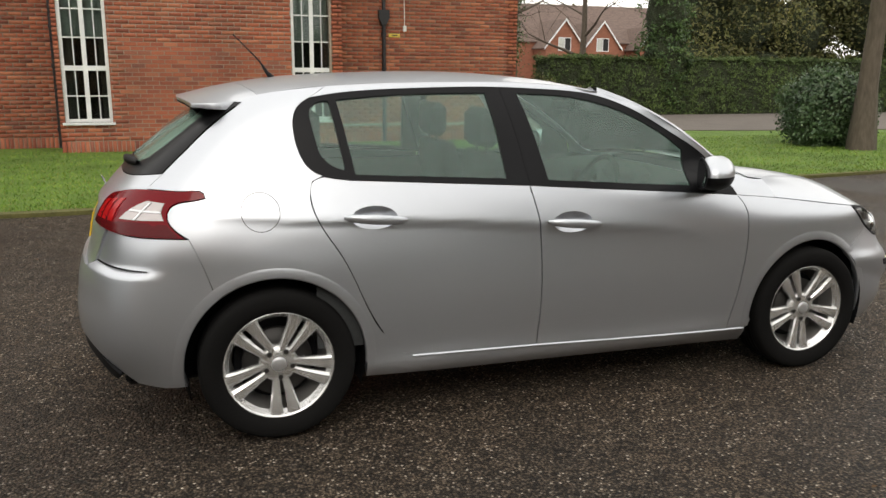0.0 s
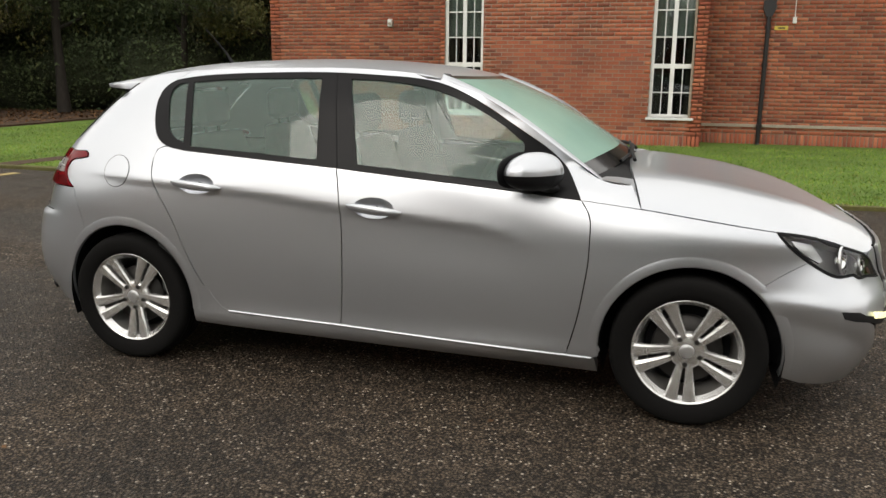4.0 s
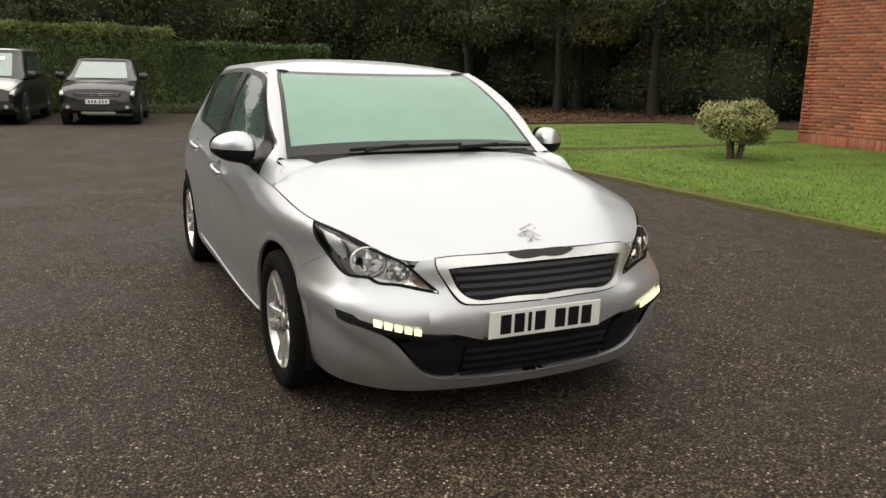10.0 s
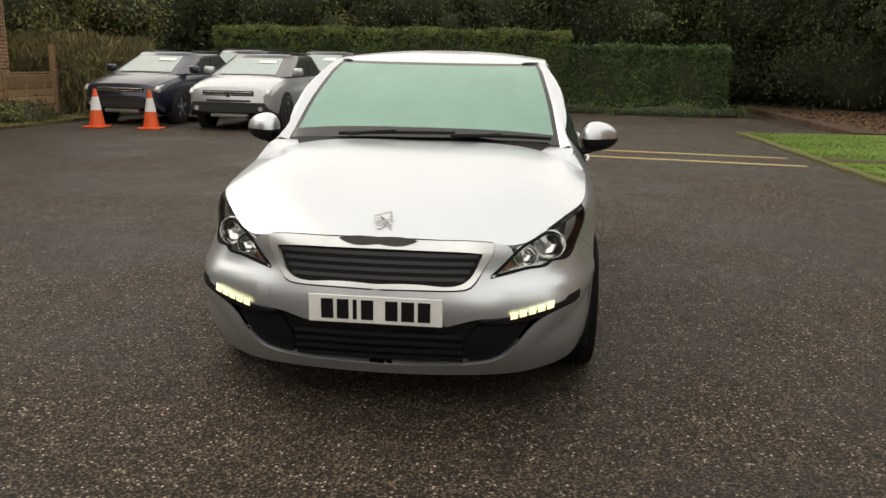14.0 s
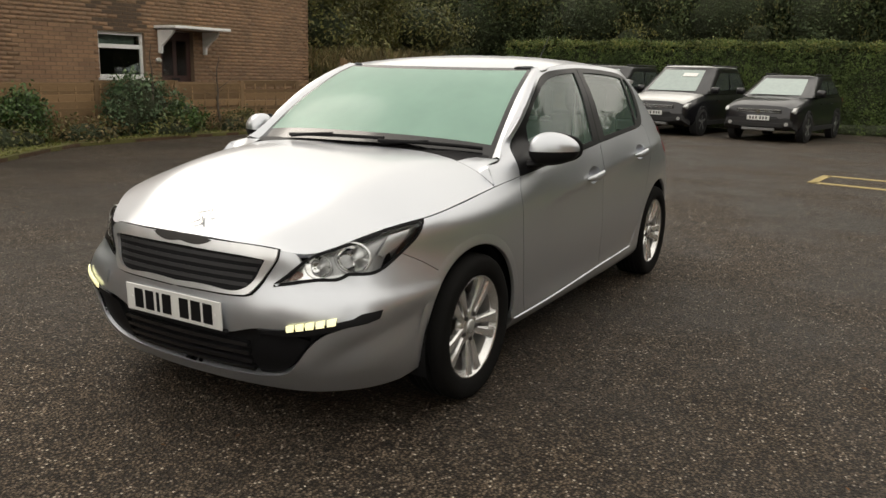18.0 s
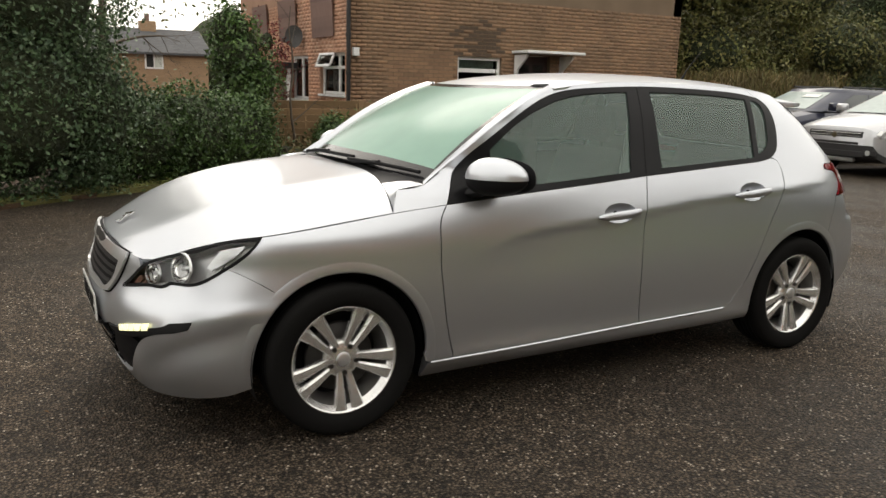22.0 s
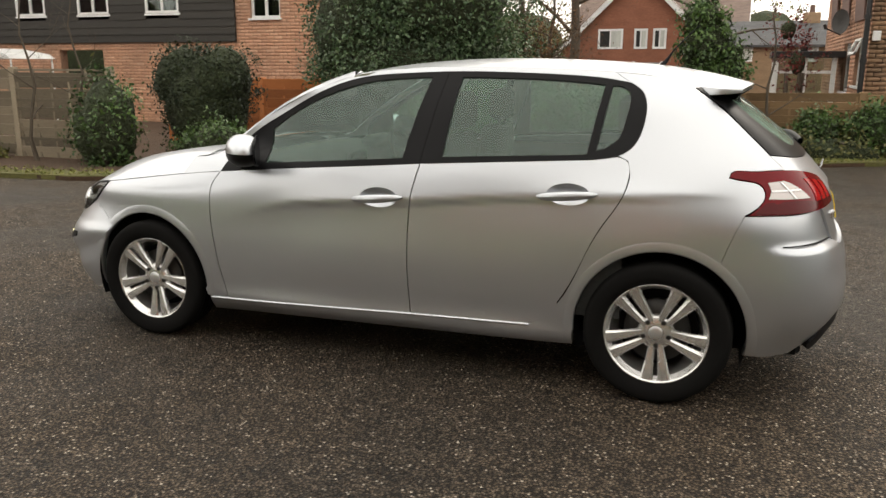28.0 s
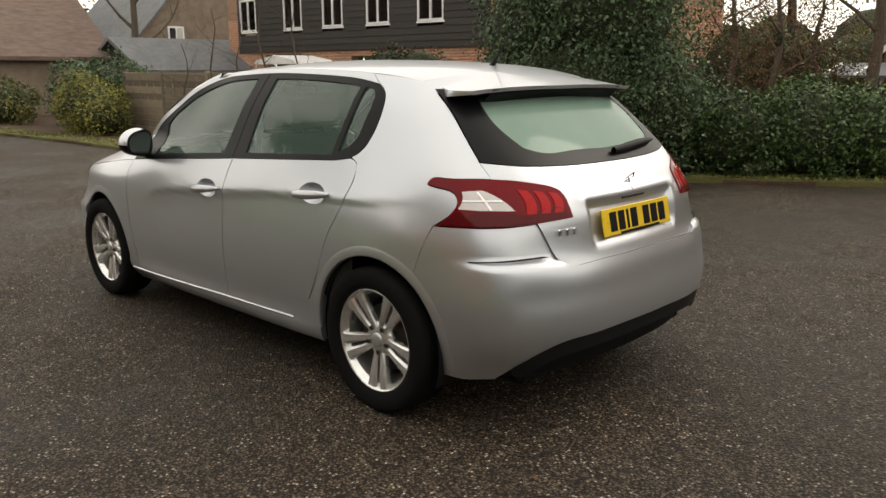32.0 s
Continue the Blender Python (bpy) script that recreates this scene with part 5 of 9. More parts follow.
field("leaves", *leaf_quads(rng, p, np.tile((0, 0, 1.0), (5000, 1)), .09, .6, 0, .35), LEAF_BROWN, litter, kind="stuff")

# the round bush on the lawn
vb = shrub("round_bush", "clipped cream-variegated bush on a short stem", [(-5.4, 8.55, .66, .60, .55, .31), (-5.1, 8.5, .70, .34, .4, .26), (-5.75, 8.55, .68, .34, .4, .27)], 15000, .048, LEAF_VAR, 120, per=10, spread=.035, stem=.06, shrink=.86)
# north-east: hedge, tree, laurel, columns of ivy, woods
hedge("tall_hedge", "tall dark clipped hedge across the lane", 11.0, 30, 21.6, 23.0, 2.1, LEAF_HEDGE, LEAF_HEDGE, 56000, .07, 130)
tree("broad_tree", "big rough-barked tree on the lawn", (11.4, 8.5), 9, .21, 131, LEAF_OLIVE, [(-.6, .2, 6.6, 1.8, 1.6, .9), (.6, .3, 7.2, 1.6, 1.5, .9)], 4000, .12, depth=3, limbs=6, first=.42, lean=(.5, .2))
shrub("laurel_bush", "rounded glossy dark laurel bush beside the tree", [(11.45, 9.6, .8, .78, .8, .8), (11.75, 9.5, .7, .65, .7, .75), (11.15, 9.5, .55, .52, .55, .55)], 20000, .075, LEAF_HOLLY, 132, spread=.08)
shrub("ivy_tower", "columnar ivy-clad tree, dark green", [(16, 22.3, 1.8, .95, .95, 2.0), (16, 22.3, 3.6, .9, .9, 1.6), (16.1, 22.3, 5.2, .7, .7, 1.2)], 12000, .10, LEAF_IVY, 133, stem=.2)
tree("lawn_tree", "slim leafless tree at the corner of the lawn", (9.2, 20.6), 7, .16, 134, depth=3, limbs=7, first=.25)
tree("lawn_tree", "ivy-clad trunk at the corner of the building", (8.2, 19.0), 7, .26, 135, LEAF_IVY, [(0, 0, 1.6, .45, .45, 1.7), (0, 0, 3.6, .5, .5, 1.6)], 6000, .08, depth=3, limbs=6, first=.4)
shrub("lane_bush", "untidy green bushes beside the lane", [(10, 20.4, .6, .9, .7, .75), (11.2, 20.9, .5, .8, .6, .6), (7.4, 19.4, .55, .8, .6, .7)], 7000, .09, LEAF_OLIVE, 136)
for k, (x, y, h) in enumerate(((13, 30, 9), (18.5, 33, 9), (24, 31, 9), (30, 30, 9), (9, 34, 9))):
    tree("bare_tree", "leafless winter tree with fine twigs", (x, y), h, .2, 140 + k, depth=3, limbs=7, first=.25, group="bare trees")
woods("far_garden_trees", "dark garden trees behind the tall hedge", [(21, 27), (26, 27), (31, 27), (36, 26), (44, 24)], 1.9, (1.4, 3.6, 5.4), 150, 70000, LEAF_OLIVE, .17, .25)
woods("far_trees_east", "distant dark line of trees", [(60, -34), (66, -20), (70, -5), (70, 10), (68, 26), (68, 42)], 5.0, (3.0,), 151, 11000, LEAF_OLIVE, .4, .6)
woods("far_trees_north", "distant dark line of trees", [(74, 100), (52, 104), (30, 100), (8, 96), (-10, 90)], 6.0, (4.0,), 153, 9000, LEAF_OLIVE, .5, .8)
woods("far_trees_south", "distant dark line of trees", [(56, -40), (40, -58), (20, -70), (0, -74), (-25, -60), (-33, -40), (-28, -22)], 5.0, (2.6,), 152, 14000, LEAF_OLIVE, .4, .6)

# grass blades on the lawn, thickest by the edge, and specks on the tarmac
rng = np.random.default_rng(160)
N = 70000
p = np.stack([rng.uniform(-13, 16, N), 5.1 + 7 * rng.random(N) ** 1.6, np.full(N, .045)], 1)
ok = p[:, 1] > 5.12 + .012 * np.maximum(p[:, 0], 0) ** 1.9 * .5
ok &= ~((p[:, 0] > -8.1 + .12 * (p[:, 1] - 5)) & (p[:, 0] < -7.65 + .12 * (p[:, 1] - 5)) & (p[:, 1] < 9.5))
p = p[ok]
gb = thing("grass", "short green lawn grass", "grass", (0, 0, 0), kind="stuff")
field("blades", *leaf_quads(rng, p, np.tile((0, -1.0, .3), (len(p), 1)), .05, .22, -2.2, .8), BLADE, gb, kind="stuff")
edge_pts = []
for (x0, y0), (x1, y1) in zip(S_EDGE[1:-1], S_EDGE[2:]):
    k = int(math.hypot(x1 - x0, y1 - y0) * 170)
    f = rng.random(k)
    edge_pts.append(np.stack([x0 + (x1 - x0) * f, y0 + (y1 - y0) * f - .05 - .6 * rng.random(k) ** 1.5, np.full(k, .075)], 1))
edge_pts = np.concatenate(edge_pts)
wd = thing("weeds", "moss, weeds and thin grass along the border", "weeds", (0, 0, 0), kind="stuff")
field("blades", *leaf_quads(rng, edge_pts, np.tile((0, .6, .6), (len(edge_pts), 1)), .06, .35, -.8, .9), LEAF_TIP, wd, kind="stuff")
N = 6500
p = np.stack([rng.uniform(-14, 22, N), rng.uniform(-9.2, 5.0, N), np.full(N, .002)], 1)
S = np.array(S_EDGE[::-1])
p = p[p[:, 1] > np.interp(p[:, 0], S[:, 0], S[:, 1]) + .1]
k4 = rng.uniform(.0025, .0065, (len(p), 1))
o4 = np.array([(1, 0, 0), (0, 1, 0), (-1, 0, 0), (0, -1, 0), (0, 0, 1.2)])
PV = (p[:, None, :] + o4[None] * k4[:, None, :] * rng.uniform(.6, 1.3, (len(p), 5, 1))).reshape(-1, 3)
PF = (np.arange(len(p))[:, None, None] * 5 + np.array([(0, 1, 4), (1, 2, 4), (2, 3, 4), (3, 0, 4)])[None]).reshape(-1, 3)
grit = thing("grit", "pale loose grit scattered over the tarmac", "grit", (0, 0, 0), kind="stuff")
field("chips", PV, PF, leaf_mat("pale_grit", [(0.12, 0.10, 0.08), (0.30, 0.27, 0.23), (0.58, 0.55, 0.50), (0.16, 0.12, 0.085)], .7, 3.0), grit, kind="stuff")
p = np.stack([rng.uniform(-12, 16, 260), rng.uniform(-8, 4.9, 260), np.full(260, .008)], 1)
p = p[p[:, 1] > np.interp(p[:, 0], S[:, 0], S[:, 1]) + .05]
fl = thing("fallen_leaves", "small brown fallen leaves and twigs on the tarmac", "leaves", (0, 0, 0), kind="stuff")
field("leaves", *leaf_quads(rng, p, np.tile((0, 0, 1.0), (len(p), 1)), .032, .5, 0, .25), LEAF_BROWN, fl, kind="stuff")

# ---- parked cars and cones ----
def paint_of(name, c, rough=.35, metal=.4):
    return plain(name, c, rough, metal, coat=.8)


P_NAVY, P_SILVER, P_SKY_WHITE, P_BLACK = paint_of("navy_paint", (0.016, 0.020, 0.042)), paint_of("silver_paint_far", (0.50, 0.51, 0.53), .36, .55), paint_of("sky_white_paint", (0.75, 0.75, 0.74), .35, 0), paint_of("black_paint", (0.010, 0.010, 0.013))
P_GREY = paint_of("dark_grey_roof_paint", (0.06, 0.062, 0.068))
P_PLASTIC = plain("black_plastic_trim", (0.02, 0.02, 0.021), .6)
P_TYRE = grainy("parked_tyre", (0.010, 0.010, 0.010), (0.022, 0.022, 0.021), 60, .85, space="Object", bumps=.2)
P_ALLOY = plain("parked_alloy", (0.45, 0.46, 0.46), .35, .8)
P_ALLOY_D = plain("dark_alloy", (0.06, 0.06, 0.062), .35, .8)
P_GLASS = plain("dark_car_glass", (0.045, 0.055, 0.052), .06, 0, .8)
# Opaque pale grey-green paints the sky reflected in the windscreens.
P_SCREEN = plain("sky_pale_car_screen", (0.33, 0.40, 0.38), .06, 0, .6)
P_LAMP = plain("clear_lamp", (0.62, 0.63, 0.62), .12, .35, .8)
P_CHROME = plain("chrome_trim", (0.7, 0.7, 0.7), .15, 1)
P_PLATE = plain("white_plate", (0.78, 0.78, 0.76), .5)
P_PAPER = plain("white_paper", (0.8, 0.8, 0.78), .7)
P_INK = plain("dark_bars", (0.02, 0.02, 0.022), .6)


def loft(bm, rings, close=True):
    vs = [[bm.verts.new(p) for p in r] for r in rings]
    n = len(rings[0])
    for a, b in zip(vs, vs[1:]):
        for i in range(n if close else n - 1):
            j = (i + 1) % n
            bm.faces.new((a[i], a[j], b[j], b[i]))
    bm.faces.new(vs[0][::-1])
    bm.faces.new(vs[-1])
    bmesh.ops.recalc_face_normals(bm, faces=bm.faces)
    return vs


def crease(bm, angle=34):
    """Marks the edges that bend by more than the angle as sharp."""
    for e in bm.edges:
        e.smooth = e.calc_face_angle(0) < radians(angle)


def parked_car(label, at, turn, L, W, H, body, bonnet, alloy, plate=True, paper=False, rails=True, group="parked cars", roof=None):
    """A parked tall hatchback facing +x: body, bonnet, cabin, glass, lamps, bumpers, wheels."""
    c = thing("parked_car", label, "car", at if len(at) == 3 else (*at, 0), turn, group)
    w = W / 2
    zb = .24
    st = [(0.0, .80, .45, .74), (.05, .88, .34, .82), (.20, .95, .27, .885), (.6, .985, .25, .97), (1.05, 1.0, .25, 1.04), (1.5, 1.0, .25, 1.05), (2.4, 1.0, .25, 1.06), (3.2, 1.0, .25, 1.07), (L - .45, .98, .26, 1.08), (L - .12, .94, .32, 1.06), (L, .84, .42, .98)]

    def ring(s, k, lo, top):
        h = w * k
        half = [(h * .86, lo), (h * .97, lo + .08), (h * .985, .46), (h, .56), (h * .985, .70), (h * .992, top - .20), (h * .965, top - .12), (h * .91, top - .045), (h * .76, top - .004), (h * .62, top + .012), (h * .40, top + .020)]
        pts = half + [(0, top + .025)] + [(-y, z) for y, z in half[::-1]]
        return [(-s, y, z) for y, z in pts]
    bm = bmesh.new()
    loft(bm, [ring(*r) for r in st])
    crease(bm)
    part("body", bm, body, c, smooth=True)
    lower = [r for r in st if r[0] < L - .1][:3]
    bm = bmesh.new()
    loft(bm, [[(-s + .006, y * 1.006, z) for _, y, z in [(0, h, v) for h, v in ((-w * k, lo), (-w * k, lo + .10), (w * k, lo + .10), (w * k, lo))]] for s, k, lo, top in lower])
    part("bumper_base", bm, P_PLASTIC, c, "black lower bumper")
    # A white overlay paints the sky's reflection on a dark bonnet.
    if bonnet is not body:
        bm = bmesh.new()
        rows = []
        for s, k, lo, top in st[1:5]:
            r = ring(s, k, lo, top + .006)
            rows.append(r[7:16])
        vs = [[bm.verts.new(p) for p in r] for r in rows]
        for a, b in zip(vs, vs[1:]):
            for i in range(8):
                bm.faces.new((a[i], b[i], b[i + 1], a[i + 1]))
        bmesh.ops.recalc_face_normals(bm, faces=bm.faces)
        bmesh.ops.solidify(bm, geom=list(bm.faces), thickness=.01)
        part("bonnet", bm, bonnet, c, "bonnet overlay, white where it paints reflected sky", smooth=True)
    # cabin
    b0, b1, t0, t1 = -.95, -(L - .14), -1.92, -(L - .60)
    wb, wt = w * .93, w * .76
    zt, zl = H - .07, 1.03
    mid = (t0 + t1) / 2

    def section(z, f):
        x0, x1 = b0 + (t0 - b0) * f, b1 + (t1 - b1) * f
        h = wb + (wt - wb) * f ** 1.25
        pts = [(x0, h * .78), (x0 - .16, h * .97), (x0 - .5, h), ((x0 + x1) / 2, h), (x1 + .35, h * .985), (x1 + .08, h * .93), (x1, h * .75)]
        return [(x, y, z) for x, y in pts] + [(x, -y, z) for x, y in pts[::-1]]
    bm = bmesh.new()
    loft(bm, [section(zl + (zt - zl) * f, f) for f in (0, .35, .7, .90)] + [[(x + (mid - x) * g, y * k, H - d) for x, y, z in section(zt, .97)] for g, k, d in ((.0, 1.0, .075), (.02, .965, .042), (.06, .88, .018), (.16, .70, .004), (.34, .42, -.004))])
    crease(bm, 50)
    part("cabin", bm, roof or body, c, smooth=True)
    # The roof gets the same painted sky white as the bonnet.
    if bonnet is P_SKY_WHITE:
        bm = bmesh.new()
        loft(bm, [[(x + (mid - x) * g, y * k, H - d) for x, y, z in section(zt, .97)] for g, k, d in ((.025, .955, .030), (.06, .885, .010), (.16, .71, -.006), (.34, .43, -.014))])
        part("roof_panel", bm, P_SKY_WHITE, c, "roof overlay painted white as reflected sky", smooth=False)

    def skin(name, f0, f1, i0, i1, mat, side, off=.008, inset=0.0, lab=""):
        bm = bmesh.new()
        rows = []
        for k in range(4):
            f = f0 + (f1 - f0) * k / 3
            s = section(zl + (zt - zl) * f, f)
            a, b = Vector(s[i0]), Vector(s[i1])
            pts = [Vector(s[i]) for i in (range(i0, i1 + 1))] if i1 > i0 else [a, b]
            d = Vector((off, 0, off * .5)) if side == "f" else Vector((-off, 0, off * .5)) if side == "r" else Vector((0, off if pts[0].y > 0 else -off, off * .4))
            if inset:
                pts[0] = pts[0].lerp(pts[1], inset)
                pts[-1] = pts[-1].lerp(pts[-2], inset)
            rows.append([bm.verts.new(p + d) for p in pts])
        for p, q in zip(rows, rows[1:]):
            for i in range(len(p) - 1):
                bm.faces.new((p[i], p[i + 1], q[i + 1], q[i]))
        bmesh.ops.recalc_face_normals(bm, faces=bm.faces)
        return part(name, bm, mat, c, lab, smooth=True)
    skin("windscreen", .10, .93, 13, 0, P_SCREEN, "f", .012, .03, "windscreen with reflected sky painted pale")
    skin("rear_window", .2, .85, 6, 7, P_GLASS, "r", .012, .06)
    skin("side_glass", .14, .84, 2, 3, P_GLASS, "s", .010, .02)
    skin("side_glass", .14, .84, 3, 4, P_GLASS, "s", .010, .05)
    skin("side_glass", .14, .84, 9, 10, P_GLASS, "s", .010, .05)
    skin("side_glass", .14, .84, 10, 11, P_GLASS, "s", .010, .02)
    if paper:
        q = [Vector((b0 + (t0 - b0) * f + .022, y, zl + (zt - zl) * f + .012)) for f, y in ((.66, .04), (.66, .44), (.80, .43), (.80, .05))]
        bm = bmesh.new()
        loft(bm, [q, [v + Vector((.003, 0, .002)) for v in q]])
        part("price_paper", bm, P_PAPER, c, "white paper inside the windscreen")
    for s in (-1, 1):
        lo, hi = sorted((s * w * .54, s * w * .905))
        bm = bmesh.new()
        add_prism(bm, [(-.16, .665), (-.045, .675), (-.035, .735), (-.11, .80), (-.50, .862), (-.46, .775)], lo, hi, axis="y")
        bmesh.ops.recalc_face_normals(bm, faces=bm.faces)
        bmesh.ops.bevel(bm, geom=list(bm.edges), offset=.012, segments=1, affect='EDGES')
        part("headlamp", bm, P_LAMP, c, "clear headlamp")
        lo, hi = sorted((s * w * .60, s * w * .86))
        box_part("fog_surround", (-.10, lo, .36), (.012, hi, .50), P_PLASTIC, c, bevel=.03)
        rod_part("fog_lamp", (0, s * w * .72, .43), (.022, s * w * .72, .43), .045, P_LAMP, c)
        bm = bmesh.new()
        add_box(bm, (-.12, -.10, -.07), (.03, .10, .09), .03)
        crease(bm)
        part("mirror", bm, body, c, smooth=True, m=pose(b0 - .42, s * (wb + .13), 1.12))
        if rails:
            rod_part("roof_rail", (t0 - .15, s * wt * .88, H + .015), (t1 + .1, s * wt * .88, H + .015), .018, P_PLASTIC, c)
        lo, hi = sorted((s * w * .99, s * w * 1.008))
        box_part("sill_trim", (-(L - 1.15), lo, .25), (-1.15, hi, .36), P_PLASTIC, c, bevel=.006)
        lo, hi = sorted((s * w * .96, s * w * 1.012))
        for dx in (-1.75, -2.75):
            box_part("door_handle", (dx - .2, lo, .86), (dx, hi, .885), body, c, bevel=.006)
        lo, hi = sorted((s * w * .60, s * w * .90))
        box_part("tail_lamp", (-L - .01, lo, .78), (-L + .18, hi, .98), plain("parked_tail_lamp", (.35, .01, .01), .2), c, bevel=.03)
    box_part("grille", (-.06, -w * .58, .665), (.014, w * .58, .775), P_PLASTIC, c, bevel=.02)
    box_part("bumper_slot", (-.06, -w * .50, .555), (.010, w * .50, .60), P_PLASTIC, c, bevel=.012)
    for z in (.69, .735):
        box_part("grille_bar", (0, -w * .54, z), (.02, w * .54, z + .012), P_CHROME, c, bevel=.003)
    rod_part("badge", (.01, 0, .70), (.03, 0, .70), .05, P_CHROME, c, "round chrome badge", sides=16)
    box_part("lower_intake", (-.10, -w * .66, .33), (.014, w * .66, .47), P_PLASTIC, c, bevel=.03)
    box_part("skid_plate", (-.10, -w * .42, .255), (.0, w * .42, .33), P_ALLOY, c, bevel=.02)
    if plate:
        pt = box_part("number_plate", (.010, -.26, .50), (.022, .26, .61), P_PLATE, c, "white number plate", bevel=.003)
        for k in range(6):
            y = -.20 + k * .068 + (.03 if k > 2 else 0)
            box_part("dark_bar", (.0215, y, .525), (.024, y + .035, .585), P_INK, pt)
    R = .335
    for s in (-1, 1):
        for x in (-.88, -(L - .82)):
            bm = bmesh.new()
            rings = []
            for rr, yy in ((R + .075, .0), (R + .075, .012), (R + .02, .016), (R + .02, 0)):
                rings.append([(x + rr * math.cos(a), s * (w * .985 + yy), max(.25, R + rr * math.sin(a))) for a in np.linspace(0, math.pi * 2, 25)[:-1]])
            vs = [[bm.verts.new(p) for p in r] for r in rings]
            for a, b in zip(vs, vs[1:]):
                for i in range(24):
                    bm.faces.new((a[i], a[(i + 1) % 24], b[(i + 1) % 24], b[i]))
            bmesh.ops.recalc_face_normals(bm, faces=bm.faces)
            part("arch_trim", bm, P_PLASTIC, c)
            # Black disc paints the shaded arch opening on the uncut body side.
            rod_part("arch_inside", (x, s * w * .80, R + .01), (x, s * w * .987, R + .01), R + .045, P_INK, c, sides=24)
            wh = new("wheel")
            wh.parent = c
            wh.matrix_basis = pose(x, s * w * .90, R)
            prof = [(R * .66, -.09), (R * .93, -.10), (R, -.07), (R, .07), (R * .93, .10), (R * .66, .09)]
            g = [(r * math.cos(a), y, r * math.sin(a)) for a in np.linspace(0, 2 * math.pi, 29)[:-1] for r, y in prof]
            put("tyre", mesh_of("tyre", g, [((i * 6 + j), (i * 6 + j + 1), ((i + 1) % 28) * 6 + j + 1, ((i + 1) % 28) * 6 + j) for i in range(28) for j in range(5)], P_TYRE, True), wh)
            rod_part("rim_inside", (0, -.05, 0), (0, .05, 0), R * .67, P_INK, wh, sides=24)
            bm = bmesh.new()
            for k in range(5):
                a = k * 2 * math.pi / 5 + .3
                add_prism(bm, [(math.cos(a + u) * r, math.sin(a + u) * r) for u, r in ((-.35, .06), (.35, .06), (.16, R * .66), (-.16, R * .66))], s * .055, s * .085, axis="y")
            add_rod(bm, (0, s * .05, 0), (0, s * .095, 0), .06, None, 12)
            bmesh.ops.recalc_face_normals(bm, faces=bm.faces)
            part("rim", bm, alloy, wh)
    return c


parked_car("navy blue parked car beside the reeds", (-10.75, -7.85), -2, 4.2, 1.80, 1.50, P_NAVY, P_NAVY, P_ALLOY, False, True)
parked_car("silver parked car with a black lower bumper", (-10.2, -5.35), -1, 4.2, 1.80, 1.49, P_SILVER, P_SILVER, P_ALLOY_D, False, True, roof=P_GREY)
parked_car("black parked car, sky reflection painted white on bonnet and roof", (-16.3, -3.45, -.085), -9, 4.6, 1.95, 1.74, P_BLACK, P_SKY_WHITE, P_ALLOY, True, True)
parked_car("black parked car close to the hedge", (-16.0, -.85, -.08), -9, 4.2, 1.80, 1.56, P_BLACK, P_BLACK, P_ALLOY, True, False)
parked_car("black parked car with a paper in its windscreen", (-16.4, -5.8, -.085), -9, 4.6, 1.90, 1.72, P_BLACK, P_BLACK, P_ALLOY, True, True)
parked_car("dark grey parked car behind the navy one", (-16.4, -8.3, -.085), -7, 4.6, 1.90, 1.72, P_NAVY, P_BLACK, P_ALLOY, True, True)

CONE_O = plain("cone_orange", (0.75, 0.10, 0.02), .5)
CONE_W = plain("cone_white", (0.75, 0.75, 0.75), .5)
for x, y in ((-10.05, -8.0), (-10.05, -6.88)):
    t = thing("traffic_cone", "orange traffic cone with a white band", "cone", (x, y, 0), 0, "traffic cones")
    bm = bmesh.new()
    add_box(bm, (-.2, -.2, 0), (.2, .2, .035), .01)
    part("foot", bm, CONE_O, t)
    rod_part("lower_cone", (0, 0, .035), (0, 0, .34), .155, CONE_O, t, sides=20, r2=.105)
    rod_part("white_band", (0, 0, .34), (0, 0, .60), .107, CONE_W, t, "white reflective band", sides=20, r2=.06)
    rod_part("tip", (0, 0, .60), (0, 0, .75), .059, CONE_O, t, sides=20, r2=.03)

# ---- the hatchback's body surface: plan curves at each height, from the nose (u = 0) round the side to the tail ----
def cubic(xs, ys):
    """A natural cubic spline through (xs, ys); ys may have columns."""
    xs, ys = np.asarray(xs, float), np.asarray(ys, float)
    flat = ys.reshape(len(xs), -1)
    n, h = len(xs), np.diff(xs)
    a = np.zeros((n, n))
    r = np.zeros_like(flat)
    a[0, 0] = a[-1, -1] = 1
    for i in range(1, n - 1):
        a[i, i - 1], a[i, i], a[i, i + 1] = h[i - 1], 2 * (h[i - 1] + h[i]), h[i]
        r[i] = 6 * ((flat[i + 1] - flat[i]) / h[i] - (flat[i] - flat[i - 1]) / h[i - 1])
    m = np.linalg.solve(a, r)

    def f(x):
        x = np.atleast_1d(np.asarray(x, float))
        i = np.clip(np.searchsorted(xs, x) - 1, 0, n - 2)
        t, hh = (x - xs[i])[:, None], h[i][:, None]
        out = (m[i] * (hh - t) ** 3 + m[i + 1] * t ** 3) / (6 * hh) + (flat[i] / hh - m[i] * hh / 6) * (hh - t) + (flat[i + 1] / hh - m[i + 1] * hh / 6) * t
        return out.reshape((len(x),) + ys.shape[1:])
    return f


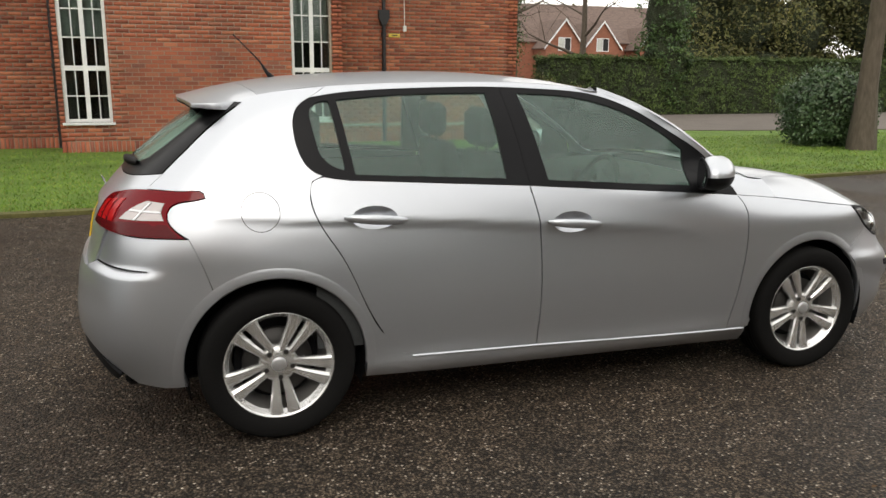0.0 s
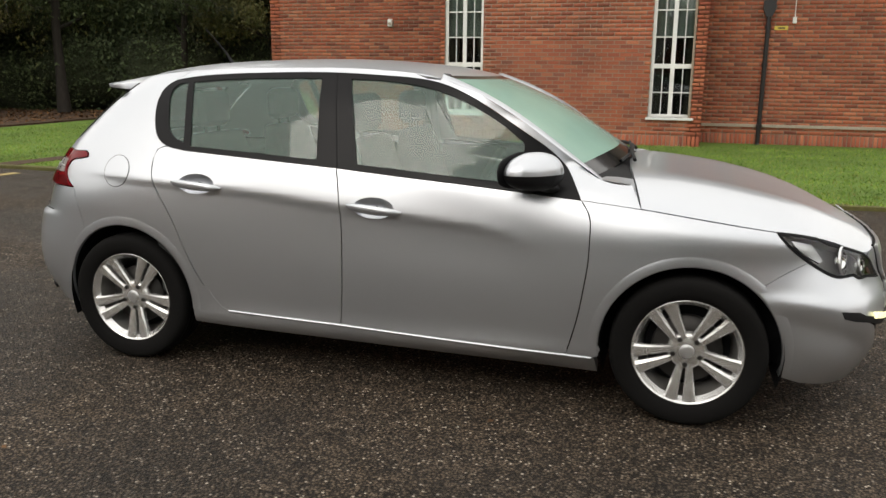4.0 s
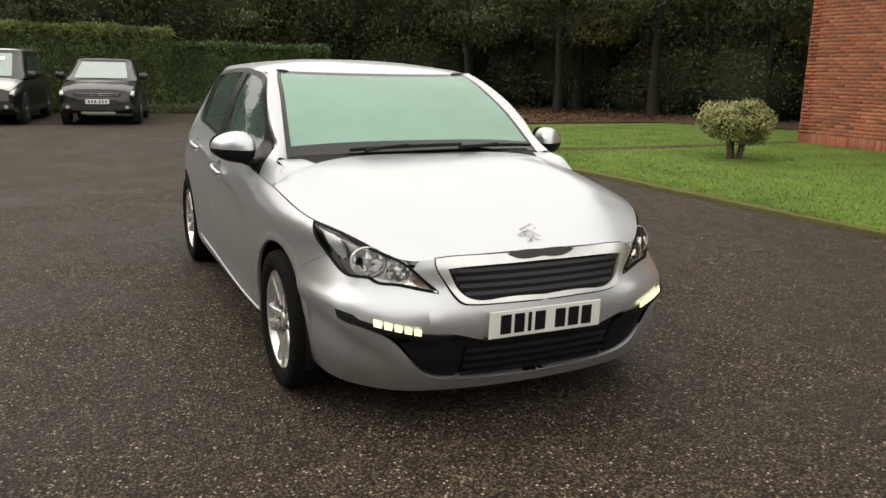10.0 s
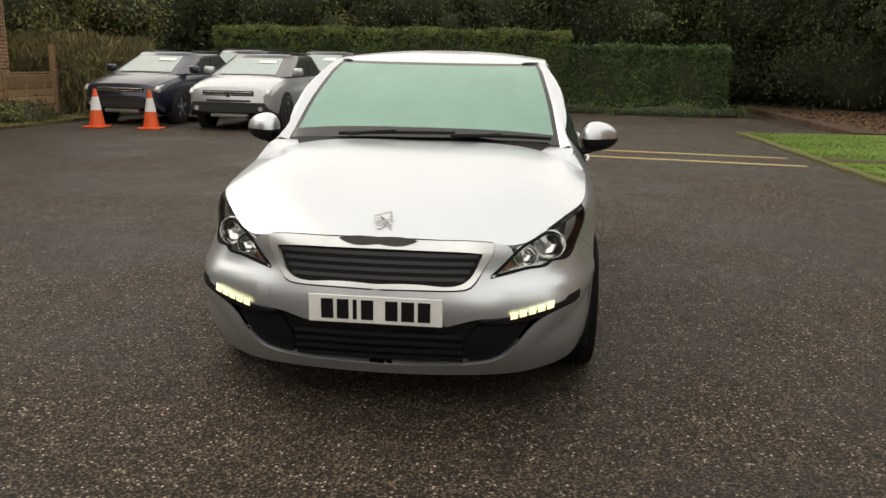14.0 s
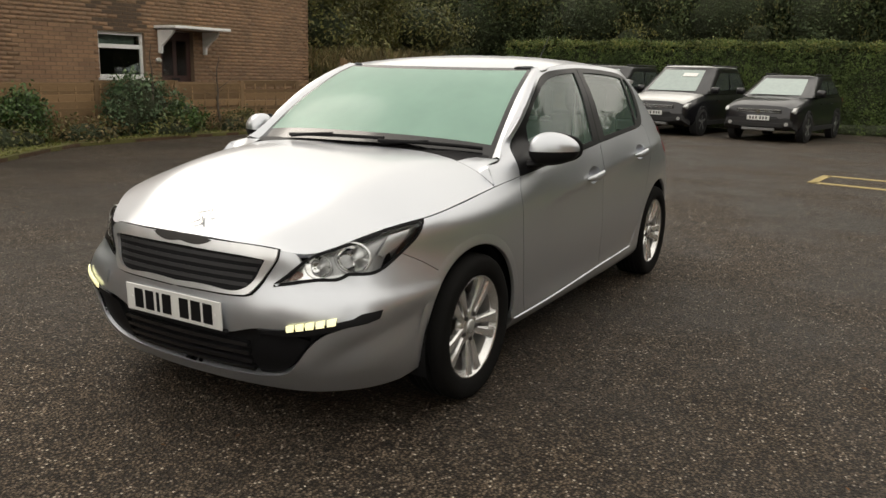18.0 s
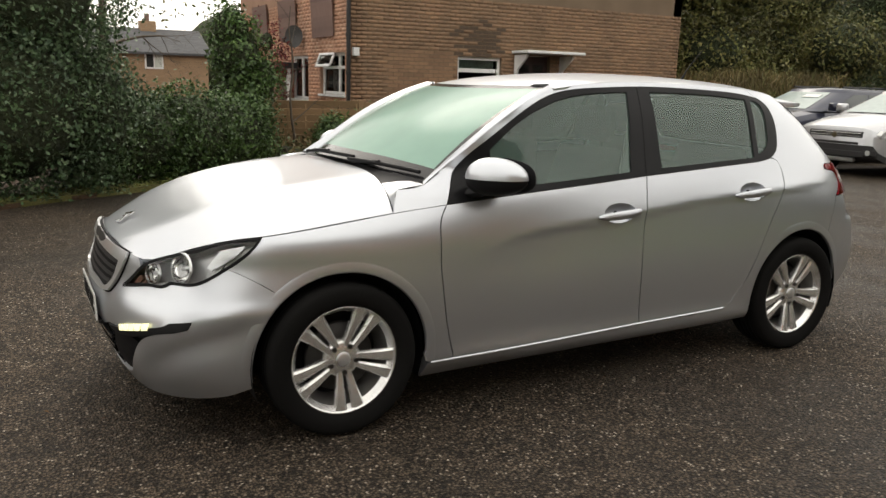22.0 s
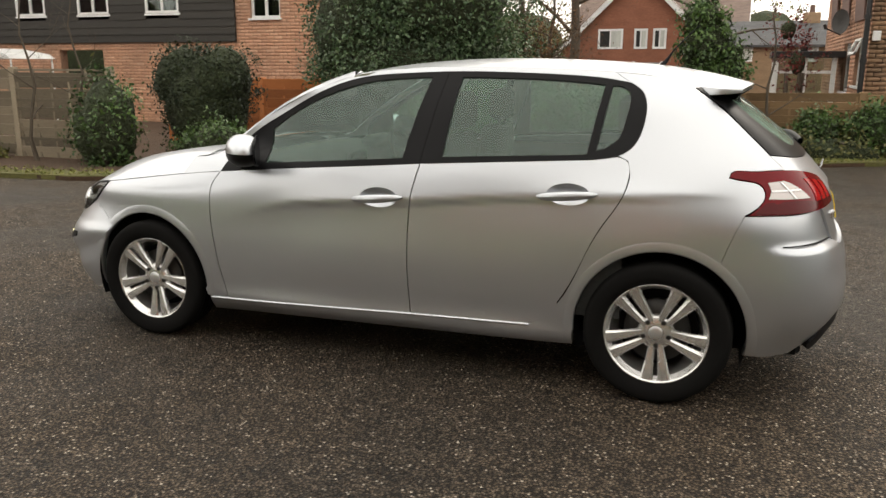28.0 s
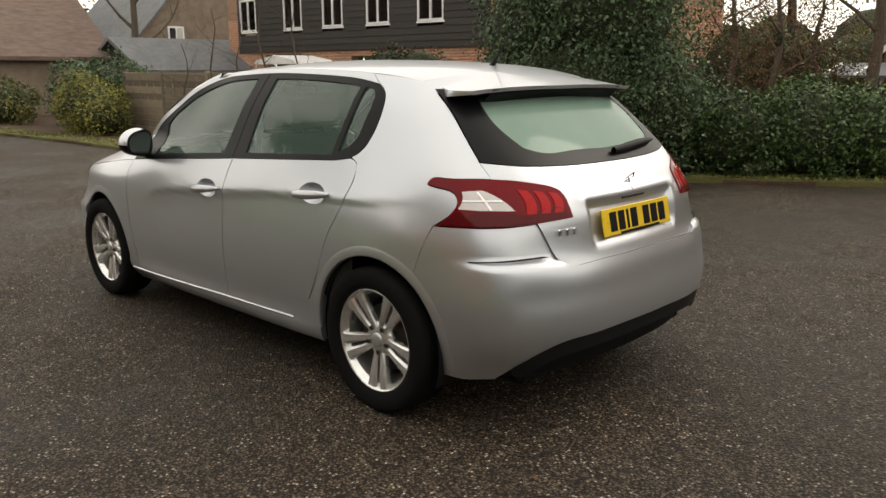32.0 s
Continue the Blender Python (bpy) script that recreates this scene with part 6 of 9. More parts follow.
# half width of the body at mid length, by height
WIDTH = cubic([.16, .20, .235, .27, .30, .34, .40, .50, .62, .72, .785, .82, .843, .89, .95, 1.0, 1.1, 1.2, 1.3, 1.36, 1.42],
              [.80, .848, .880, .8895, .8870, .8855, .8885, .8925, .8920, .8895, .885, .8798, .8838, .8712, .846, .825, .785, .742, .694, .660, .615])
SOFT = cubic([.16, .22, .35, .5, .65, .8, .95, 1.1, 1.25, 1.42],
             [.80, .866, .888, .8925, .8912, .8830, .846, .785, .719, .615])
NOSE_Z = [.18, .30, .40, .48, .60, .70, .80, .90, 1.02]
NOSE = cubic(NOSE_Z, [
    [(2.05, 0), (2.035, .30), (1.985, .52), (1.89, .67), (1.76, .765), (1.55, .81), (1.2, .82)],
    [(2.115, 0), (2.10, .30), (2.055, .52), (1.965, .685), (1.84, .785), (1.61, .842), (1.2, .872)],
    [(2.138, 0), (2.12, .30), (2.072, .52), (1.985, .692), (1.865, .787), (1.625, .85), (1.2, .882)],
    [(2.142, 0), (2.125, .30), (2.077, .52), (1.99, .695), (1.868, .786), (1.63, .852), (1.2, .886)],
    [(2.115, 0), (2.098, .28), (2.053, .44), (1.965, .625), (1.85, .75), (1.62, .838), (1.2, .888)],
    [(2.085, 0), (2.075, .25), (2.043, .42), (1.95, .59), (1.835, .71), (1.615, .818), (1.2, .882)],
    [(2.015, 0), (2.0, .25), (1.955, .42), (1.86, .58), (1.765, .69), (1.605, .80), (1.2, .868)],
    [(1.80, 0), (1.78, .25), (1.72, .42), (1.62, .56), (1.52, .66), (1.38, .745), (1.1, .815)],
    [(1.20, 0), (1.18, .25), (1.12, .42), (1.05, .55), (.98, .65), (.90, .735), (.80, .782)]])
TAIL_Z = [.20, .32, .42, .52, .62, .70, .78, .86, .95, 1.05, 1.15, 1.30, 1.42]
TAIL = cubic(TAIL_Z, [
    [(-1.2, .83), (-1.55, .815), (-1.78, .755), (-1.92, .63), (-1.985, .45), (-2.01, .25), (-2.02, 0)],
    [(-1.2, .877), (-1.56, .85), (-1.82, .782), (-1.955, .655), (-2.03, .46), (-2.06, .25), (-2.068, 0)],
    [(-1.2, .884), (-1.57, .858), (-1.83, .792), (-1.968, .665), (-2.043, .465), (-2.072, .25), (-2.08, 0)],
    [(-1.2, .89), (-1.575, .862), (-1.835, .796), (-1.972, .668), (-2.047, .467), (-2.075, .25), (-2.082, 0)],
    [(-1.2, .893), (-1.58, .86), (-1.83, .79), (-1.962, .66), (-2.035, .465), (-2.063, .25), (-2.07, 0)],
    [(-1.2, .893), (-1.58, .856), (-1.815, .785), (-1.935, .66), (-2.0, .47), (-2.03, .25), (-2.04, 0)],
    [(-1.2, .888), (-1.58, .85), (-1.80, .775), (-1.915, .65), (-1.98, .46), (-2.012, .25), (-2.022, 0)],
    [(-1.2, .874), (-1.57, .832), (-1.78, .755), (-1.895, .63), (-1.965, .45), (-1.997, .25), (-2.007, 0)],
    [(-1.2, .838), (-1.565, .80), (-1.75, .722), (-1.85, .605), (-1.915, .44), (-1.945, .25), (-1.955, 0)],
    [(-1.2, .793), (-1.54, .755), (-1.69, .685), (-1.775, .585), (-1.825, .43), (-1.852, .25), (-1.862, 0)],
    [(-1.18, .748), (-1.47, .71), (-1.60, .648), (-1.67, .56), (-1.715, .415), (-1.74, .25), (-1.75, 0)],
    [(-1.1, .683), (-1.33, .645), (-1.43, .595), (-1.485, .525), (-1.52, .40), (-1.542, .25), (-1.552, 0)],
    [(-1.0, .607), (-1.17, .575), (-1.25, .54), (-1.295, .48), (-1.33, .38), (-1.352, .25), (-1.362, 0)]])
# the crease that climbs along the side from the front door to the tail lamp, and the profile across it
CREASE_X = [-1.62, -1.5, -1.2, -.781, -.515, -.211, .104, .427, .561, .692, .92]
CREASE_Z = [.918, .912, .895, .872, .853, .824, .801, .775, .750, .702, .60]
ACROSS = cubic([-.30, -.22, -.14, -.08, -.04, -.016, -.002, .010, .030, .09, .16], [0, -.0012, -.0042, -.0058, -.0046, -.0010, .0042, .0056, .0046, .0012, 0])


def soft_step(t):
    t = np.clip(t, 0, 1)
    return t * t * (3 - 2 * t)


def relief(x, z):
    """How far the side stands proud of its plain form at (x, z)."""
    d = np.clip(z - np.interp(x, CREASE_X, CREASE_Z), -.30, .16)
    return ACROSS(d).ravel() * soft_step((.80 - x) / .50) * soft_step((x + 1.64) / .44)


FADE_N = np.array([0, 0, 0, 0, .1, .35, .8])
FADE_T = np.array([.9, .5, .2, .05, 0, 0, 0])

def plan_nodes(z):
    """The plan curve's nodes at the heights z: an array (len(z), nodes, 2)."""
    z = np.atleast_1d(np.asarray(z, float))
    fine = (WIDTH(z).ravel() - SOFT(z).ravel()) * soft_step((.60 - z) / .12)
    n = NOSE(np.clip(z, .17, 1.03)).copy()
    t = TAIL(np.clip(z, .18, 1.43)).copy()
    n[:, :, 1] += fine[:, None] * FADE_N
    t[:, :, 1] += fine[:, None] * FADE_T
    w = SOFT(z).ravel() + fine
    x1, x2 = n[:, -1, 0], t[:, 0, 0]
    mid = []
    for k in (0.22, 0.42, 0.62, 0.82):
        x = x1 + (x2 - x1) * k
        mid.append(np.stack([x, w - 0.010 * (x / 1.2) ** 2], 1))
    return np.concatenate([n, np.stack(mid, 1), t], 1)


NU = 18

def plan_at(z):
    """The dense plan curve at one height: u, x, y."""
    p = plan_nodes([z])[0]
    p = np.concatenate([(p * (1, -1))[2:0:-1], p, (p * (1, -1))[-2:-4:-1]])
    f = cubic(np.arange(-2, NU + 2), p)
    u = np.linspace(0, NU - 1, 341)
    q = f(u)
    q[:, 1] += relief(q[:, 0], z) * (q[:, 1] > .5)
    # the pillars lean in towards the windscreen
    sm = lambda t: np.clip(t, 0, 1) ** 2 * (3 - 2 * np.clip(t, 0, 1))
    q[:, 1] -= .042 * sm((q[:, 0] - .0) / .62) * sm((1.02 - q[:, 0]) / .10) * float(sm((z - .93) / .13)) * float(sm((1.375 - z) / .16))
    return u, q[:, 0], q[:, 1]


_PLANS = {}


def plan_cached(z):
    k = round(float(z), 3)
    if k not in _PLANS:
        _PLANS[k] = plan_at(k)
    return _PLANS[k]


def body(u, z):
    """The points of the left body side at u and z."""
    uu, x, y = plan_cached(z)
    return np.array((np.interp(u, uu, x), np.interp(u, uu, y), z))


def u_of_x(x, z):
    uu, px, py = plan_cached(z)
    return float(np.interp(-x, -px, uu))


def u_of_y(y, z, tail=False):
    uu, px, py = plan_cached(z)
    h = len(uu) // 2
    if tail:
        return float(np.interp(y, py[h:][::-1], uu[h:][::-1]))
    return float(np.interp(y, py[:h], uu[:h]))


def side_y(x, z):
    uu, px, py = plan_cached(z)
    return float(np.interp(-x, -px, py))


# a measure along the body's girth, in metres, for laying out panels
_u0, _x0, _y0 = plan_at(0.6)
_s0 = np.concatenate([[0], np.cumsum(np.hypot(np.diff(_x0), np.diff(_y0)))])


def s_of_u(u):
    return np.interp(u, _u0, _s0)


def u_of_s(s):
    return np.interp(s, _s0, _u0)


def smooth_line(pts, step=0.02, curve=True):
    """A smooth line through the points, sampled at even steps."""
    p = np.asarray(pts, float)
    d = np.concatenate([[0], np.cumsum(np.linalg.norm(np.diff(p, axis=0), axis=1))])
    n = max(2, int(math.ceil(d[-1] / step)) + 1)
    t = np.linspace(0, d[-1], n)
    if len(p) < 3 or not curve:
        return np.stack([np.interp(t, d, p[:, k]) for k in range(p.shape[1])], 1)
    return cubic(d, p)(t)


def edge(mode, *pts, curve=True):
    """A line on the body: mode s takes (x, z), f takes (y, z) at the nose, t takes (y, z) at the tail. Gives (s, z)."""
    out = []
    for a, z in smooth_line(pts, curve=curve):
        z = min(max(z, .165), 1.425)
        u = u_of_x(a, z) if mode == "s" else u_of_y(a, z, mode == "t")
        out.append((float(s_of_u(u)), z))
    return out


def ring_of(*edges):
    """Edges joined to one closed outline without doubled points."""
    out = []
    for e in edges:
        for p in e:
            if not out or math.hypot(p[0] - out[-1][0], p[1] - out[-1][1]) > 0.004:
                out.append((float(p[0]), float(p[1])))
    while len(out) > 2 and math.hypot(out[0][0] - out[-1][0], out[0][1] - out[-1][1]) < 0.004:
        out.pop()
    return out


def area_of(ring):
    r = np.asarray(ring)
    return 0.5 * np.sum(r[:, 0] * np.roll(r[:, 1], -1) - np.roll(r[:, 0], -1) * r[:, 1])


def shrink(ring, d):
    """The outline moved inwards by d."""
    r = np.asarray(ring, float)
    if area_of(ring) < 0:
        r = r[::-1]
    t = np.roll(r, -1, 0) - np.roll(r, 1, 0)
    t /= np.linalg.norm(t, axis=1, keepdims=True) + 1e-9
    return [tuple(p) for p in r + d * np.stack([-t[:, 1], t[:, 0]], 1)]


def inside(pts, ring):
    x, y = pts[:, 0], pts[:, 1]
    r = np.asarray(ring)
    hit = np.zeros(len(pts), bool)
    x1, y1 = r[:, 0], r[:, 1]
    x2, y2 = np.roll(x1, -1), np.roll(y1, -1)
    for a, b, c, d in zip(x1, y1, x2, y2):
        if b == d:
            continue
        m = ((b > y) != (d > y)) & (x < (c - a) * (y - b) / (d - b) + a)
        hit ^= m
    return hit


def near_line(pts, ring):
    r = np.asarray(ring)
    return np.min(np.linalg.norm(pts[:, None] - r[None], axis=2), axis=1)


def fill(ring, holes=(), grid=0.03):
    """Triangles that fill an outline, with its holes left open: points, triangles, the loops' index lists."""
    from mathutils import geometry
    pts, edges, loops = [], [], []
    for k, loop in enumerate([ring, *holes]):
        r = list(loop)
        if (area_of(r) < 0) == (k == 0):
            r = r[::-1]
        base = len(pts)
        pts += r
        edges += [(base + i, base + (i + 1) % len(r)) for i in range(len(r))]
        loops.append(list(range(base, base + len(r))))
    a = np.asarray(pts)
    lo, hi = a.min(0), a.max(0)
    gx, gy = np.arange(lo[0] + grid / 2, hi[0], grid), np.arange(lo[1] + grid / 2, hi[1], grid)
    if len(gx) and len(gy):
        g = np.stack(np.meshgrid(gx, gy), -1).reshape(-1, 2)
        keep = inside(g, ring)
        for h in holes:
            keep &= ~inside(g, h)
        g = g[keep]
        if len(g):
            g = g[near_line(g, a) > grid * 0.45]
    else:
        g = np.zeros((0, 2))
    allp = [Vector(p) for p in pts] + [Vector(p) for p in g]
    v, _, f, ov, _, _ = geometry.delaunay_2d_cdt(allp, edges, [], 0, 1e-6)
    back = {}
    for i, src in enumerate(ov):
        for q in src:
            back[q] = i
    v = np.array([tuple(p) for p in v])
    f = [tuple(t) for t in f]
    c = np.array([v[list(t)].mean(0) for t in f])
    keep = inside(c, ring)
    for h in holes:
        keep &= ~inside(c, h)
    f = [t if np.cross(v[t[1]] - v[t[0]], v[t[2]] - v[t[0]]) > 0 else t[::-1] for t, k in zip(f, keep) if k]
    return v, f, [[back[i] for i in l] for l in loops]


def at_sz(s, z, push=0.0):
    """The place and outward normal of the left side at (s, z)."""
    u = float(u_of_s(s))
    z = float(min(max(z, .162), 1.43))
    p = body(u, z)
    e = 0.008
    du = body(min(u + .05, NU - 1.001), z) - body(max(u - .05, 0), z)
    zl, zh = max(z - e, .16), min(z + e, 1.43)
    dz = body(u, zh) - body(u, zl)
    n = np.cross(du, dz)
    n /= np.linalg.norm(n) + 1e-9
    if np.dot(n, (p[0] * 0.25, p[1], 0)) < 0:
        n = -n
    if u < 0.02 or u > NU - 1.02:
        n[1] = 0
    return p + push * n, n


def shell(name, v3, n3, tris, loops, material, parent, label="", depth=0.012, mirror=1):
    """A panel from its outer skin: smooth by the given normals, with folded-in edges."""
    verts = [tuple(p) for p in v3]
    nor = [tuple(n) for n in n3]
    faces = list(tris)
    for loop in loops:
        n = len(loop)
        base = len(verts)
        for i in loop:
            verts.append(tuple(v3[i]))
        for i in loop:
            verts.append(tuple(np.asarray(v3[i]) - depth * np.asarray(n3[i])))
        for k in range(n):
            j = (k + 1) % n
            t = np.asarray(v3[loop[j]]) - np.asarray(v3[loop[k]])
            o = np.cross(t, n3[loop[k]])
            o /= np.linalg.norm(o) + 1e-9
            nor.append(tuple(o))
        nor += nor[-n:]
        for k in range(n):
            j = (k + 1) % n
            if abs(v3[loop[k]][1]) < 1e-6 and abs(v3[loop[j]][1]) < 1e-6:
                continue
            faces.append((base + k, base + n + k, base + n + j, base + j))
    if mirror < 0:
        verts = [(x, -y, z) for x, y, z in verts]
        nor = [(x, -y, z) for x, y, z in nor]
        faces = [f[::-1] for f in faces]
    me = bpy.data.meshes.new(name)
    me.from_pydata(verts, [], faces)
    me.materials.append(material)
    me.polygons.foreach_set("use_smooth", [True] * len(me.polygons))
    me.normals_split_custom_set_from_vertices(nor)
    me.update()
    return put(name, me, parent, label)


def flip_if_needed(v3, n3, tris):
    out = []
    for t in tris:
        c = np.cross(v3[t[1]] - v3[t[0]], v3[t[2]] - v3[t[0]])
        out.append(t if np.dot(c, n3[t[0]]) > 0 else t[::-1])
    return out


def panel(name, ring, material, parent, label="", holes=(), gap=0.0024, depth=0.012, push=0.0, grid=0.032, sides=(1, -1), warp=None):
    """A body panel on the surface, on the left and the right side. Gives the objects made."""
    ring = shrink(ring, gap)
    v2, tris, loops = fill(ring, holes, grid)
    pn = [at_sz(s, z, push + (warp(s, z) if warp else 0.0)) for s, z in v2]
    v3, n3 = np.array([p for p, _ in pn]), np.array([n for _, n in pn])
    if warp:
        n3 = fair_normals(v3, flip_if_needed(v3, n3, tris))
    tris = flip_if_needed(v3, n3, tris)
    return [shell(name, v3, n3, tris, loops, material, parent[k] if isinstance(parent, (list, tuple)) else parent, label, depth, m) for k, m in enumerate(sides)]


def fair_normals(v3, tris):
    n = np.zeros_like(v3)
    for t in tris:
        c = np.cross(v3[t[1]] - v3[t[0]], v3[t[2]] - v3[t[0]])
        for i in t:
            n[i] += c
    return n / (np.linalg.norm(n, axis=1, keepdims=True) + 1e-12)


def both_panel(name, ring, material, parent, label="", gap=0.0018, depth=0.012, push=0.0, grid=0.032, holes=(), warp=None):
    """A panel across the nose or the tail: the left half's outline, mirrored to one mesh."""
    ring = shrink(ring, gap) if gap else ring
    dense = []
    for a, b in zip(ring, list(ring[1:]) + [ring[0]]):
        k = max(1, int(math.hypot(b[0] - a[0], b[1] - a[1]) / .035))
        dense += [(a[0] + (b[0] - a[0]) * i / k, a[1] + (b[1] - a[1]) * i / k) for i in range(k)]
    v2, tris, loops = fill(dense, holes, grid)
    pn = [at_sz(s, z, push + (warp(s, z) if warp else 0.0)) for s, z in v2]
    v3, n3 = np.array([p for p, _ in pn]), np.array([n for _, n in pn])
    v3[np.abs(v3[:, 1]) < 0.006, 1] = 0
    if warp:
        n3 = fair_normals(v3, flip_if_needed(v3, n3, tris))
        n3[np.abs(v3[:, 1]) < 0.006, 1] = 0
    tris = flip_if_needed(v3, n3, tris)
    n = len(v3)
    w3 = np.concatenate([v3, v3 * (1, -1, 1)])
    m3 = np.concatenate([n3, n3 * (1, -1, 1)])
    t2 = [tuple(i + n for i in t[::-1]) for t in tris]
    l2 = []
    for l in loops:
        l2.append(l)
        l2.append([i + n for i in l[::-1]])
    return shell(name, w3, m3, list(tris) + t2, l2, material, parent, label, depth)


def sheet(name, rows, material, parent, label="", thick=0.0, mirror=True, double=False):
    """A smooth sheet over a grid of points (rows x columns), from the centre line outwards and mirrored to the other side."""
    g = np.asarray(rows, float)
    if mirror:
        g = np.concatenate([(g * (1, -1, 1))[:, :0:-1], g], 1)
    a, b = g.shape[:2]
    verts = g.reshape(-1, 3)
    faces = [(i * b + j, i * b + j + 1, (i + 1) * b + j + 1, (i + 1) * b + j) for i in range(a - 1) for j in range(b - 1)]
    tri = [(f[0], f[1], f[2]) for f in faces] + [(f[0], f[2], f[3]) for f in faces]
    n = fair_normals(verts, tri)
    if n[:, 2].sum() < 0:
        n = -n
        faces = [f[::-1] for f in faces]
    loop = [j for j in range(b)] + [i * b + b - 1 for i in range(1, a)] + [(a - 1) * b + j for j in range(b - 2, -1, -1)] + [i * b for i in range(a - 2, 0, -1)]
    return shell(name, verts, n, faces, [loop] if thick else [], material, parent, label, thick)

# ---- materials of the hatchback ----
def car_paint(name, c, flake=0.5, rough=0.30):
    m, nt, b = nodes_of(name)
    v = mapped(nt, "Object")
    f = noise_node(nt, v, 2600.0, 1.0)
    g = noise_node(nt, v, 2.4, 3.0)
    col = ramp(nt, f, [(0.35, tuple(p * 0.86 for p in c)), (0.65, tuple(min(1, p * 1.12) for p in c))])
    dirt = ramp(nt, g, [(0.35, tuple(p * 0.96 for p in c)), (0.7, c)])
    col = mix(nt, 0.35, col, dirt)
    link(nt, col, b.inputs["Base Color"])
    b.inputs["Metallic"].default_value = flake
    b.inputs["Roughness"].default_value = rough
    b.inputs["Coat Weight"].default_value = 0.6
    b.inputs["Coat Roughness"].default_value = 0.06
    return m


PAINT = car_paint("silver_metallic_paint", (0.572, 0.595, 0.632), 0.84, 0.345)
BLACK = plain("black_plastic", (0.010, 0.010, 0.011), 0.5, spec=0.15)
TRIMBLACK = plain("black_window_trim", (0.008, 0.008, 0.009), 0.34, spec=0.14)
GLOSSBLACK = plain("black_gloss", (0.014, 0.014, 0.015), 0.12)
RUBBER = grainy("tyre_rubber", (0.006, 0.006, 0.006), (0.012, 0.0115, 0.011), 300, 0.9, spec=0.08, bumps=0.1, dist=0.002, space="Object")
ALLOY = plain("silver_alloy", (0.76, 0.76, 0.75), 0.27, 0.8)
# Darker copy of the alloy: paints the shade behind the spokes.
BARREL = plain("shaded_alloy", (0.30, 0.29, 0.275), 0.38, 0.7)
DARKMETAL = plain("dark_metal", (0.05, 0.048, 0.046), 0.5, 0.7)
CHROME = plain("chrome", (0.80, 0.80, 0.80), 0.12, 1.0)
SATIN = plain("satin_chrome", (0.72, 0.73, 0.74), 0.28, 0.75)
# The pale green diffuse share paints the sky's reflection over the panes.
GLASS_G = glassy("green_tinted_glass", (0.72, 0.90, 0.82), 0.012, 1.52, 0.14, (0.44, 0.66, 0.57))
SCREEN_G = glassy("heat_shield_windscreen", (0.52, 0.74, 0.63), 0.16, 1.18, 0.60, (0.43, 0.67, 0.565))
REAR_G = glassy("sky_sheen_rear_glass", (0.5, 0.68, 0.58), 0.05, 1.28, 0.55, (0.35, 0.52, 0.43))
CLEAR = glassy("clear_lamp_lens", (0.93, 0.94, 0.94), 0.01, 1.5)

def red_lens(name, c, rough=0.1):
    m, nt, b = nodes_of(name)
    v = mapped(nt, "Object", (60, 60, 220))
    f = noise_node(nt, v, 1.0, 1.0)
    link(nt, ramp(nt, f, [(0.35, tuple(p * 0.88 for p in c)), (0.65, c)]), b.inputs["Base Color"])
    b.inputs["Roughness"].default_value = rough
    b.inputs["Coat Weight"].default_value = 0.2
    b.inputs["Specular IOR Level"].default_value = 0.1
    b.inputs["Coat Roughness"].default_value = 0.04
    return m


REDLENS = red_lens("red_lamp_lens", (0.17, 0.002, 0.006))
BRIGHTRED = red_lens("bright_red_lamp_lens", (0.42, 0.010, 0.012))
DEEPRED = red_lens("dark_red_lamp_lens", (0.10, 0.006, 0.008))
CLEARLENS = plain("silver_lamp_inner", (0.50, 0.46, 0.45), 0.22, 0.5, coat=0.6)
INNER = grainy("dark_cabin_fabric", (0.035, 0.037, 0.038), (0.055, 0.058, 0.058), 60, 0.9, space="Object", bumps=0.0)
PLATE_W = plain("white_plate", (0.74, 0.74, 0.72), 0.35, coat=0.4)
PLATE_Y = plain("yellow_plate", (0.78, 0.52, 0.03), 0.35, coat=0.4)
INK = plain("plate_ink", (0.008, 0.008, 0.009), 0.6, spec=0.12)
LED = plain("daytime_light", (0.9, 0.9, 0.75), 0.3, emit=((1.0, 0.96, 0.50), 0.8))

car = thing("hatchback_car", "silver five-door hatchback car parked on wet dark tarmac", "car")

# lines on the body side (x, z)
BELT = [(.856, .905), (.5, .936), (.107, .964), (-.22, .989), (-.6, 1.012), (-1.0, 1.036)]
DLO_BACK = [(-1.0, 1.036), (-1.105, 1.054), (-1.158, 1.09), (-1.192, 1.16), (-1.202, 1.242), (-1.182, 1.315), (-1.125, 1.356)]
DLO_TOP = [(-1.125, 1.356), (-1.02, 1.373), (-.868, 1.386), (-.612, 1.396), (-.306, 1.399), (-.058, 1.389), (.187, 1.362), (.376, 1.292), (.578, 1.176), (.77, 1.04), (.856, .905)]
RAIL_XZ = [(-1.46, 1.322), (-1.38, 1.352), (-1.22, 1.385), (-1.05, 1.402), (-.8, 1.414), (-.5, 1.42), (-.2, 1.419), (0, 1.408), (.2, 1.38), (.42, 1.298), (.62, 1.186), (.80, 1.062), (.93, .982), (1.054, .966)]
DOOR_F = [(.856, .905), (.892, .852), (.902, .76), (.9, .66), (.89, .573), (.866, .42), (.83, .277)]
DOOR_B = [(-.22, .989), (-.19, .84), (-.181, .745), (-.176, .6), (-.178, .455), (-.19, .288)]
DOOR_R = [(-1.10, 1.052), (-1.148, 1.035), (-1.161, .979), (-1.14, .89), (-1.058, .755), (-.957, .538), (-.87, .385), (-.81, .318), (-.752, .299)]
SILL_TOP = [(.941, .250), (.83, .255), (.168, .275), (-.19, .287), (-.752, .299)]


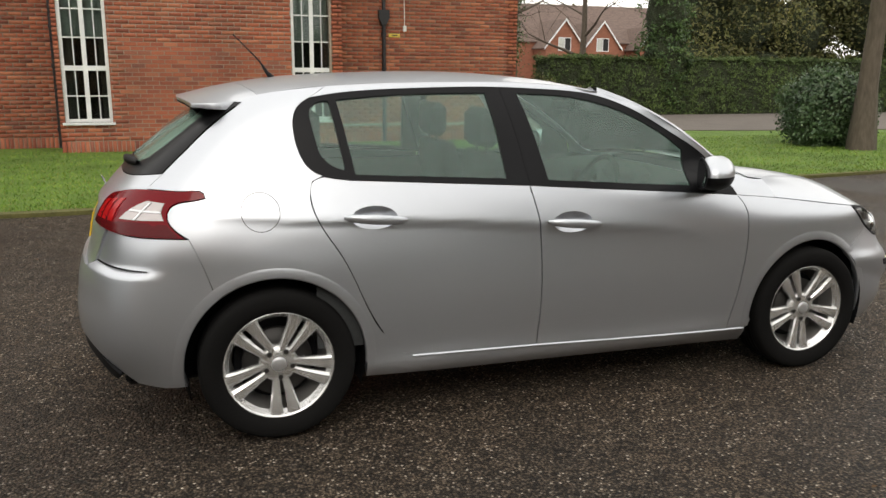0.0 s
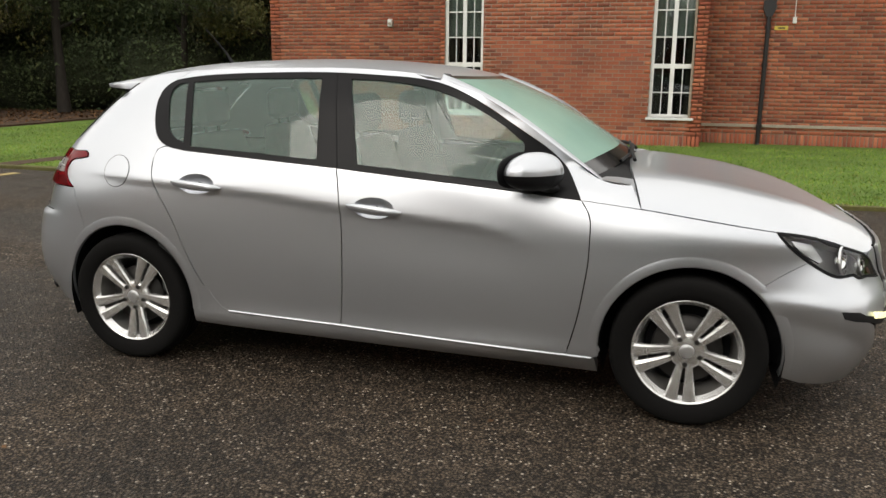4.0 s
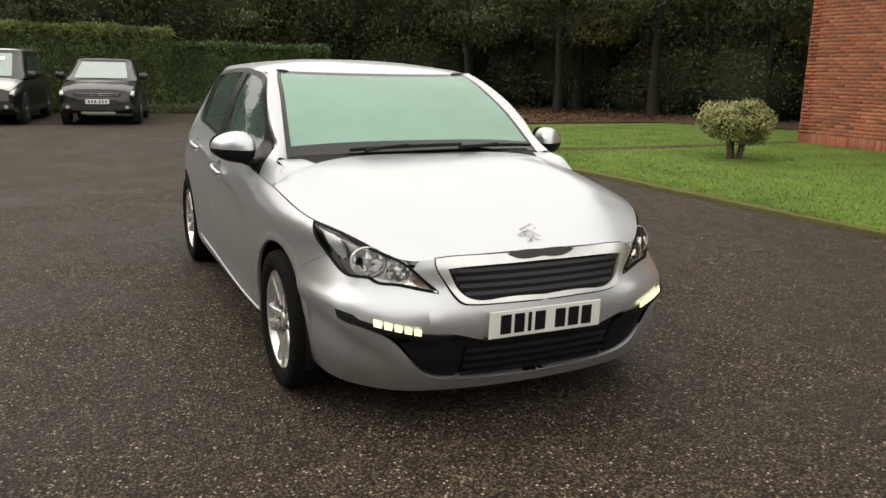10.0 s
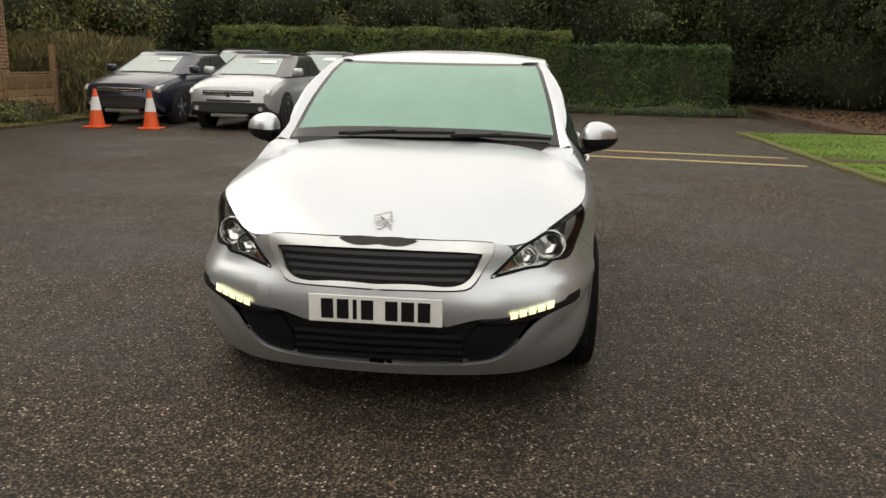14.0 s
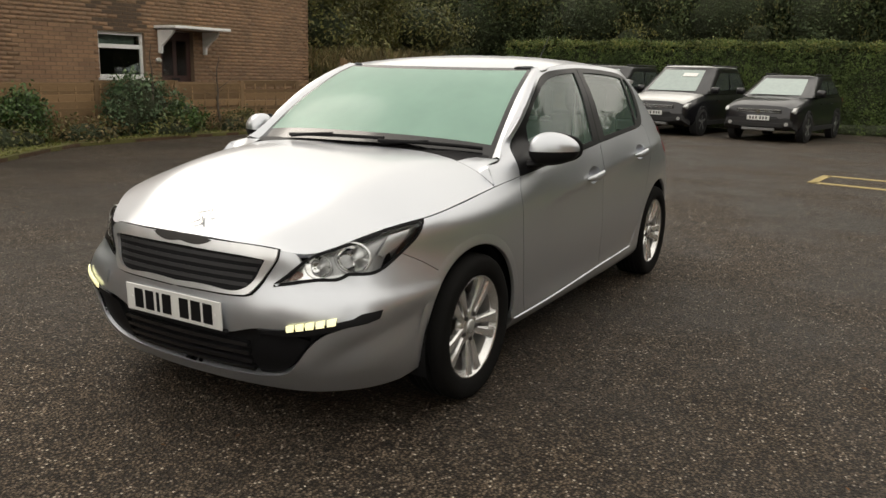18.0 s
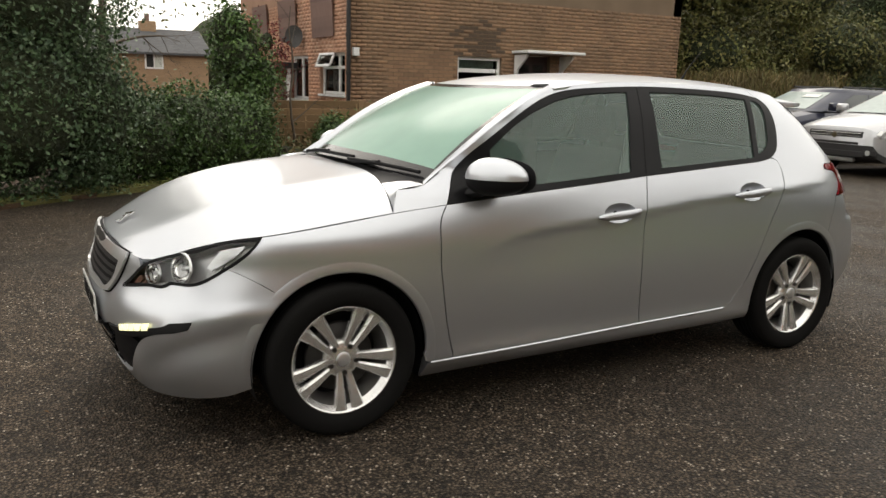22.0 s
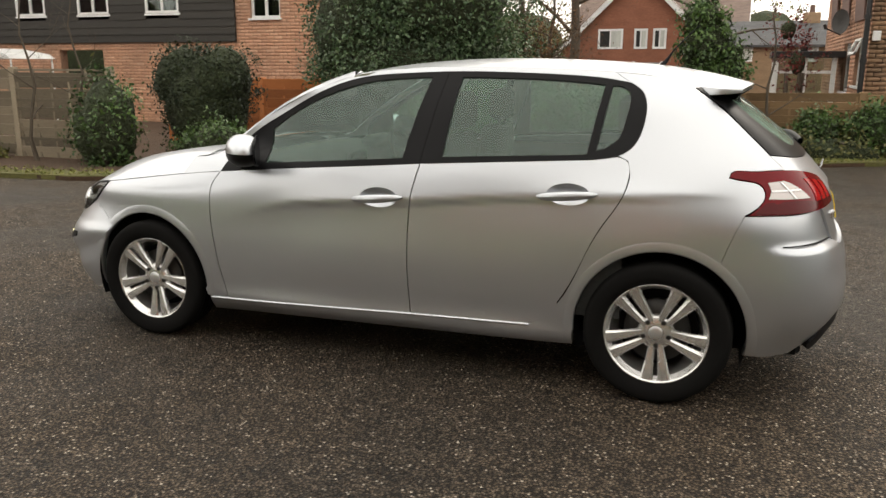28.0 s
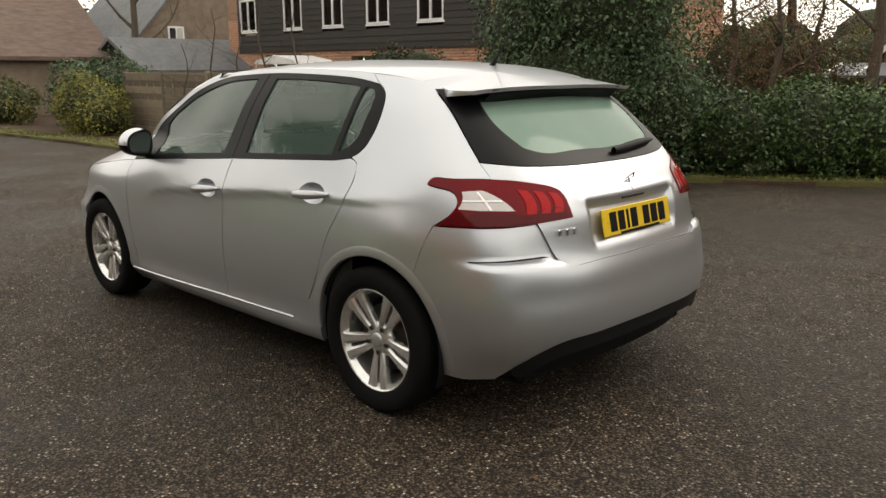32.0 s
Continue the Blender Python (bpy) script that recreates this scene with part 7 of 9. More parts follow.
def arc_xz(cx, cz, r, a0, a1, n=18):
    return [(cx + r * math.cos(radians(a0 + (a1 - a0) * i / n)), cz + r * math.sin(radians(a0 + (a1 - a0) * i / n))) for i in range(n + 1)]


ARCH_F = arc_xz(1.312, .310, .366, -25, 205)
ARCH_R = arc_xz(-1.315, .316, .366, -15, 205)
ARCH_F_FRONT = [p for p in ARCH_F if p[0] > 1.55]
ARCH_F_MID = [p for p in ARCH_F if p[0] <= 1.56]
BUMP_F = [(1.735, .695), (1.63, .64), (1.553, .588)]
BUMP_R = [(-1.627, .836), (-1.585, .74), (-1.54, .606)]
HL_BACK = [(1.735, .695), (1.66, .755), (1.608, .812)]

CUP_F = arc_xz(-.030, .829, 1, 0, 360, 28)
CUP_F = [(-.030 + (x + .030) * .095, .829 + (z - .829) * .046) for x, z in CUP_F]
CUP_R = [(x - .882, z + .061) for x, z in CUP_F]
RING_CF, RING_CR = ring_of(edge("s", *CUP_F)), ring_of(edge("s", *CUP_R))
# front door and rear door below the windows
front_door = panel("front_door", ring_of(edge("s", *BELT[:3], (-.22, .989)), edge("s", *DOOR_B), edge("s", (-.19, .288), (.168, .275), (.83, .257)), edge("s", *DOOR_F[::-1])), PAINT, car, holes=[RING_CF], grid=0.022)
rear_door = panel("rear_door", ring_of(edge("s", *BELT[3:]), edge("s", (-1.0, 1.036), (-1.10, 1.052)), edge("s", *DOOR_R), edge("s", (-.752, .299), (-.19, .288)), edge("s", *DOOR_B[::-1])), PAINT, car, holes=[RING_CR], grid=0.022)
# sill
panel("sill", ring_of(edge("s", *SILL_TOP), edge("s", (-.80, .316), (-.87, .385), (-.90, .43)), edge("s", (-.953, .43), (-.955, .22)), edge("s", (-.955, .22), (.30, .19), (.955, .17)), edge("s", (.955, .17), (.945, .25))), PAINT, car, gap=0.001, depth=0.05)
# front wing
front_wing = panel("front_wing", ring_of(edge("s", *DOOR_F), edge("s", (.83, .257), (.942, .25)), edge("s", (.945, .25), (.965, .30), *[p for p in ARCH_F[::-1] if p[0] < 1.545 and p[1] > .30]), edge("s", *BUMP_F[::-1]), edge("s", *HL_BACK), edge("s", (1.608, .812), (1.35, .846), (1.095, .880), (.95, .896), (.856, .905))), PAINT, car)
# rear quarter
RQ = ring_of(edge("s", (-1.125, 1.356), (-1.182, 1.315), (-1.202, 1.242), (-1.192, 1.16), (-1.158, 1.09), (-1.105, 1.054)), edge("s", *DOOR_R[1:6]), edge("s", *DOOR_R[5:8]),
             edge("s", (-.87, .40), (-.955, .43)), edge("s", *[p for p in ARCH_R if p[0] > -1.54 and p[1] > .42]), edge("s", *BUMP_R[::-1]),
             edge("s", (-1.627, .836), (-1.68, .875), (-1.698, .915), (-1.68, .952), (-1.61, .972), (-1.555, .982)), edge("s", (-1.555, .982), (-1.56, 1.0), (-1.61, 1.009), (-1.68, 1.008)), edge("t", (.655, 1.008), (.655, 1.065)), edge("t", (.655, 1.065), (.635, 1.15), (.605, 1.25), (.585, 1.318)), edge("s", *RAIL_XZ[:4]), edge("s", RAIL_XZ[3], (-1.125, 1.356)))
quarter = panel("rear_quarter_panel", RQ, PAINT, car, grid=0.022)
# roof side rail and windscreen pillar, in one pressing
panel("roof_rail", ring_of(edge("s", *DLO_TOP), edge("s", (.856, .905), (1.095, .880)), edge("s", (1.095, .880), (1.054, .966)), edge("s", *RAIL_XZ[::-1][:-3]), edge("s", RAIL_XZ[3], (-1.125, 1.356))), PAINT, car, gap=0.0012)
# fuel flap on the right rear quarter
panel("fuel_flap", ring_of([(p[0], p[1]) for p in edge("s", *arc_xz(-1.357, .928, .072, 0, 360, 24))]), PAINT, [quarter[1]], gap=0.0, push=0.0022, depth=0.004, sides=(-1,), grid=0.016)
rf = ring_of(edge("s", *arc_xz(-1.357, .928, .0745, 0, 360, 24)))
panel("flap_gap", rf, INK, [quarter[1]], gap=0.0, push=0.0016, depth=0.002, sides=(-1,), holes=[ring_of(edge("s", *arc_xz(-1.357, .928, .0722, 0, 360, 24)))])

# black window surround with three panes
GL_F = ring_of(edge("s", (.60, .957), (.516, .963), (.2, .985), (-.128, 1.009)), edge("s", (-.128, 1.009), (-.17, 1.2), (-.215, 1.371)), edge("s", (-.215, 1.371), (-.02, 1.362), (.17, 1.333), (.35, 1.27), (.53, 1.168), (.60, 1.115)), edge("s", (.60, 1.115), (.60, .957)))
GL_R = ring_of(edge("s", (-.322, 1.021), (-.6, 1.036), (-.973, 1.056)), edge("s", (-.973, 1.056), (-.995, 1.2), (-1.02, 1.346)), edge("s", (-1.02, 1.346), (-.868, 1.359), (-.612, 1.37), (-.362, 1.373)), edge("s", (-.362, 1.373), (-.34, 1.2), (-.322, 1.021)))
GL_Q = ring_of(edge("s", (-1.012, 1.072), (-1.06, 1.09), (-1.10, 1.125), (-1.118, 1.18), (-1.132, 1.26), (-1.128, 1.312), (-1.10, 1.336), (-1.052, 1.342)), edge("s", (-1.052, 1.342), (-1.03, 1.2), (-1.012, 1.072)))
SURR = ring_of(edge("s", *BELT), edge("s", *DLO_BACK), edge("s", *DLO_TOP))
surround = panel("window_surround", SURR, TRIMBLACK, car, holes=[GL_F, GL_R, GL_Q], gap=0.0005, push=0.002, depth=0.015, grid=0.05)
GB = ring_of(edge("s", (-.214, .992), (-.25, 1.2), (-.288, 1.396)), edge("s", (-.288, 1.396), (-.293, 1.396)), edge("s", (-.293, 1.396), (-.255, 1.2), (-.219, .992)))
panel("pillar_gap", GB, INK, car, gap=0.0, push=0.0028, depth=0.001, grid=0.2)
for nm, rg in (("front_side_window", GL_F), ("rear_side_window", GL_R), ("quarter_window", GL_Q)):
    for pane in panel(nm, rg, GLASS_G, surround, "green tinted side window", gap=-0.004, push=-0.004, depth=0.0, grid=0.08):
        pane.visible_shadow = False

# rear lamps
LAMP_R = ring_of(edge("s", (-1.555, .982), (-1.56, 1.0), (-1.61, 1.009), (-1.68, 1.008)), edge("t", (.655, 1.008), (.60, 1.003), (.51, .986), (.45, .970), (.424, .952), (.418, .915), (.417, .857)), edge("t", (.417, .857), (.57, .846), (.70, .84)), edge("s", (-1.80, .838), (-1.636, .836)), edge("s", (-1.636, .836), (-1.68, .875), (-1.698, .915), (-1.68, .952), (-1.61, .972), (-1.555, .982)))
lamp = panel("tail_lamp", LAMP_R, REDLENS, car, "red and clear wrap-round tail lamp", gap=0.002, push=0.006, depth=0.02, grid=0.03)
panel("clear_section", ring_of(edge("s", (-1.70, .962), (-1.715, .93), (-1.708, .90)), edge("t", (.735, .897), (.64, .894)), edge("t", (.64, .894), (.66, .93), (.69, .960)), edge("s", (-1.76, .967), (-1.70, .962))), CLEARLENS, lamp, "clear indicator section", gap=0.0, push=0.0085, depth=0.004)
panel("clear_rib", ring_of(edge("s", (-1.715, .932), (-1.715, .926)), edge("t", (.735, .926), (.665, .926)), edge("t", (.665, .926), (.665, .932)), edge("t", (.665, .932), (.735, .932))), SATIN, lamp, "bright rib in the clear section", gap=0.0, push=0.0115, depth=0.002)
panel("clear_rib", ring_of(edge("t", (.718, .960), (.712, .960)), edge("t", (.712, .960), (.704, .897)), edge("t", (.704, .897), (.711, .897)), edge("t", (.711, .897), (.718, .960))), SATIN, lamp, "bright rib in the clear section", gap=0.0, push=0.0115, depth=0.002)
panel("lower_section", ring_of(edge("s", (-1.66, .843), (-1.70, .885)), edge("t", (.735, .889), (.66, .886), (.60, .875)), edge("t", (.60, .875), (.44, .872), (.437, .862)), edge("t", (.437, .862), (.57, .852), (.70, .846)), edge("s", (-1.80, .843), (-1.66, .843))), DEEPRED, lamp, "dark red lower section", gap=0.0, push=0.0085, depth=0.003)
for k in range(3):
    y0 = .600 - .056 * k
    panel("light_bar", ring_of(edge("t", (y0, .968 - .008 * k), (y0 - .008, .925), (y0 + .008, .880)), edge("t", (y0 + .008, .880), (y0 - .030, .880)), edge("t", (y0 - .030, .880), (y0 - .046, .925), (y0 - .036, .962 - .008 * k)), edge("t", (y0 - .036, .962 - .008 * k), (y0, .968 - .008 * k))), BRIGHTRED, lamp, "bright red claw-shaped light bar", gap=0.0, push=0.0085, depth=0.003)

# tailgate, from the glass down to the bumper
Z_GB = [(.655, 1.065), (.56, 1.052), (.45, 1.043), (.25, 1.036), (0, 1.034)]


def gate_warp(s, z):
    """The recess round the rear plate."""
    p = body(float(u_of_s(s)), z)
    k = float(soft_step((.325 - abs(p[1])) / .022) * soft_step((.912 - z) / .016) * soft_step((z - .715) / .07))
    return -0.024 * k + .006 * math.exp(-((z - .915) / .018) ** 2) * float(soft_step((.40 - abs(p[1])) / .06))


GATE = ring_of(edge("t", *Z_GB[::-1]), edge("t", (.655, 1.065), (.655, 1.008)), edge("t", (.655, 1.008), (.60, 1.003), (.51, .986), (.45, .970), (.424, .952), (.418, .915), (.417, .857)), edge("t", (.417, .857), (.575, .848)), edge("t", (.575, .848), (.545, .77), (.52, .715), (.48, .686), (.40, .68), (.2, .684), (0, .685)), [(float(s_of_u(NU - 1)), .685), (float(s_of_u(NU - 1)), 1.034)])
tailgate = both_panel("tailgate", GATE, PAINT, car, gap=0.0, depth=0.02, grid=0.013, warp=gate_warp)
# rear glass with its black edge
RG = ring_of(edge("t", (0, 1.036), (.25, 1.038), (.45, 1.045), (.56, 1.054), (.652, 1.067)), edge("t", (.652, 1.067), (.632, 1.15), (.60, 1.25), (.575, 1.335)), edge("t", (.575, 1.335), (.3, 1.34), (0, 1.342)), [(float(s_of_u(NU - 1)), 1.342), (float(s_of_u(NU - 1)), 1.036)])
RGC = ring_of(edge("t", (.0, 1.085), (.25, 1.088), (.40, 1.093), (.455, 1.112)), edge("t", (.455, 1.112), (.49, 1.20), (.455, 1.30)), edge("t", (.455, 1.30), (0, 1.305)), [(float(s_of_u(NU - 1)), 1.305), (float(s_of_u(NU - 1)), 1.085)])
rear_frame = both_panel("rear_window_border", RG, TRIMBLACK, car, "black painted border of the rear window", gap=0.0, push=0.003, depth=0.01, grid=0.05, holes=[shrink(RGC, -0.001)])
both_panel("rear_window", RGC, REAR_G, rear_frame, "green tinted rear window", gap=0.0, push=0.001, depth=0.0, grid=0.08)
# rear bumper
def bump_warp(s, z):
    """The shelf that the rear bumper pushes out under its upper edge, and the hollow below it."""
    p = body(float(u_of_s(s)), z)
    back = float(soft_step((-1.68 - p[0]) / .20))
    shelf = .024 * float(soft_step((.720 - z) / .034)) * back
    hollow = -.010 * math.exp(-((z - .575) / .06) ** 2) * float(soft_step((-1.9 - p[0]) / .1))
    tuck = -.030 * float(soft_step((.44 - z) / .2)) * back
    return shelf + hollow + tuck - .010 * back


u_end = float(s_of_u(NU - 1))
RB = ring_of(edge("t", (0, .683), (.2, .682), (.40, .678), (.48, .684), (.52, .713), (.545, .768), (.575, .846)), edge("t", (.575, .846), (.70, .839)), edge("s", (-1.80, .836), (-1.63, .833)), edge("s", *BUMP_R), edge("s", *[p for p in ARCH_R if p[0] < -1.54 and p[1] > .255]), edge("s", (-1.662, .245), (-1.75, .235)), edge("t", (.73, .24), (.70, .29), (.63, .355), (.55, .392), (.40, .405), (.2, .41), (0, .41)), [(u_end, .41), (u_end, .683)])
rear_bumper = both_panel("rear_bumper", RB, PAINT, car, gap=0.0, depth=0.03, grid=0.016, warp=bump_warp)
VAL = ring_of(edge("t", (0, .408), (.2, .408), (.40, .403), (.55, .39), (.63, .353), (.70, .288)), edge("t", (.70, .288), (.68, .262), (.60, .30), (.5, .332), (.3, .345), (0, .348)), [(u_end, .348), (u_end, .408)])
both_panel("bumper_valance", VAL, BLACK, rear_bumper, "black plastic lower valance", gap=0.0, push=0.004, depth=0.03, grid=0.05)
# Black strip paints the shadow under the bumper's crease.
CR = ring_of(edge("t", (.80, .716), (.70, .724), (.58, .728)), edge("t", (.58, .728), (.555, .722)), edge("t", (.555, .722), (.70, .717), (.80, .712)))
panel("bumper_crease", CR, BLACK, rear_bumper, "thin black strip painted as the crease's shadow", gap=0.0, push=0.0035, depth=0.002, grid=0.2, sides=(1, -1))

# front bumper with the openings
GR_OUT = [(0, .724), (.25, .722), (.40, .718), (.436, .714), (.438, .702), (.415, .645), (.375, .575), (.352, .552), (.325, .546), (.2, .543), (0, .541)]
LOW_TOP = [(0, .397), (.15, .397), (.27, .40), (.37, .428), (.50, .437), (.66, .462), (.765, .492)]
LOW_BOT = [(.765, .492), (.715, .462), (.655, .436), (.605, .40), (.56, .345), (.515, .285), (.475, .252), (.43, .236), (.36, .226), (.2, .216), (0, .212)]
HL_TOP = [(.434, .594), (.485, .642), (.537, .692), (.60, .725), (.69, .762)]
HL_BOT = [(.434, .584), (.52, .60), (.60, .612), (.65, .618), (.668, .632)]
FB = ring_of(edge("f", (0, .724), (.25, .722), (.41, .716)), edge("f", (.41, .716), (.455, .712), (.50, .70), (.515, .676)), edge("f", *HL_TOP[:3][::-1]), edge("f", (.434, .594), *HL_BOT[1:]), edge("s", (1.90, .632), (1.86, .632), (1.80, .655), (1.735, .695)), edge("s", *BUMP_F), edge("s", *[p for p in ARCH_F[::-1] if p[0] > 1.55 and p[1] > .245]), edge("s", (1.665, .235), (1.75, .205)), edge("f", (.72, .19), (.6, .176), (.4, .17), (.2, .167), (0, .166)), [(0, .166), (0, .211)], edge("f", *LOW_BOT[::-1]), edge("f", *LOW_TOP[::-1]), [(0, .397), (0, .539)], edge("f", *GR_OUT[::-1][:-1]), edge("f", (.25, .722), (0, .724)))


def nose_warp(s, z):
    """The blade that sweeps up from the chin to the lamp strip, and the scoop behind it."""
    p = body(float(u_of_s(s)), z)
    y = abs(p[1])
    h = z - (.285 + (y - .56) * .72)
    span = float(soft_step((y - .56) / .08) * soft_step((.875 - y) / .06))
    blade = .005 * math.exp(-((h - .055) / .030) ** 2)
    scoop = -.009 * float(soft_step((.012 - h) / .030) * soft_step((h + .13) / .10))
    brow = .008 * math.exp(-((z - .535) / .035) ** 2) * float(soft_step((y - .40) / .1))
    return (blade + scoop) * span + brow


front_bumper = both_panel("front_bumper", FB, PAINT, car, gap=0.0, depth=0.03, grid=0.018, warp=nose_warp)
# grille: bright frame, dark slats
GR_IN = [(0, .688), (.25, .686), (.37, .682), (.398, .679), (.385, .648), (.348, .580), (.325, .566), (.2, .560), (0, .558)]
GRF = ring_of(edge("f", *GR_OUT[:4]), edge("f", *GR_OUT[3:]), [(0, .541), (0, .558)], edge("f", *GR_IN[::-1][:-3]), edge("f", *GR_IN[:4][::-1]), [(0, .688), (0, .724)])
both_panel("grille_gap", shrink(ring_of(edge("f", *GR_OUT[:4]), edge("f", *GR_OUT[3:]), [(0, .541), (0, .722)]), -0.006), INK, car, "dark gap round the grille frame", gap=0.0, push=0.003, depth=0.01, grid=0.03)
grille = both_panel("grille", GRF, SATIN, car, "satin chrome grille frame with dark slats", gap=0.0, push=0.015, depth=0.035, grid=0.02)
def pave(name, ring, mat, par, push, label="", depth=0.006):
    return both_panel(name, ring, mat, par, label, gap=0.0, push=push, depth=depth, grid=0.05)


pave("grille_backing", ring_of(edge("f", *GR_IN[:4]), edge("f", *GR_IN[3:]), [(0, .558), (0, .688)]), INK, grille, -0.03, "black grille backing")
SLATBLACK = plain("grille_slat_plastic", (0.030, 0.030, 0.032), 0.42, spec=0.3)
for k in range(4):
    zc = .582 + .029 * k
    yw = .338 + .0155 * k
    pave("grille_slat", ring_of(edge("f", (0, zc + .008), (yw, zc + .008)), edge("f", (yw, zc + .008), (yw, zc - .006)), edge("f", (yw, zc - .006), (0, zc - .006)), [(0, zc - .006), (0, zc + .008)]), SLATBLACK, grille, 0.006, depth=0.010)
pave("maker_strip", ring_of(edge("f", (0, .727), (.12, .725), (.155, .718)), edge("f", (.155, .718), (.12, .704), (0, .703)), [(0, .703), (0, .727)]), DARKMETAL, grille, 0.018, "grey strip at the grille's top edge")
# lower opening
LOWR = ring_of(edge("f", *LOW_TOP), edge("f", *LOW_BOT), [(0, .2125), (0, .397)])
low = both_panel("lower_grille", LOWR, BLACK, car, "black lower air intake with slats", gap=0.0, push=-0.03, depth=-0.024, grid=0.05)
for k in range(4):
    zc = .242 + .037 * k
    pave("intake_slat", ring_of(edge("f", (0, zc + .008), (.335, zc + .008)), edge("f", (.335, zc + .008), (.335, zc - .007)), edge("f", (.335, zc - .007), (0, zc - .007)), [(0, zc - .007), (0, zc + .008)]), GLOSSBLACK, low, -0.006, depth=0.03)
panel("fog_surround", ring_of(edge("f", (.36, .232), (.345, .30), (.39, .395)), edge("f", (.39, .395), (.50, .415), (.585, .395)), edge("f", (.585, .395), (.535, .325), (.49, .275), (.45, .25), (.36, .234))), INK, low, "black mesh panel", gap=0.0, push=-0.012, depth=0.02, grid=0.05)
# daytime lights in their dark strip
panel("lamp_strip", ring_of(edge("f", (.40, .432), (.52, .443), (.66, .472), (.72, .488)), edge("s", (1.94, .503), (1.868, .511)), edge("s", (1.868, .511), (1.886, .482)), edge("s", (1.886, .482), (1.93, .470)), edge("f", (.70, .458), (.60, .43), (.45, .418), (.40, .424))), BLACK, front_bumper, "dark trim strip round the daytime lights", gap=0.0, push=0.010, depth=0.02)
for k in range(5):
    a0, a1 = .513 + .034 * k, .513 + .034 * k + .026
    zz = .446 + (a0 - .513) * .21
    panel("daytime_light", ring_of(edge("f", (a0, zz + .012), (a1, zz + .018)), edge("f", (a1, zz + .018), (a1, zz - .006)), edge("f", (a1, zz - .006), (a0, zz - .011)), edge("f", (a0, zz - .011), (a0, zz + .012))), LED, front_bumper, "lit daytime running light", gap=0.0, push=0.014, depth=0.005, grid=0.05)
panel("tow_cover", ring_of(edge("f", (.43, .526), (.482, .522)), edge("f", (.482, .522), (.482, .474)), edge("f", (.482, .474), (.43, .476)), edge("f", (.43, .476), (.43, .526))), PAINT, front_bumper, "square towing eye cover", gap=0.0, push=0.008, depth=0.003, sides=(-1,))
# headlamps
HL = ring_of(edge("f", *HL_TOP), edge("s", (1.765, .785), (1.70, .80), (1.608, .812)), edge("s", *HL_BACK[::-1]), edge("s", (1.735, .695), (1.80, .655), (1.86, .632), (1.90, .632)), edge("f", *HL_BOT[::-1]))
LAMPGREY = plain("lamp_housing", (0.45, 0.45, 0.455), 0.3, 0.7, spec=0.4)
REFLECT = plain("lamp_reflector", (0.90, 0.90, 0.89), 0.10, 1.0)
head = panel("headlamp", HL, LAMPGREY, car, "clear swept-back headlamp in a dark housing", gap=0.003, push=-0.050, depth=-0.049, grid=0.03)
panel("lens", HL, CLEAR, head, "clear headlamp lens", gap=0.003, push=0.002, depth=0.0, grid=0.04)
panel("lens_edge", HL, INK, head, "black rubber edge round the lens", gap=-0.001, push=0.0026, depth=0.004, grid=0.2, holes=[shrink(HL, 0.010)])


def lamp_bowl(name, cy, cz, r, mat, depth, label="", out=-.006):
    """A hollow reflector of the lamp, open towards the front."""
    objs = []
    p, n = at_sz(float(s_of_u(u_of_y(cy, cz))), cz)
    fwd = Vector((.92, .34, .18)).normalized()
    sd = Vector((0, 0, 1)).cross(fwd).normalized()
    up = fwd.cross(sd)
    for k, side in enumerate((1, -1)):
        g = []
        for j in range(9):
            a = math.pi / 2 * j / 8
            rr, dd = r * max(.02, math.cos(a)), depth * math.sin(a)
            ring = []
            for i in range(25):
                th = 2 * math.pi * i / 24
                facet = 1 + .035 * math.cos(6 * th) * math.sin(2 * a)
                q = Vector(p) + sd * (rr * facet * math.cos(th)) + up * (rr * facet * .86 * math.sin(th)) + fwd * (out - dd)
                ring.append((q.x, side * q.y, q.z))
            g.append(ring)
        objs.append(sheet_any(name, g, mat, head[k], label))
        tip = [[(lambda q: (q.x, side * q.y, q.z))(Vector(p) + sd * (rr * math.cos(2 * math.pi * i / 12)) + up * (rr * math.sin(2 * math.pi * i / 12)) + fwd * (out - depth + d)) for i in range(13)] for rr, d in ((r * .16, 0), (r * .2, depth * .55), (r * .12, depth * .8), (.001, depth * .82))]
        sheet_any("bulb_shield", tip, SATIN, objs[-1], "small bright bulb shield")
        rim = [[(lambda q: (q.x, side * q.y, q.z))(Vector(p) + sd * (rr * math.cos(2 * math.pi * i / 24)) + up * (rr * .86 * math.sin(2 * math.pi * i / 24)) + fwd * (out + d)) for i in range(25)] for rr, d in ((r, 0), (r * 1.07, .002), (r * 1.12, -.006))]
        sheet_any("bowl_rim", rim, SATIN, objs[-1], "bright rim of the bowl")


def sheet_any(name, g, material, parent, label=""):
    """A smooth sheet over any grid of points, left open."""
    g = np.asarray(g, float)
    a, b = g.shape[:2]
    faces = [(i * b + j, i * b + j + 1, (i + 1) * b + j + 1, (i + 1) * b + j) for i in range(a - 1) for j in range(b - 1)]
    return put(name, mesh_of(name, g.reshape(-1, 3), faces, material, True), parent, label)


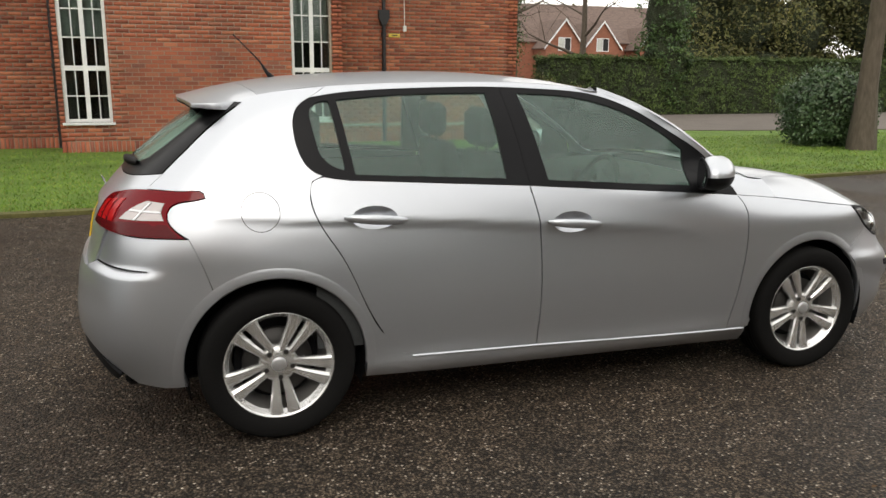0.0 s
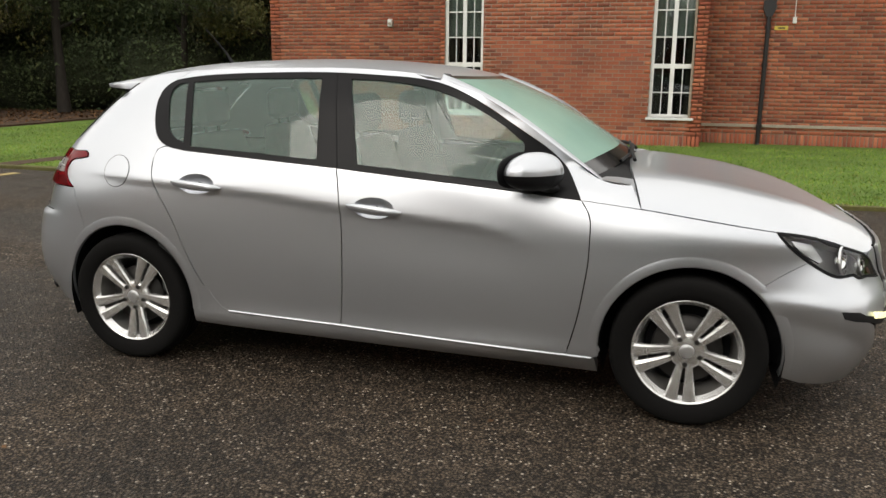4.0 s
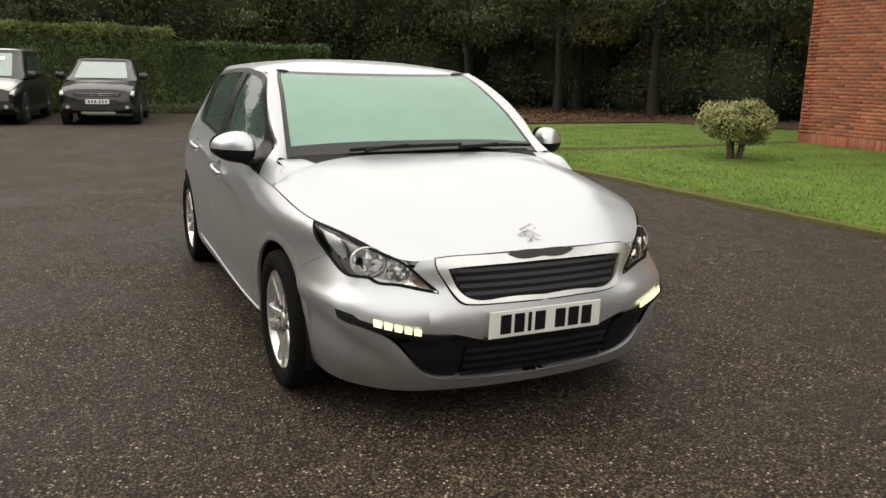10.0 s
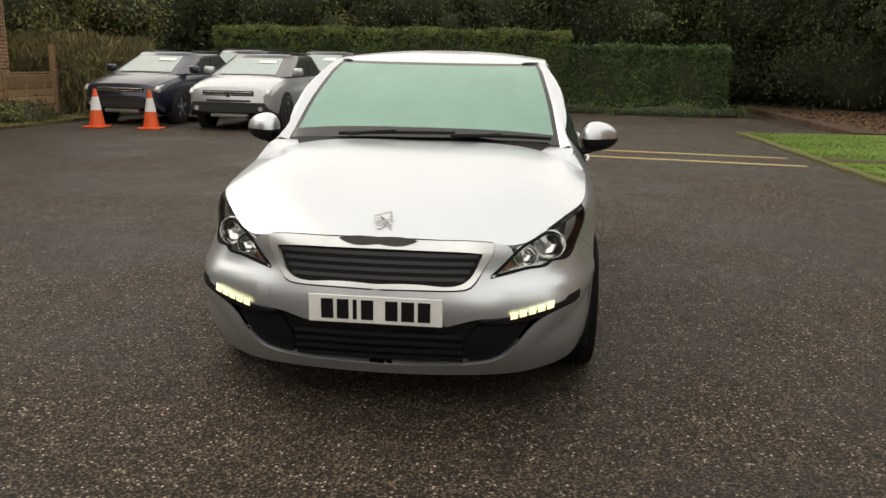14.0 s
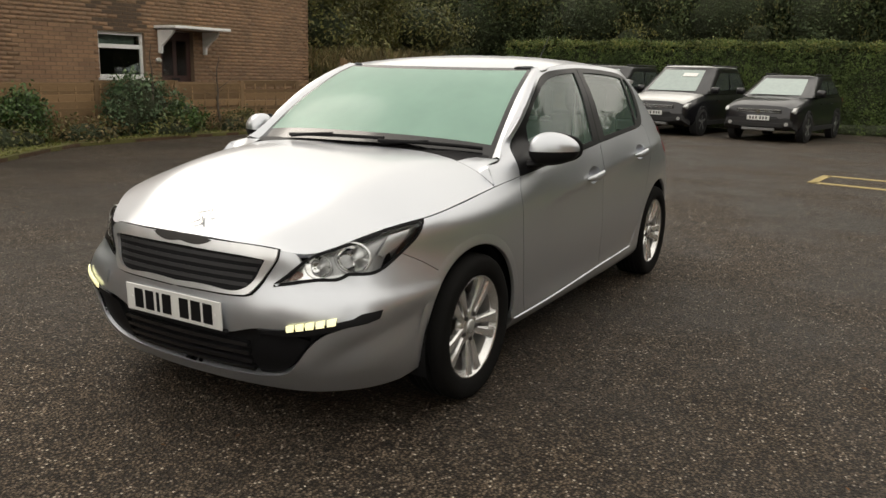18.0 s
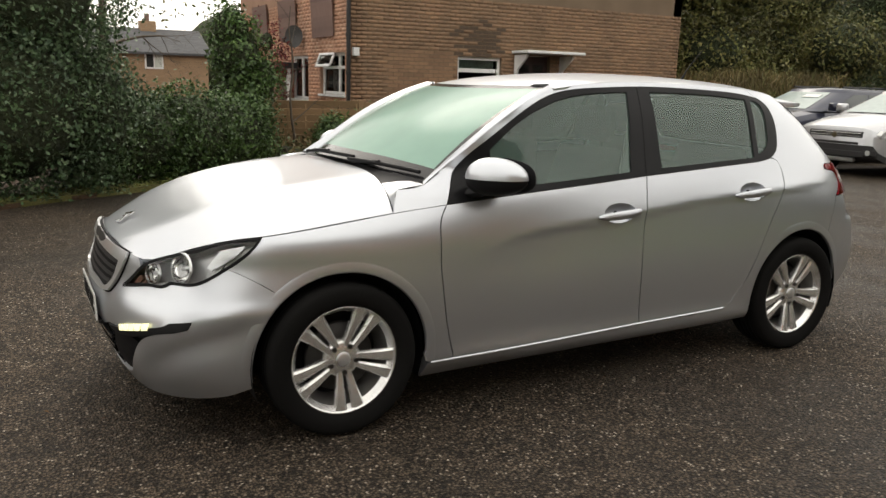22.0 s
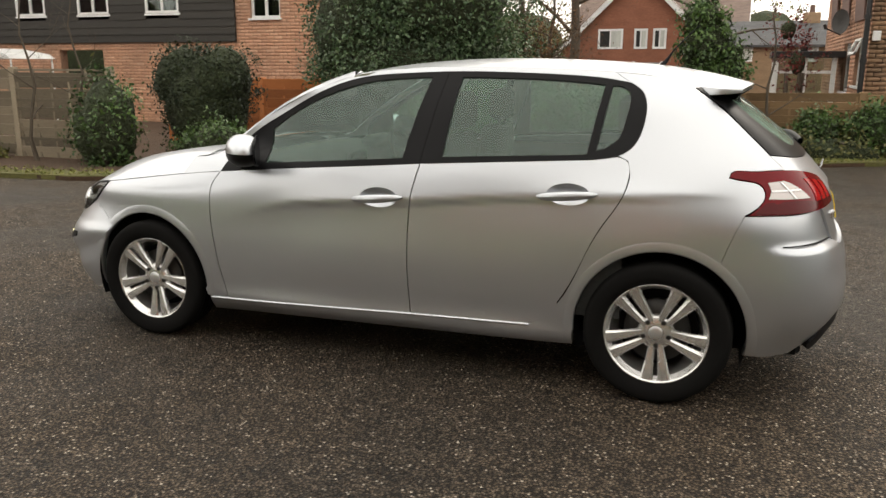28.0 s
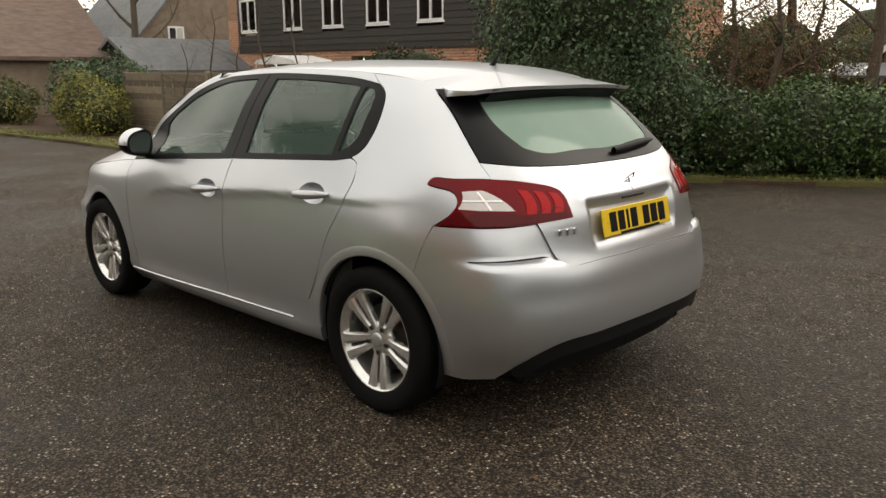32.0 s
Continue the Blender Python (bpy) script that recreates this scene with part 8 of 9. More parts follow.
lamp_bowl("reflector", .662, .691, .063, REFLECT, .038, "deep bright main reflector", -.014)
lamp_bowl("reflector", .568, .660, .047, REFLECT, .032, "smaller bright inner reflector", -.010)
panel("reflector_panel", ring_of(edge("f", (.728, .70), (.735, .745)), edge("s", (1.76, .768), (1.675, .788)), edge("s", (1.675, .788), (1.715, .738), (1.80, .69)), edge("f", (.745, .69), (.728, .70))), SATIN, head, "bright side reflector", gap=0.0, push=-0.020, depth=0.012)
panel("inner_cover", ring_of(edge("f", (.505, .630), (.53, .668)), edge("f", (.53, .668), (.545, .672)), edge("f", (.545, .672), (.555, .635), (.61, .625)), edge("f", (.61, .625), (.505, .612)), edge("f", (.505, .612), (.505, .630))), REFLECT, head, "faceted bright cover beside the reflectors", gap=0.0, push=-0.018, depth=0.012)
panel("lower_trim", ring_of(edge("f", (.455, .600), (.60, .628), (.655, .640)), edge("f", (.655, .640), (.655, .628), (.60, .617), (.455, .592)), edge("f", (.455, .592), (.455, .600))), SATIN, head, "bright trim along the lamp's base", gap=0.0, push=-0.012, depth=0.012)
panel("indicator", ring_of(edge("f", (.480, .614), (.505, .642)), edge("f", (.505, .642), (.525, .634), (.515, .616)), edge("f", (.515, .616), (.480, .606))), plain("amber_lens", (0.30, 0.16, 0.12), 0.2), head, "small amber indicator", gap=0.0, push=-0.012, depth=0.004)

# ---- bonnet, windscreen, roof and spoiler: sheets from the centre line to their edges ----
def crown(centre, rim, p0, p1, na=22, nb=11):
    """Rows of points between a centre line and an edge line, domed across with powers p0 to p1."""
    c, e = np.asarray(centre, float), np.asarray(rim, float)
    cd = np.concatenate([[0], np.cumsum(np.linalg.norm(np.diff(c, axis=0), axis=1))])
    ed = np.concatenate([[0], np.cumsum(np.linalg.norm(np.diff(e, axis=0), axis=1))])
    a = np.linspace(0, 1, na)
    C = cubic(cd / cd[-1], c)(a)
    E = cubic(ed / ed[-1], e)(a)
    b = np.sin(np.linspace(0, math.pi / 2, nb))
    rows = []
    for i in range(na):
        p = p0 + (p1 - p0) * a[i]
        rows.append([(C[i, 0] + (E[i, 0] - C[i, 0]) * k ** 2, E[i, 1] * k, C[i, 2] + (E[i, 2] - C[i, 2]) * k ** p) for k in b])
    return np.array(rows)


def on_side(x, z):
    return (x, side_y(x, z), z)


BON_C = [(1.00, 0, 1.004), (1.23, 0, .976), (1.53, 0, .922), (1.81, 0, .846), (1.95, 0, .792), (2.03, 0, .752), (2.062, 0, .730)]


def nose_pt(y, z):
    p = body(u_of_y(y, z), z)
    return (p[0], p[1], p[2])


BON_E = [on_side(1.095, .882), on_side(1.22, .866), on_side(1.40, .842), on_side(1.60, .815), on_side(1.72, .797), nose_pt(.64, .748), nose_pt(.53, .705), nose_pt(.44, .714)]
rows = crown(BON_C, BON_E, 4.6, 2.4, 26, 13)
a = np.linspace(0, 1, 26)[:, None]
b = np.sin(np.linspace(0, math.pi / 2, 13))[None]
rows[:, :, 2] += 0.020 * np.sin(math.pi * a) * np.exp(-((b - .62) / .16) ** 2) - 0.004 * np.sin(math.pi * a) * np.exp(-(b / .3) ** 2)
bonnet = sheet("bonnet", rows, PAINT, car, thick=0.02)
# windscreen
WS_C = [(1.01, 0, 1.018), (.90, 0, 1.088), (.744, 0, 1.187), (.55, 0, 1.286), (.413, 0, 1.343), (.295, 0, 1.385)]
WS_E = [(.895, .712, .978), (.78, .690, 1.066), (.62, .662, 1.182), (.44, .627, 1.286), (.30, .602, 1.352), (.19, .575, 1.392)]
ws = crown(WS_C, WS_E, 2.6, 2.4, 20, 13)
fr = np.array(ws)


def strip_of(grid, i0, i1, j0, j1, push):
    g = grid[i0:i1 + 1, j0:j1 + 1].copy()
    g[:, :, 2] += push
    return g


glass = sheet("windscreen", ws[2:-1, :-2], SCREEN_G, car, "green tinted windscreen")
glass.visible_shadow = False
sheet("windscreen_foot", strip_of(ws, 0, 2, 0, 12, 0.0), GLOSSBLACK, glass, "black border along the windscreen's foot")
sheet("windscreen_head", strip_of(ws, 18, 19, 0, 11, 0.0), GLOSSBLACK, glass, "black border along the windscreen's head")
for side in (1, -1):
    g = strip_of(ws, 2, 18, 10, 12, 0.001) * (1, side, 1)
    sheet("windscreen_edge", g, GLOSSBLACK, glass, "black border along the windscreen's edge", mirror=False)
# pillar strip between the windscreen and the side pressing
rail3 = [on_side(x, z) for x, z in RAIL_XZ]
rail_front = np.array(rail3[::-1][1:6])
d = np.concatenate([[0], np.cumsum(np.linalg.norm(np.diff(rail_front, axis=0), axis=1))])
RF = cubic(d / d[-1], rail_front)(np.linspace(0, 1, 20))
we = np.array([r[-1] for r in ws])
ctr = (RF + we) / 2 + np.array([.012, .012, .012])
for side in (1, -1):
    g = np.stack([RF, ctr, we], 1) * (1, side, 1)
    sheet("pillar_strip", g, PAINT, car, mirror=False)
    # scuttle corner between pillar foot and bonnet
    k9 = np.linspace(.74, 1, 13)
    r0 = np.stack([np.interp(k9 * rows[0][-1][1], rows[0][:, 1], rows[0][:, c]) for c in range(3)], 1) - (.006, 0, .001)
    ln = np.array([(.915, .66, .984), (.915, .70, .980), rail3[-2], (np.array(rail3[-2]) + rail3[-1]) / 2, rail3[-1], (np.array(rail3[-1]) * .5 + np.array(on_side(1.09, .882)) * .5), on_side(1.088, .882)])
    ld = np.concatenate([[0], np.cumsum(np.linalg.norm(np.diff(ln, axis=0), axis=1))])
    r2 = np.stack([np.interp(np.linspace(0, ld[-1], 13), ld, ln[:, c]) for c in range(3)], 1)
    g2 = np.stack([r0, r0 * .5 + r2 * .5 + (0, .001, .004), r2], 0) * (1, side, 1)
    sheet("scuttle_corner", g2, PAINT, car, mirror=False)
# black scuttle under the windscreen's foot
sc = np.array([[(x0 + dx, y, z0 + dz) for y, x0, z0 in ((0, 1.0, 1.006), (.25, .995, 1.003), (.45, .975, .996), (.6, .95, .988), (.70, .915, .978))] for dx, dz in ((-.02, .012), (.03, -.012), (.075, -.02))])
sheet("scuttle", sc, BLACK, car, "black scuttle panel under the windscreen")
# roof
RO_C = [(.295, 0, 1.386), (.15, 0, 1.420), (0, 0, 1.440), (-.3, 0, 1.462), (-.6, 0, 1.464), (-1.0, 0, 1.449), (-1.25, 0, 1.426), (-1.37, 0, 1.407)]
ra, rb = we[-1], np.array(rail3[8])
rail_roof = [tuple(ra), tuple(ra + (rb - ra) * .35), tuple(ra + (rb - ra) * .7), tuple(rb), tuple((rb + np.array(rail3[7])) / 2)] + [rail3[k] for k in (7, 6, 5, 4, 3, 2)] + [on_side(-1.32, 1.366)]
roof_rows = crown(RO_C, rail_roof, 2.6, 2.6, 26, 13)
roof = sheet("roof", roof_rows, PAINT, car, thick=0.01)
# spoiler over the rear window
SP_C = [(-1.375, 0, 1.4065), (-1.46, 0, 1.390), (-1.55, 0, 1.368), (-1.628, 0, 1.347)]
SP_E = [on_side(-1.322, 1.365), on_side(-1.40, 1.343), (-1.49, .592, 1.334), (-1.580, .560, 1.332)]
sp = crown(SP_C, SP_E, 2.8, 3.2, 10, 13)
spoiler = sheet("spoiler", sp, PAINT, car, thick=0.016)
for side in (1, -1):
    drop = np.linspace(1.0, .35, len(sp))[:, None]
    g = np.stack([sp[:, -1], sp[:, -1] + drop * (.0, .006, -.020), sp[:, -1] + drop * (.006, .004, -.044)], 1) * (1, side, 1)
    sheet("spoiler_cheek", g, PAINT, spoiler, "painted cheek under the spoiler's end", mirror=False)
und = sp[4:].copy()
und[:, :, 2] -= 0.022
und[-1, :, 0] += 0.004
sheet("spoiler_underside", und * (1, 1, 1), BLACK, spoiler, "black underside with brake light strip")
bl = np.array([[(x, y, z) for y in np.linspace(0, .46, 6)] for x, z in ((-1.60, 1.335), (-1.565, 1.298), (-1.55, 1.285))])
sheet("brake_light_housing", bl, BLACK, spoiler, "black housing under the spoiler")
# dark skin inside the gaps and inner body
core = []
for z in (.24, .45, .62, .70, .80, .88, .96):
    pl = plan_nodes([z])[0]
    f = cubic(np.arange(NU), pl)(np.linspace(0, NU - 1, 60))
    core.append([(min(p[0] * .972, 1.95 if z < .65 else 1.75 if z < .75 else 1.5 if z < .82 else 1.1 if z < .9 else .85), max(0, min(p[1] * .965 - .004, 9 if z < .66 else .9 - .12 * max(0, p[0] - .9))), z) for p in f])
core = np.array(core)


def arch_clear(g):
    """Pulls the inner skin in behind the wheels."""
    for row in g:
        for k in range(len(row)):
            x, y, z = row[k]
            if z < .72 and (abs(abs(x) - 1.315) < .36):
                row[k][1] = min(y, .60)
    return g


sheet_core = arch_clear(core.copy())
for side in (1, -1):
    sheet("inner_skin", sheet_core * (1, side, 1), INK, car, mirror=False)
bm = bmesh.new()
add_box(bm, (-1.9, -.62, .20), (1.95, .62, .26), .02)
add_box(bm, (-.93, -.80, .20), (.93, .80, .25), .02)
part("underbody", bm, INK, car)
# wheel arch liners
for sx in (1.318, -1.315):
    for side in (1, -1):
        prof = arc_xz(sx, .314, .360, -20, 200, 22)
        g = np.array([[(x, side * y, z) for y in (.56, .74, .85)] for x, z in prof])
        sheet("wheel_arch_liner", g, BLACK, car, mirror=False)
        bm = bmesh.new()
        add_prism(bm, [(x, z) for x, z in prof], side * .555, side * .565)
        part("wheel_arch_wall", bm, INK, car)
# pressed lip round each wheel arch
for cx, cz, rad, a0, a1 in ((1.312, .310, .366, -8, 188), (-1.315, .316, .366, -4, 188)):
    for side in (1, -1):
        g = []
        for r, o in ((rad - .010, -.014), (rad - .009, .0004), (rad - .004, .0018), (rad + .010, .0022), (rad + .026, .0018), (rad + .036, -.0006)):
            g.append([(x, side * (side_y(x, z) + o), z) for x, z in [(cx + r * math.cos(radians(a)), cz + r * math.sin(radians(a))) for a in np.linspace(a0, a1, 49)]])
        sheet("arch_lip", np.array(g), PAINT, car, "pressed lip round the wheel arch", mirror=False)

# ---- door handles, mirrors, wipers, plates, badges ----
def dish(name, ring, mat, parents, depth):
    """A hollow that fills a hole in a panel."""
    r = np.asarray(ring)
    c = r.mean(0)
    rows = []
    for k in np.linspace(0, 1, 6):
        rows.append([at_sz(*(c + (p - c) * (1.02 - .9 * k)))[0] - np.array((0, depth * math.sin(k * math.pi / 2), 0)) for p in np.vstack([r, r[:1]])])
    g = np.array(rows)
    for side, par in zip((1, -1), parents):
        sheet_any(name, g * (1, side, 1), mat, par)


def tube(name, pts, ry, rz, material, parent, label="", n=10):
    """An oval bar along points; ry and rz are half sizes (lists or numbers)."""
    p = np.asarray(pts, float)
    rows = []
    for i, q in enumerate(p):
        t = p[min(i + 1, len(p) - 1)] - p[max(i - 1, 0)]
        t /= np.linalg.norm(t)
        up = np.array((0, 0, 1.0)) - t * t[2]
        up /= np.linalg.norm(up)
        out = np.cross(t, up)
        a = ry[i] if isinstance(ry, (list, tuple)) else ry
        b = rz[i] if isinstance(rz, (list, tuple)) else rz
        rows.append([q + out * a * math.cos(2 * math.pi * k / n) + up * b * math.sin(2 * math.pi * k / n) for k in range(n + 1)])
    return sheet_any(name, rows, material, parent, label)


dish("handle_recess", RING_CF, PAINT, front_door, .035)
dish("handle_recess", RING_CR, PAINT, rear_door, .035)
for doors, x0, x1, z0, z1 in ((front_door, .100, -.152, .816, .836), (rear_door, -.780, -1.036, .876, .897)):
    for side, par in zip((1, -1), doors):
        pts, a, b = [], [], []
        for k in np.linspace(0, 1, 13):
            x, z = x0 + (x1 - x0) * k, z0 + (z1 - z0) * k
            e = math.sin(math.pi * min(1, max(0, k))) ** .45
            pts.append((x, side * (side_y(x, z) + .004 + .026 * e), z))
            a.append(.005 + .007 * e)
            b.append(.006 + .0145 * e)
        tube("door_handle", pts, a, b, PAINT, par, "silver pull handle")

MIRG = plain("mirror_glass", (0.30, 0.31, 0.32), 0.03, 1.0)
for side in (1, -1):
    c = Vector((.665, side * .925, 1.015))
    rows_u, rows_l = [], []
    def mshape(th, ph):
        cx, cy, cz = math.cos(ph) * math.cos(th), math.cos(ph) * math.sin(th), math.sin(ph)
        sg = lambda v, e: math.copysign(abs(v) ** e, v)
        x, y, z = .098 * sg(cx, .86), .100 * sg(cy, .88), (.082 if cz > 0 else .070) * sg(cz, .92)
        z *= 1 - .22 * (y / .102)
        x *= 1 - .18 * (y / .102)
        if x < -.070:
            x = -.070 + (x + .070) * .3
        x -= .048 * (y / .102)
        return (c.x + x, c.y + side * y, c.z + z)
    ths = np.linspace(0, 2 * math.pi, 33)
    cap = [[mshape(t, p) for t in ths] for p in np.linspace(radians(-1), radians(89), 9)]
    low = [[mshape(t, p) for t in ths] for p in np.linspace(radians(-89), radians(-1), 7)]
    mirror = sheet_any("wing_mirror", low, BLACK, car, "wing mirror with black base and silver cap")
    sheet_any("mirror_cap", cap, PAINT, mirror, "silver painted mirror cap")
    def rear_plate(name, k, x, mat, label=""):
        bm = bmesh.new()
        sg = lambda v, e: math.copysign(abs(v) ** e, v)
        pts = []
        for a in np.linspace(0, 2 * math.pi, 29)[:-1]:
            y, z = .100 * sg(math.cos(a), .7), (.082 if math.sin(a) > 0 else .070) * sg(math.sin(a), .75)
            yy = y * k
            pts.append(Vector((c.x + x - .048 * yy / .102, c.y + side * yy, c.z + z * (1 - .22 * y / .102) * k)))
        loft(bm, [pts, [q - Vector((.004, 0, 0)) for q in pts]])
        bmesh.ops.recalc_face_normals(bm, faces=bm.faces)
        part(name, bm, mat, mirror, label)
    rear_plate("mirror_back", .93, -.074, BLACK, "black rim round the mirror glass")
    rear_plate("mirror_glass", .82, -.0785, MIRG, "dark reflecting mirror glass")
    tube("mirror_stem", [(.735, side * .815, .945), (.715, side * .86, .952), (.69, side * .91, .972)], .035, .02, BLACK, mirror)

# bright lip along the top of each sill
for side in (1, -1):
    xs, zs = [p[0] for p in SILL_TOP][::-1], [p[1] for p in SILL_TOP][::-1]
    g = np.array([[(x, side * (side_y(x, z) + o), z + dz) for x, z in zip(np.linspace(-.76, .93, 30), np.interp(np.linspace(-.76, .93, 30), xs, zs))] for o, dz in ((-.004, .005), (.004, .002), (.007, -.003), (.002, -.009))])
    sheet_any("sill_lip", g, PAINT, car, "bright lip along the sill")

# wipers on the windscreen
def ws_point(yk, h):
    """A point on the windscreen's outside at lateral place yk, h up from its foot (0 to 1)."""
    i = h * (len(ws) - 1)
    i0 = min(int(i), len(ws) - 2)
    row = ws[i0] + (ws[i0 + 1] - ws[i0]) * (i - i0)
    y = abs(yk)
    return np.array((np.interp(y, row[:, 1], row[:, 0]) + .016, yk, np.interp(y, row[:, 1], row[:, 2]) + .012))


for y0, y1, h0, h1 in ((-.42, .18, .012, .035), (.16, .66, .008, .05)):
    pts = [ws_point(y0 + (y1 - y0) * k, h0 + (h1 - h0) * k) for k in np.linspace(0, 1, 9)]
    wiper = tube("wiper", pts, .007, .009, BLACK, car, "black windscreen wiper")
    ym = (y0 + y1) / 2
    q = ws_point(ym, (h0 + h1) / 2)
    tube("wiper_arm", [q + (0, 0, .008), q + (.012, -.12, .0), q + (.03, -.24, -.014)], .008, .008, BLACK, wiper)
# rear wiper
pr = [at_sz(float(s_of_u(u_of_y(abs(y), z, True))), z)[0] * (1, math.copysign(1, y), 1) + np.array((-.016, 0, .006)) for y, z in ((-.03, 1.068), (-.14, 1.074), (-.26, 1.082), (-.36, 1.086), (-.44, 1.088))]
tube("rear_wiper", pr, [.012, .016, .018, .016, .008], [.016, .020, .020, .016, .008], BLACK, tailgate, "black rear wiper")


def plate(name, face, letters, at, width, height, tilt, turn, parent, label):
    """A number plate: a thin rounded sheet with dark bars where its characters stand."""
    m = pose(*at, 0, 0, turn) @ pose(0, 0, 0, tilt, 0, 0)
    bm = bmesh.new()
    add_box(bm, (-width / 2, -.006, -height / 2), (width / 2, .0, height / 2), .003)
    bm.transform(m)
    pl = part(name, bm, face, parent, label)
    for x0, x1 in letters:
        bm = bmesh.new()
        add_box(bm, (x0, -.0085, -.0395), (x1, -.0055, .0395), .001)
        bm.transform(m)
        part("plate_bar", bm, INK, pl)
    for x0 in (-width / 2 + .035, width / 2 - .035):
        bm = bmesh.new()
        add_rod(bm, (x0, -.009, 0), (x0, -.005, 0), .006, sides=8)
        bm.transform(m)
        part("plate_screw", bm, face, pl)
    return pl


BARS = [(-.190, -.142), (-.128, -.082), (-.066, -.050), (-.034, .014), (.060, .108), (.122, .172), (.186, .234)]
BARS = [(a - .02, b - .02) for a, b in BARS]
pf = plate("number_plate", PLATE_W, BARS, (2.146, 0, .461), .52, .112, 2, 90, front_bumper, "white front number plate with dark bars")
pr_ = plate("number_plate", PLATE_Y, BARS, (-2.004, 0, .812), .52, .112, -12, -90, tailgate, "yellow rear number plate with dark bars")
bm = bmesh.new()
add_box(bm, (2.125, -.27, .395), (2.143, .27, .408), .003)
part("plate_holder", bm, BLACK, pf)
bm = bmesh.new()
add_box(bm, (-.14, -.009, -.056), (.16, -.005, -.046), .001)
bm.transform(pose(-2.004, 0, .812, 0, 0, -90) @ pose(0, 0, 0, -12, 0, 0))
part("plate_bar", bm, INK, pr_)


EMBLEM = plain("emblem_chrome", (0.42, 0.42, 0.42), 0.18, 1.0)


def emblem(at, tilt, turn, parent, size):
    """The maker's mark as a plain raised chrome shape."""
    m = pose(*at, 0, 0, turn) @ pose(0, 0, 0, tilt, 0, 0)
    bm = bmesh.new()
    for a, b, w in (((-.42, .1), (.30, .42), .10), ((.30, .42), (.36, .10), .10), ((-.1, .1), (.15, -.15), .11), ((.15, -.15), (-.05, -.46), .09), ((.15, -.15), (.42, -.44), .09), ((-.1, .02), (-.40, -.05), .08), ((-.05, -.46), (-.22, -.46), .08)):
        add_rod(bm, (a[0] * size, 0, a[1] * size), (b[0] * size, 0, b[1] * size), w * size * .6, sides=6)
    bmesh.ops.scale(bm, vec=(1, .6, 1), verts=bm.verts)
    bm.transform(m)
    part("emblem", bm, EMBLEM, parent, "raised chrome emblem")


emblem((1.988, 0, .789), -58, 90, bonnet, .092)
emblem((-1.958, 0, .962), 18, -90, tailgate, .075)
# model badge on the tailgate, as plain bars
for k in range(3):
    y = .492 - .036 * k
    p = at_sz(float(s_of_u(u_of_y(y, .806, True))), .806)[0]
    bm = bmesh.new()
    add_box(bm, (-.004, -.013, -.014), (.004, .013, .014), .003)
    bm.transform(Matrix.Translation((p[0] - .003, y, .806)) @ pose(0, 0, 0, 0, 0, 18))
    part("badge_bar", bm, CHROME, tailgate)
bm = bmesh.new()
add_box(bm, (-1.985, -.085, .893), (-1.977, .085, .904), .002)
part("name_bar", bm, DARKMETAL, tailgate)
# Black bar paints the shaded recess line below the rear plate.
bm = bmesh.new()
add_box(bm, (-2.004, -.34, .700), (-1.99, .34, .712), .003)
part("gate_lip", bm, BLACK, tailgate)
# whip aerial at the back of the roof
aerial = tube("aerial", [(-1.19, 0, 1.428), (-1.21, 0, 1.452), (-1.24, 0, 1.50), (-1.31, 0, 1.575), (-1.36, 0, 1.625)], [.014, .008, .004, .003, .0025], [.016, .009, .004, .003, .0025], BLACK, car, "thin black roof aerial")

# ---- wheels ----
def lathe(prof, n=48):
    """A ring turned about the y axis from (radius, y) points."""
    g = [[(r * math.cos(2 * math.pi * k / n), y, r * math.sin(2 * math.pi * k / n)) for k in range(n + 1)] for r, y in prof]
    return np.array(g)


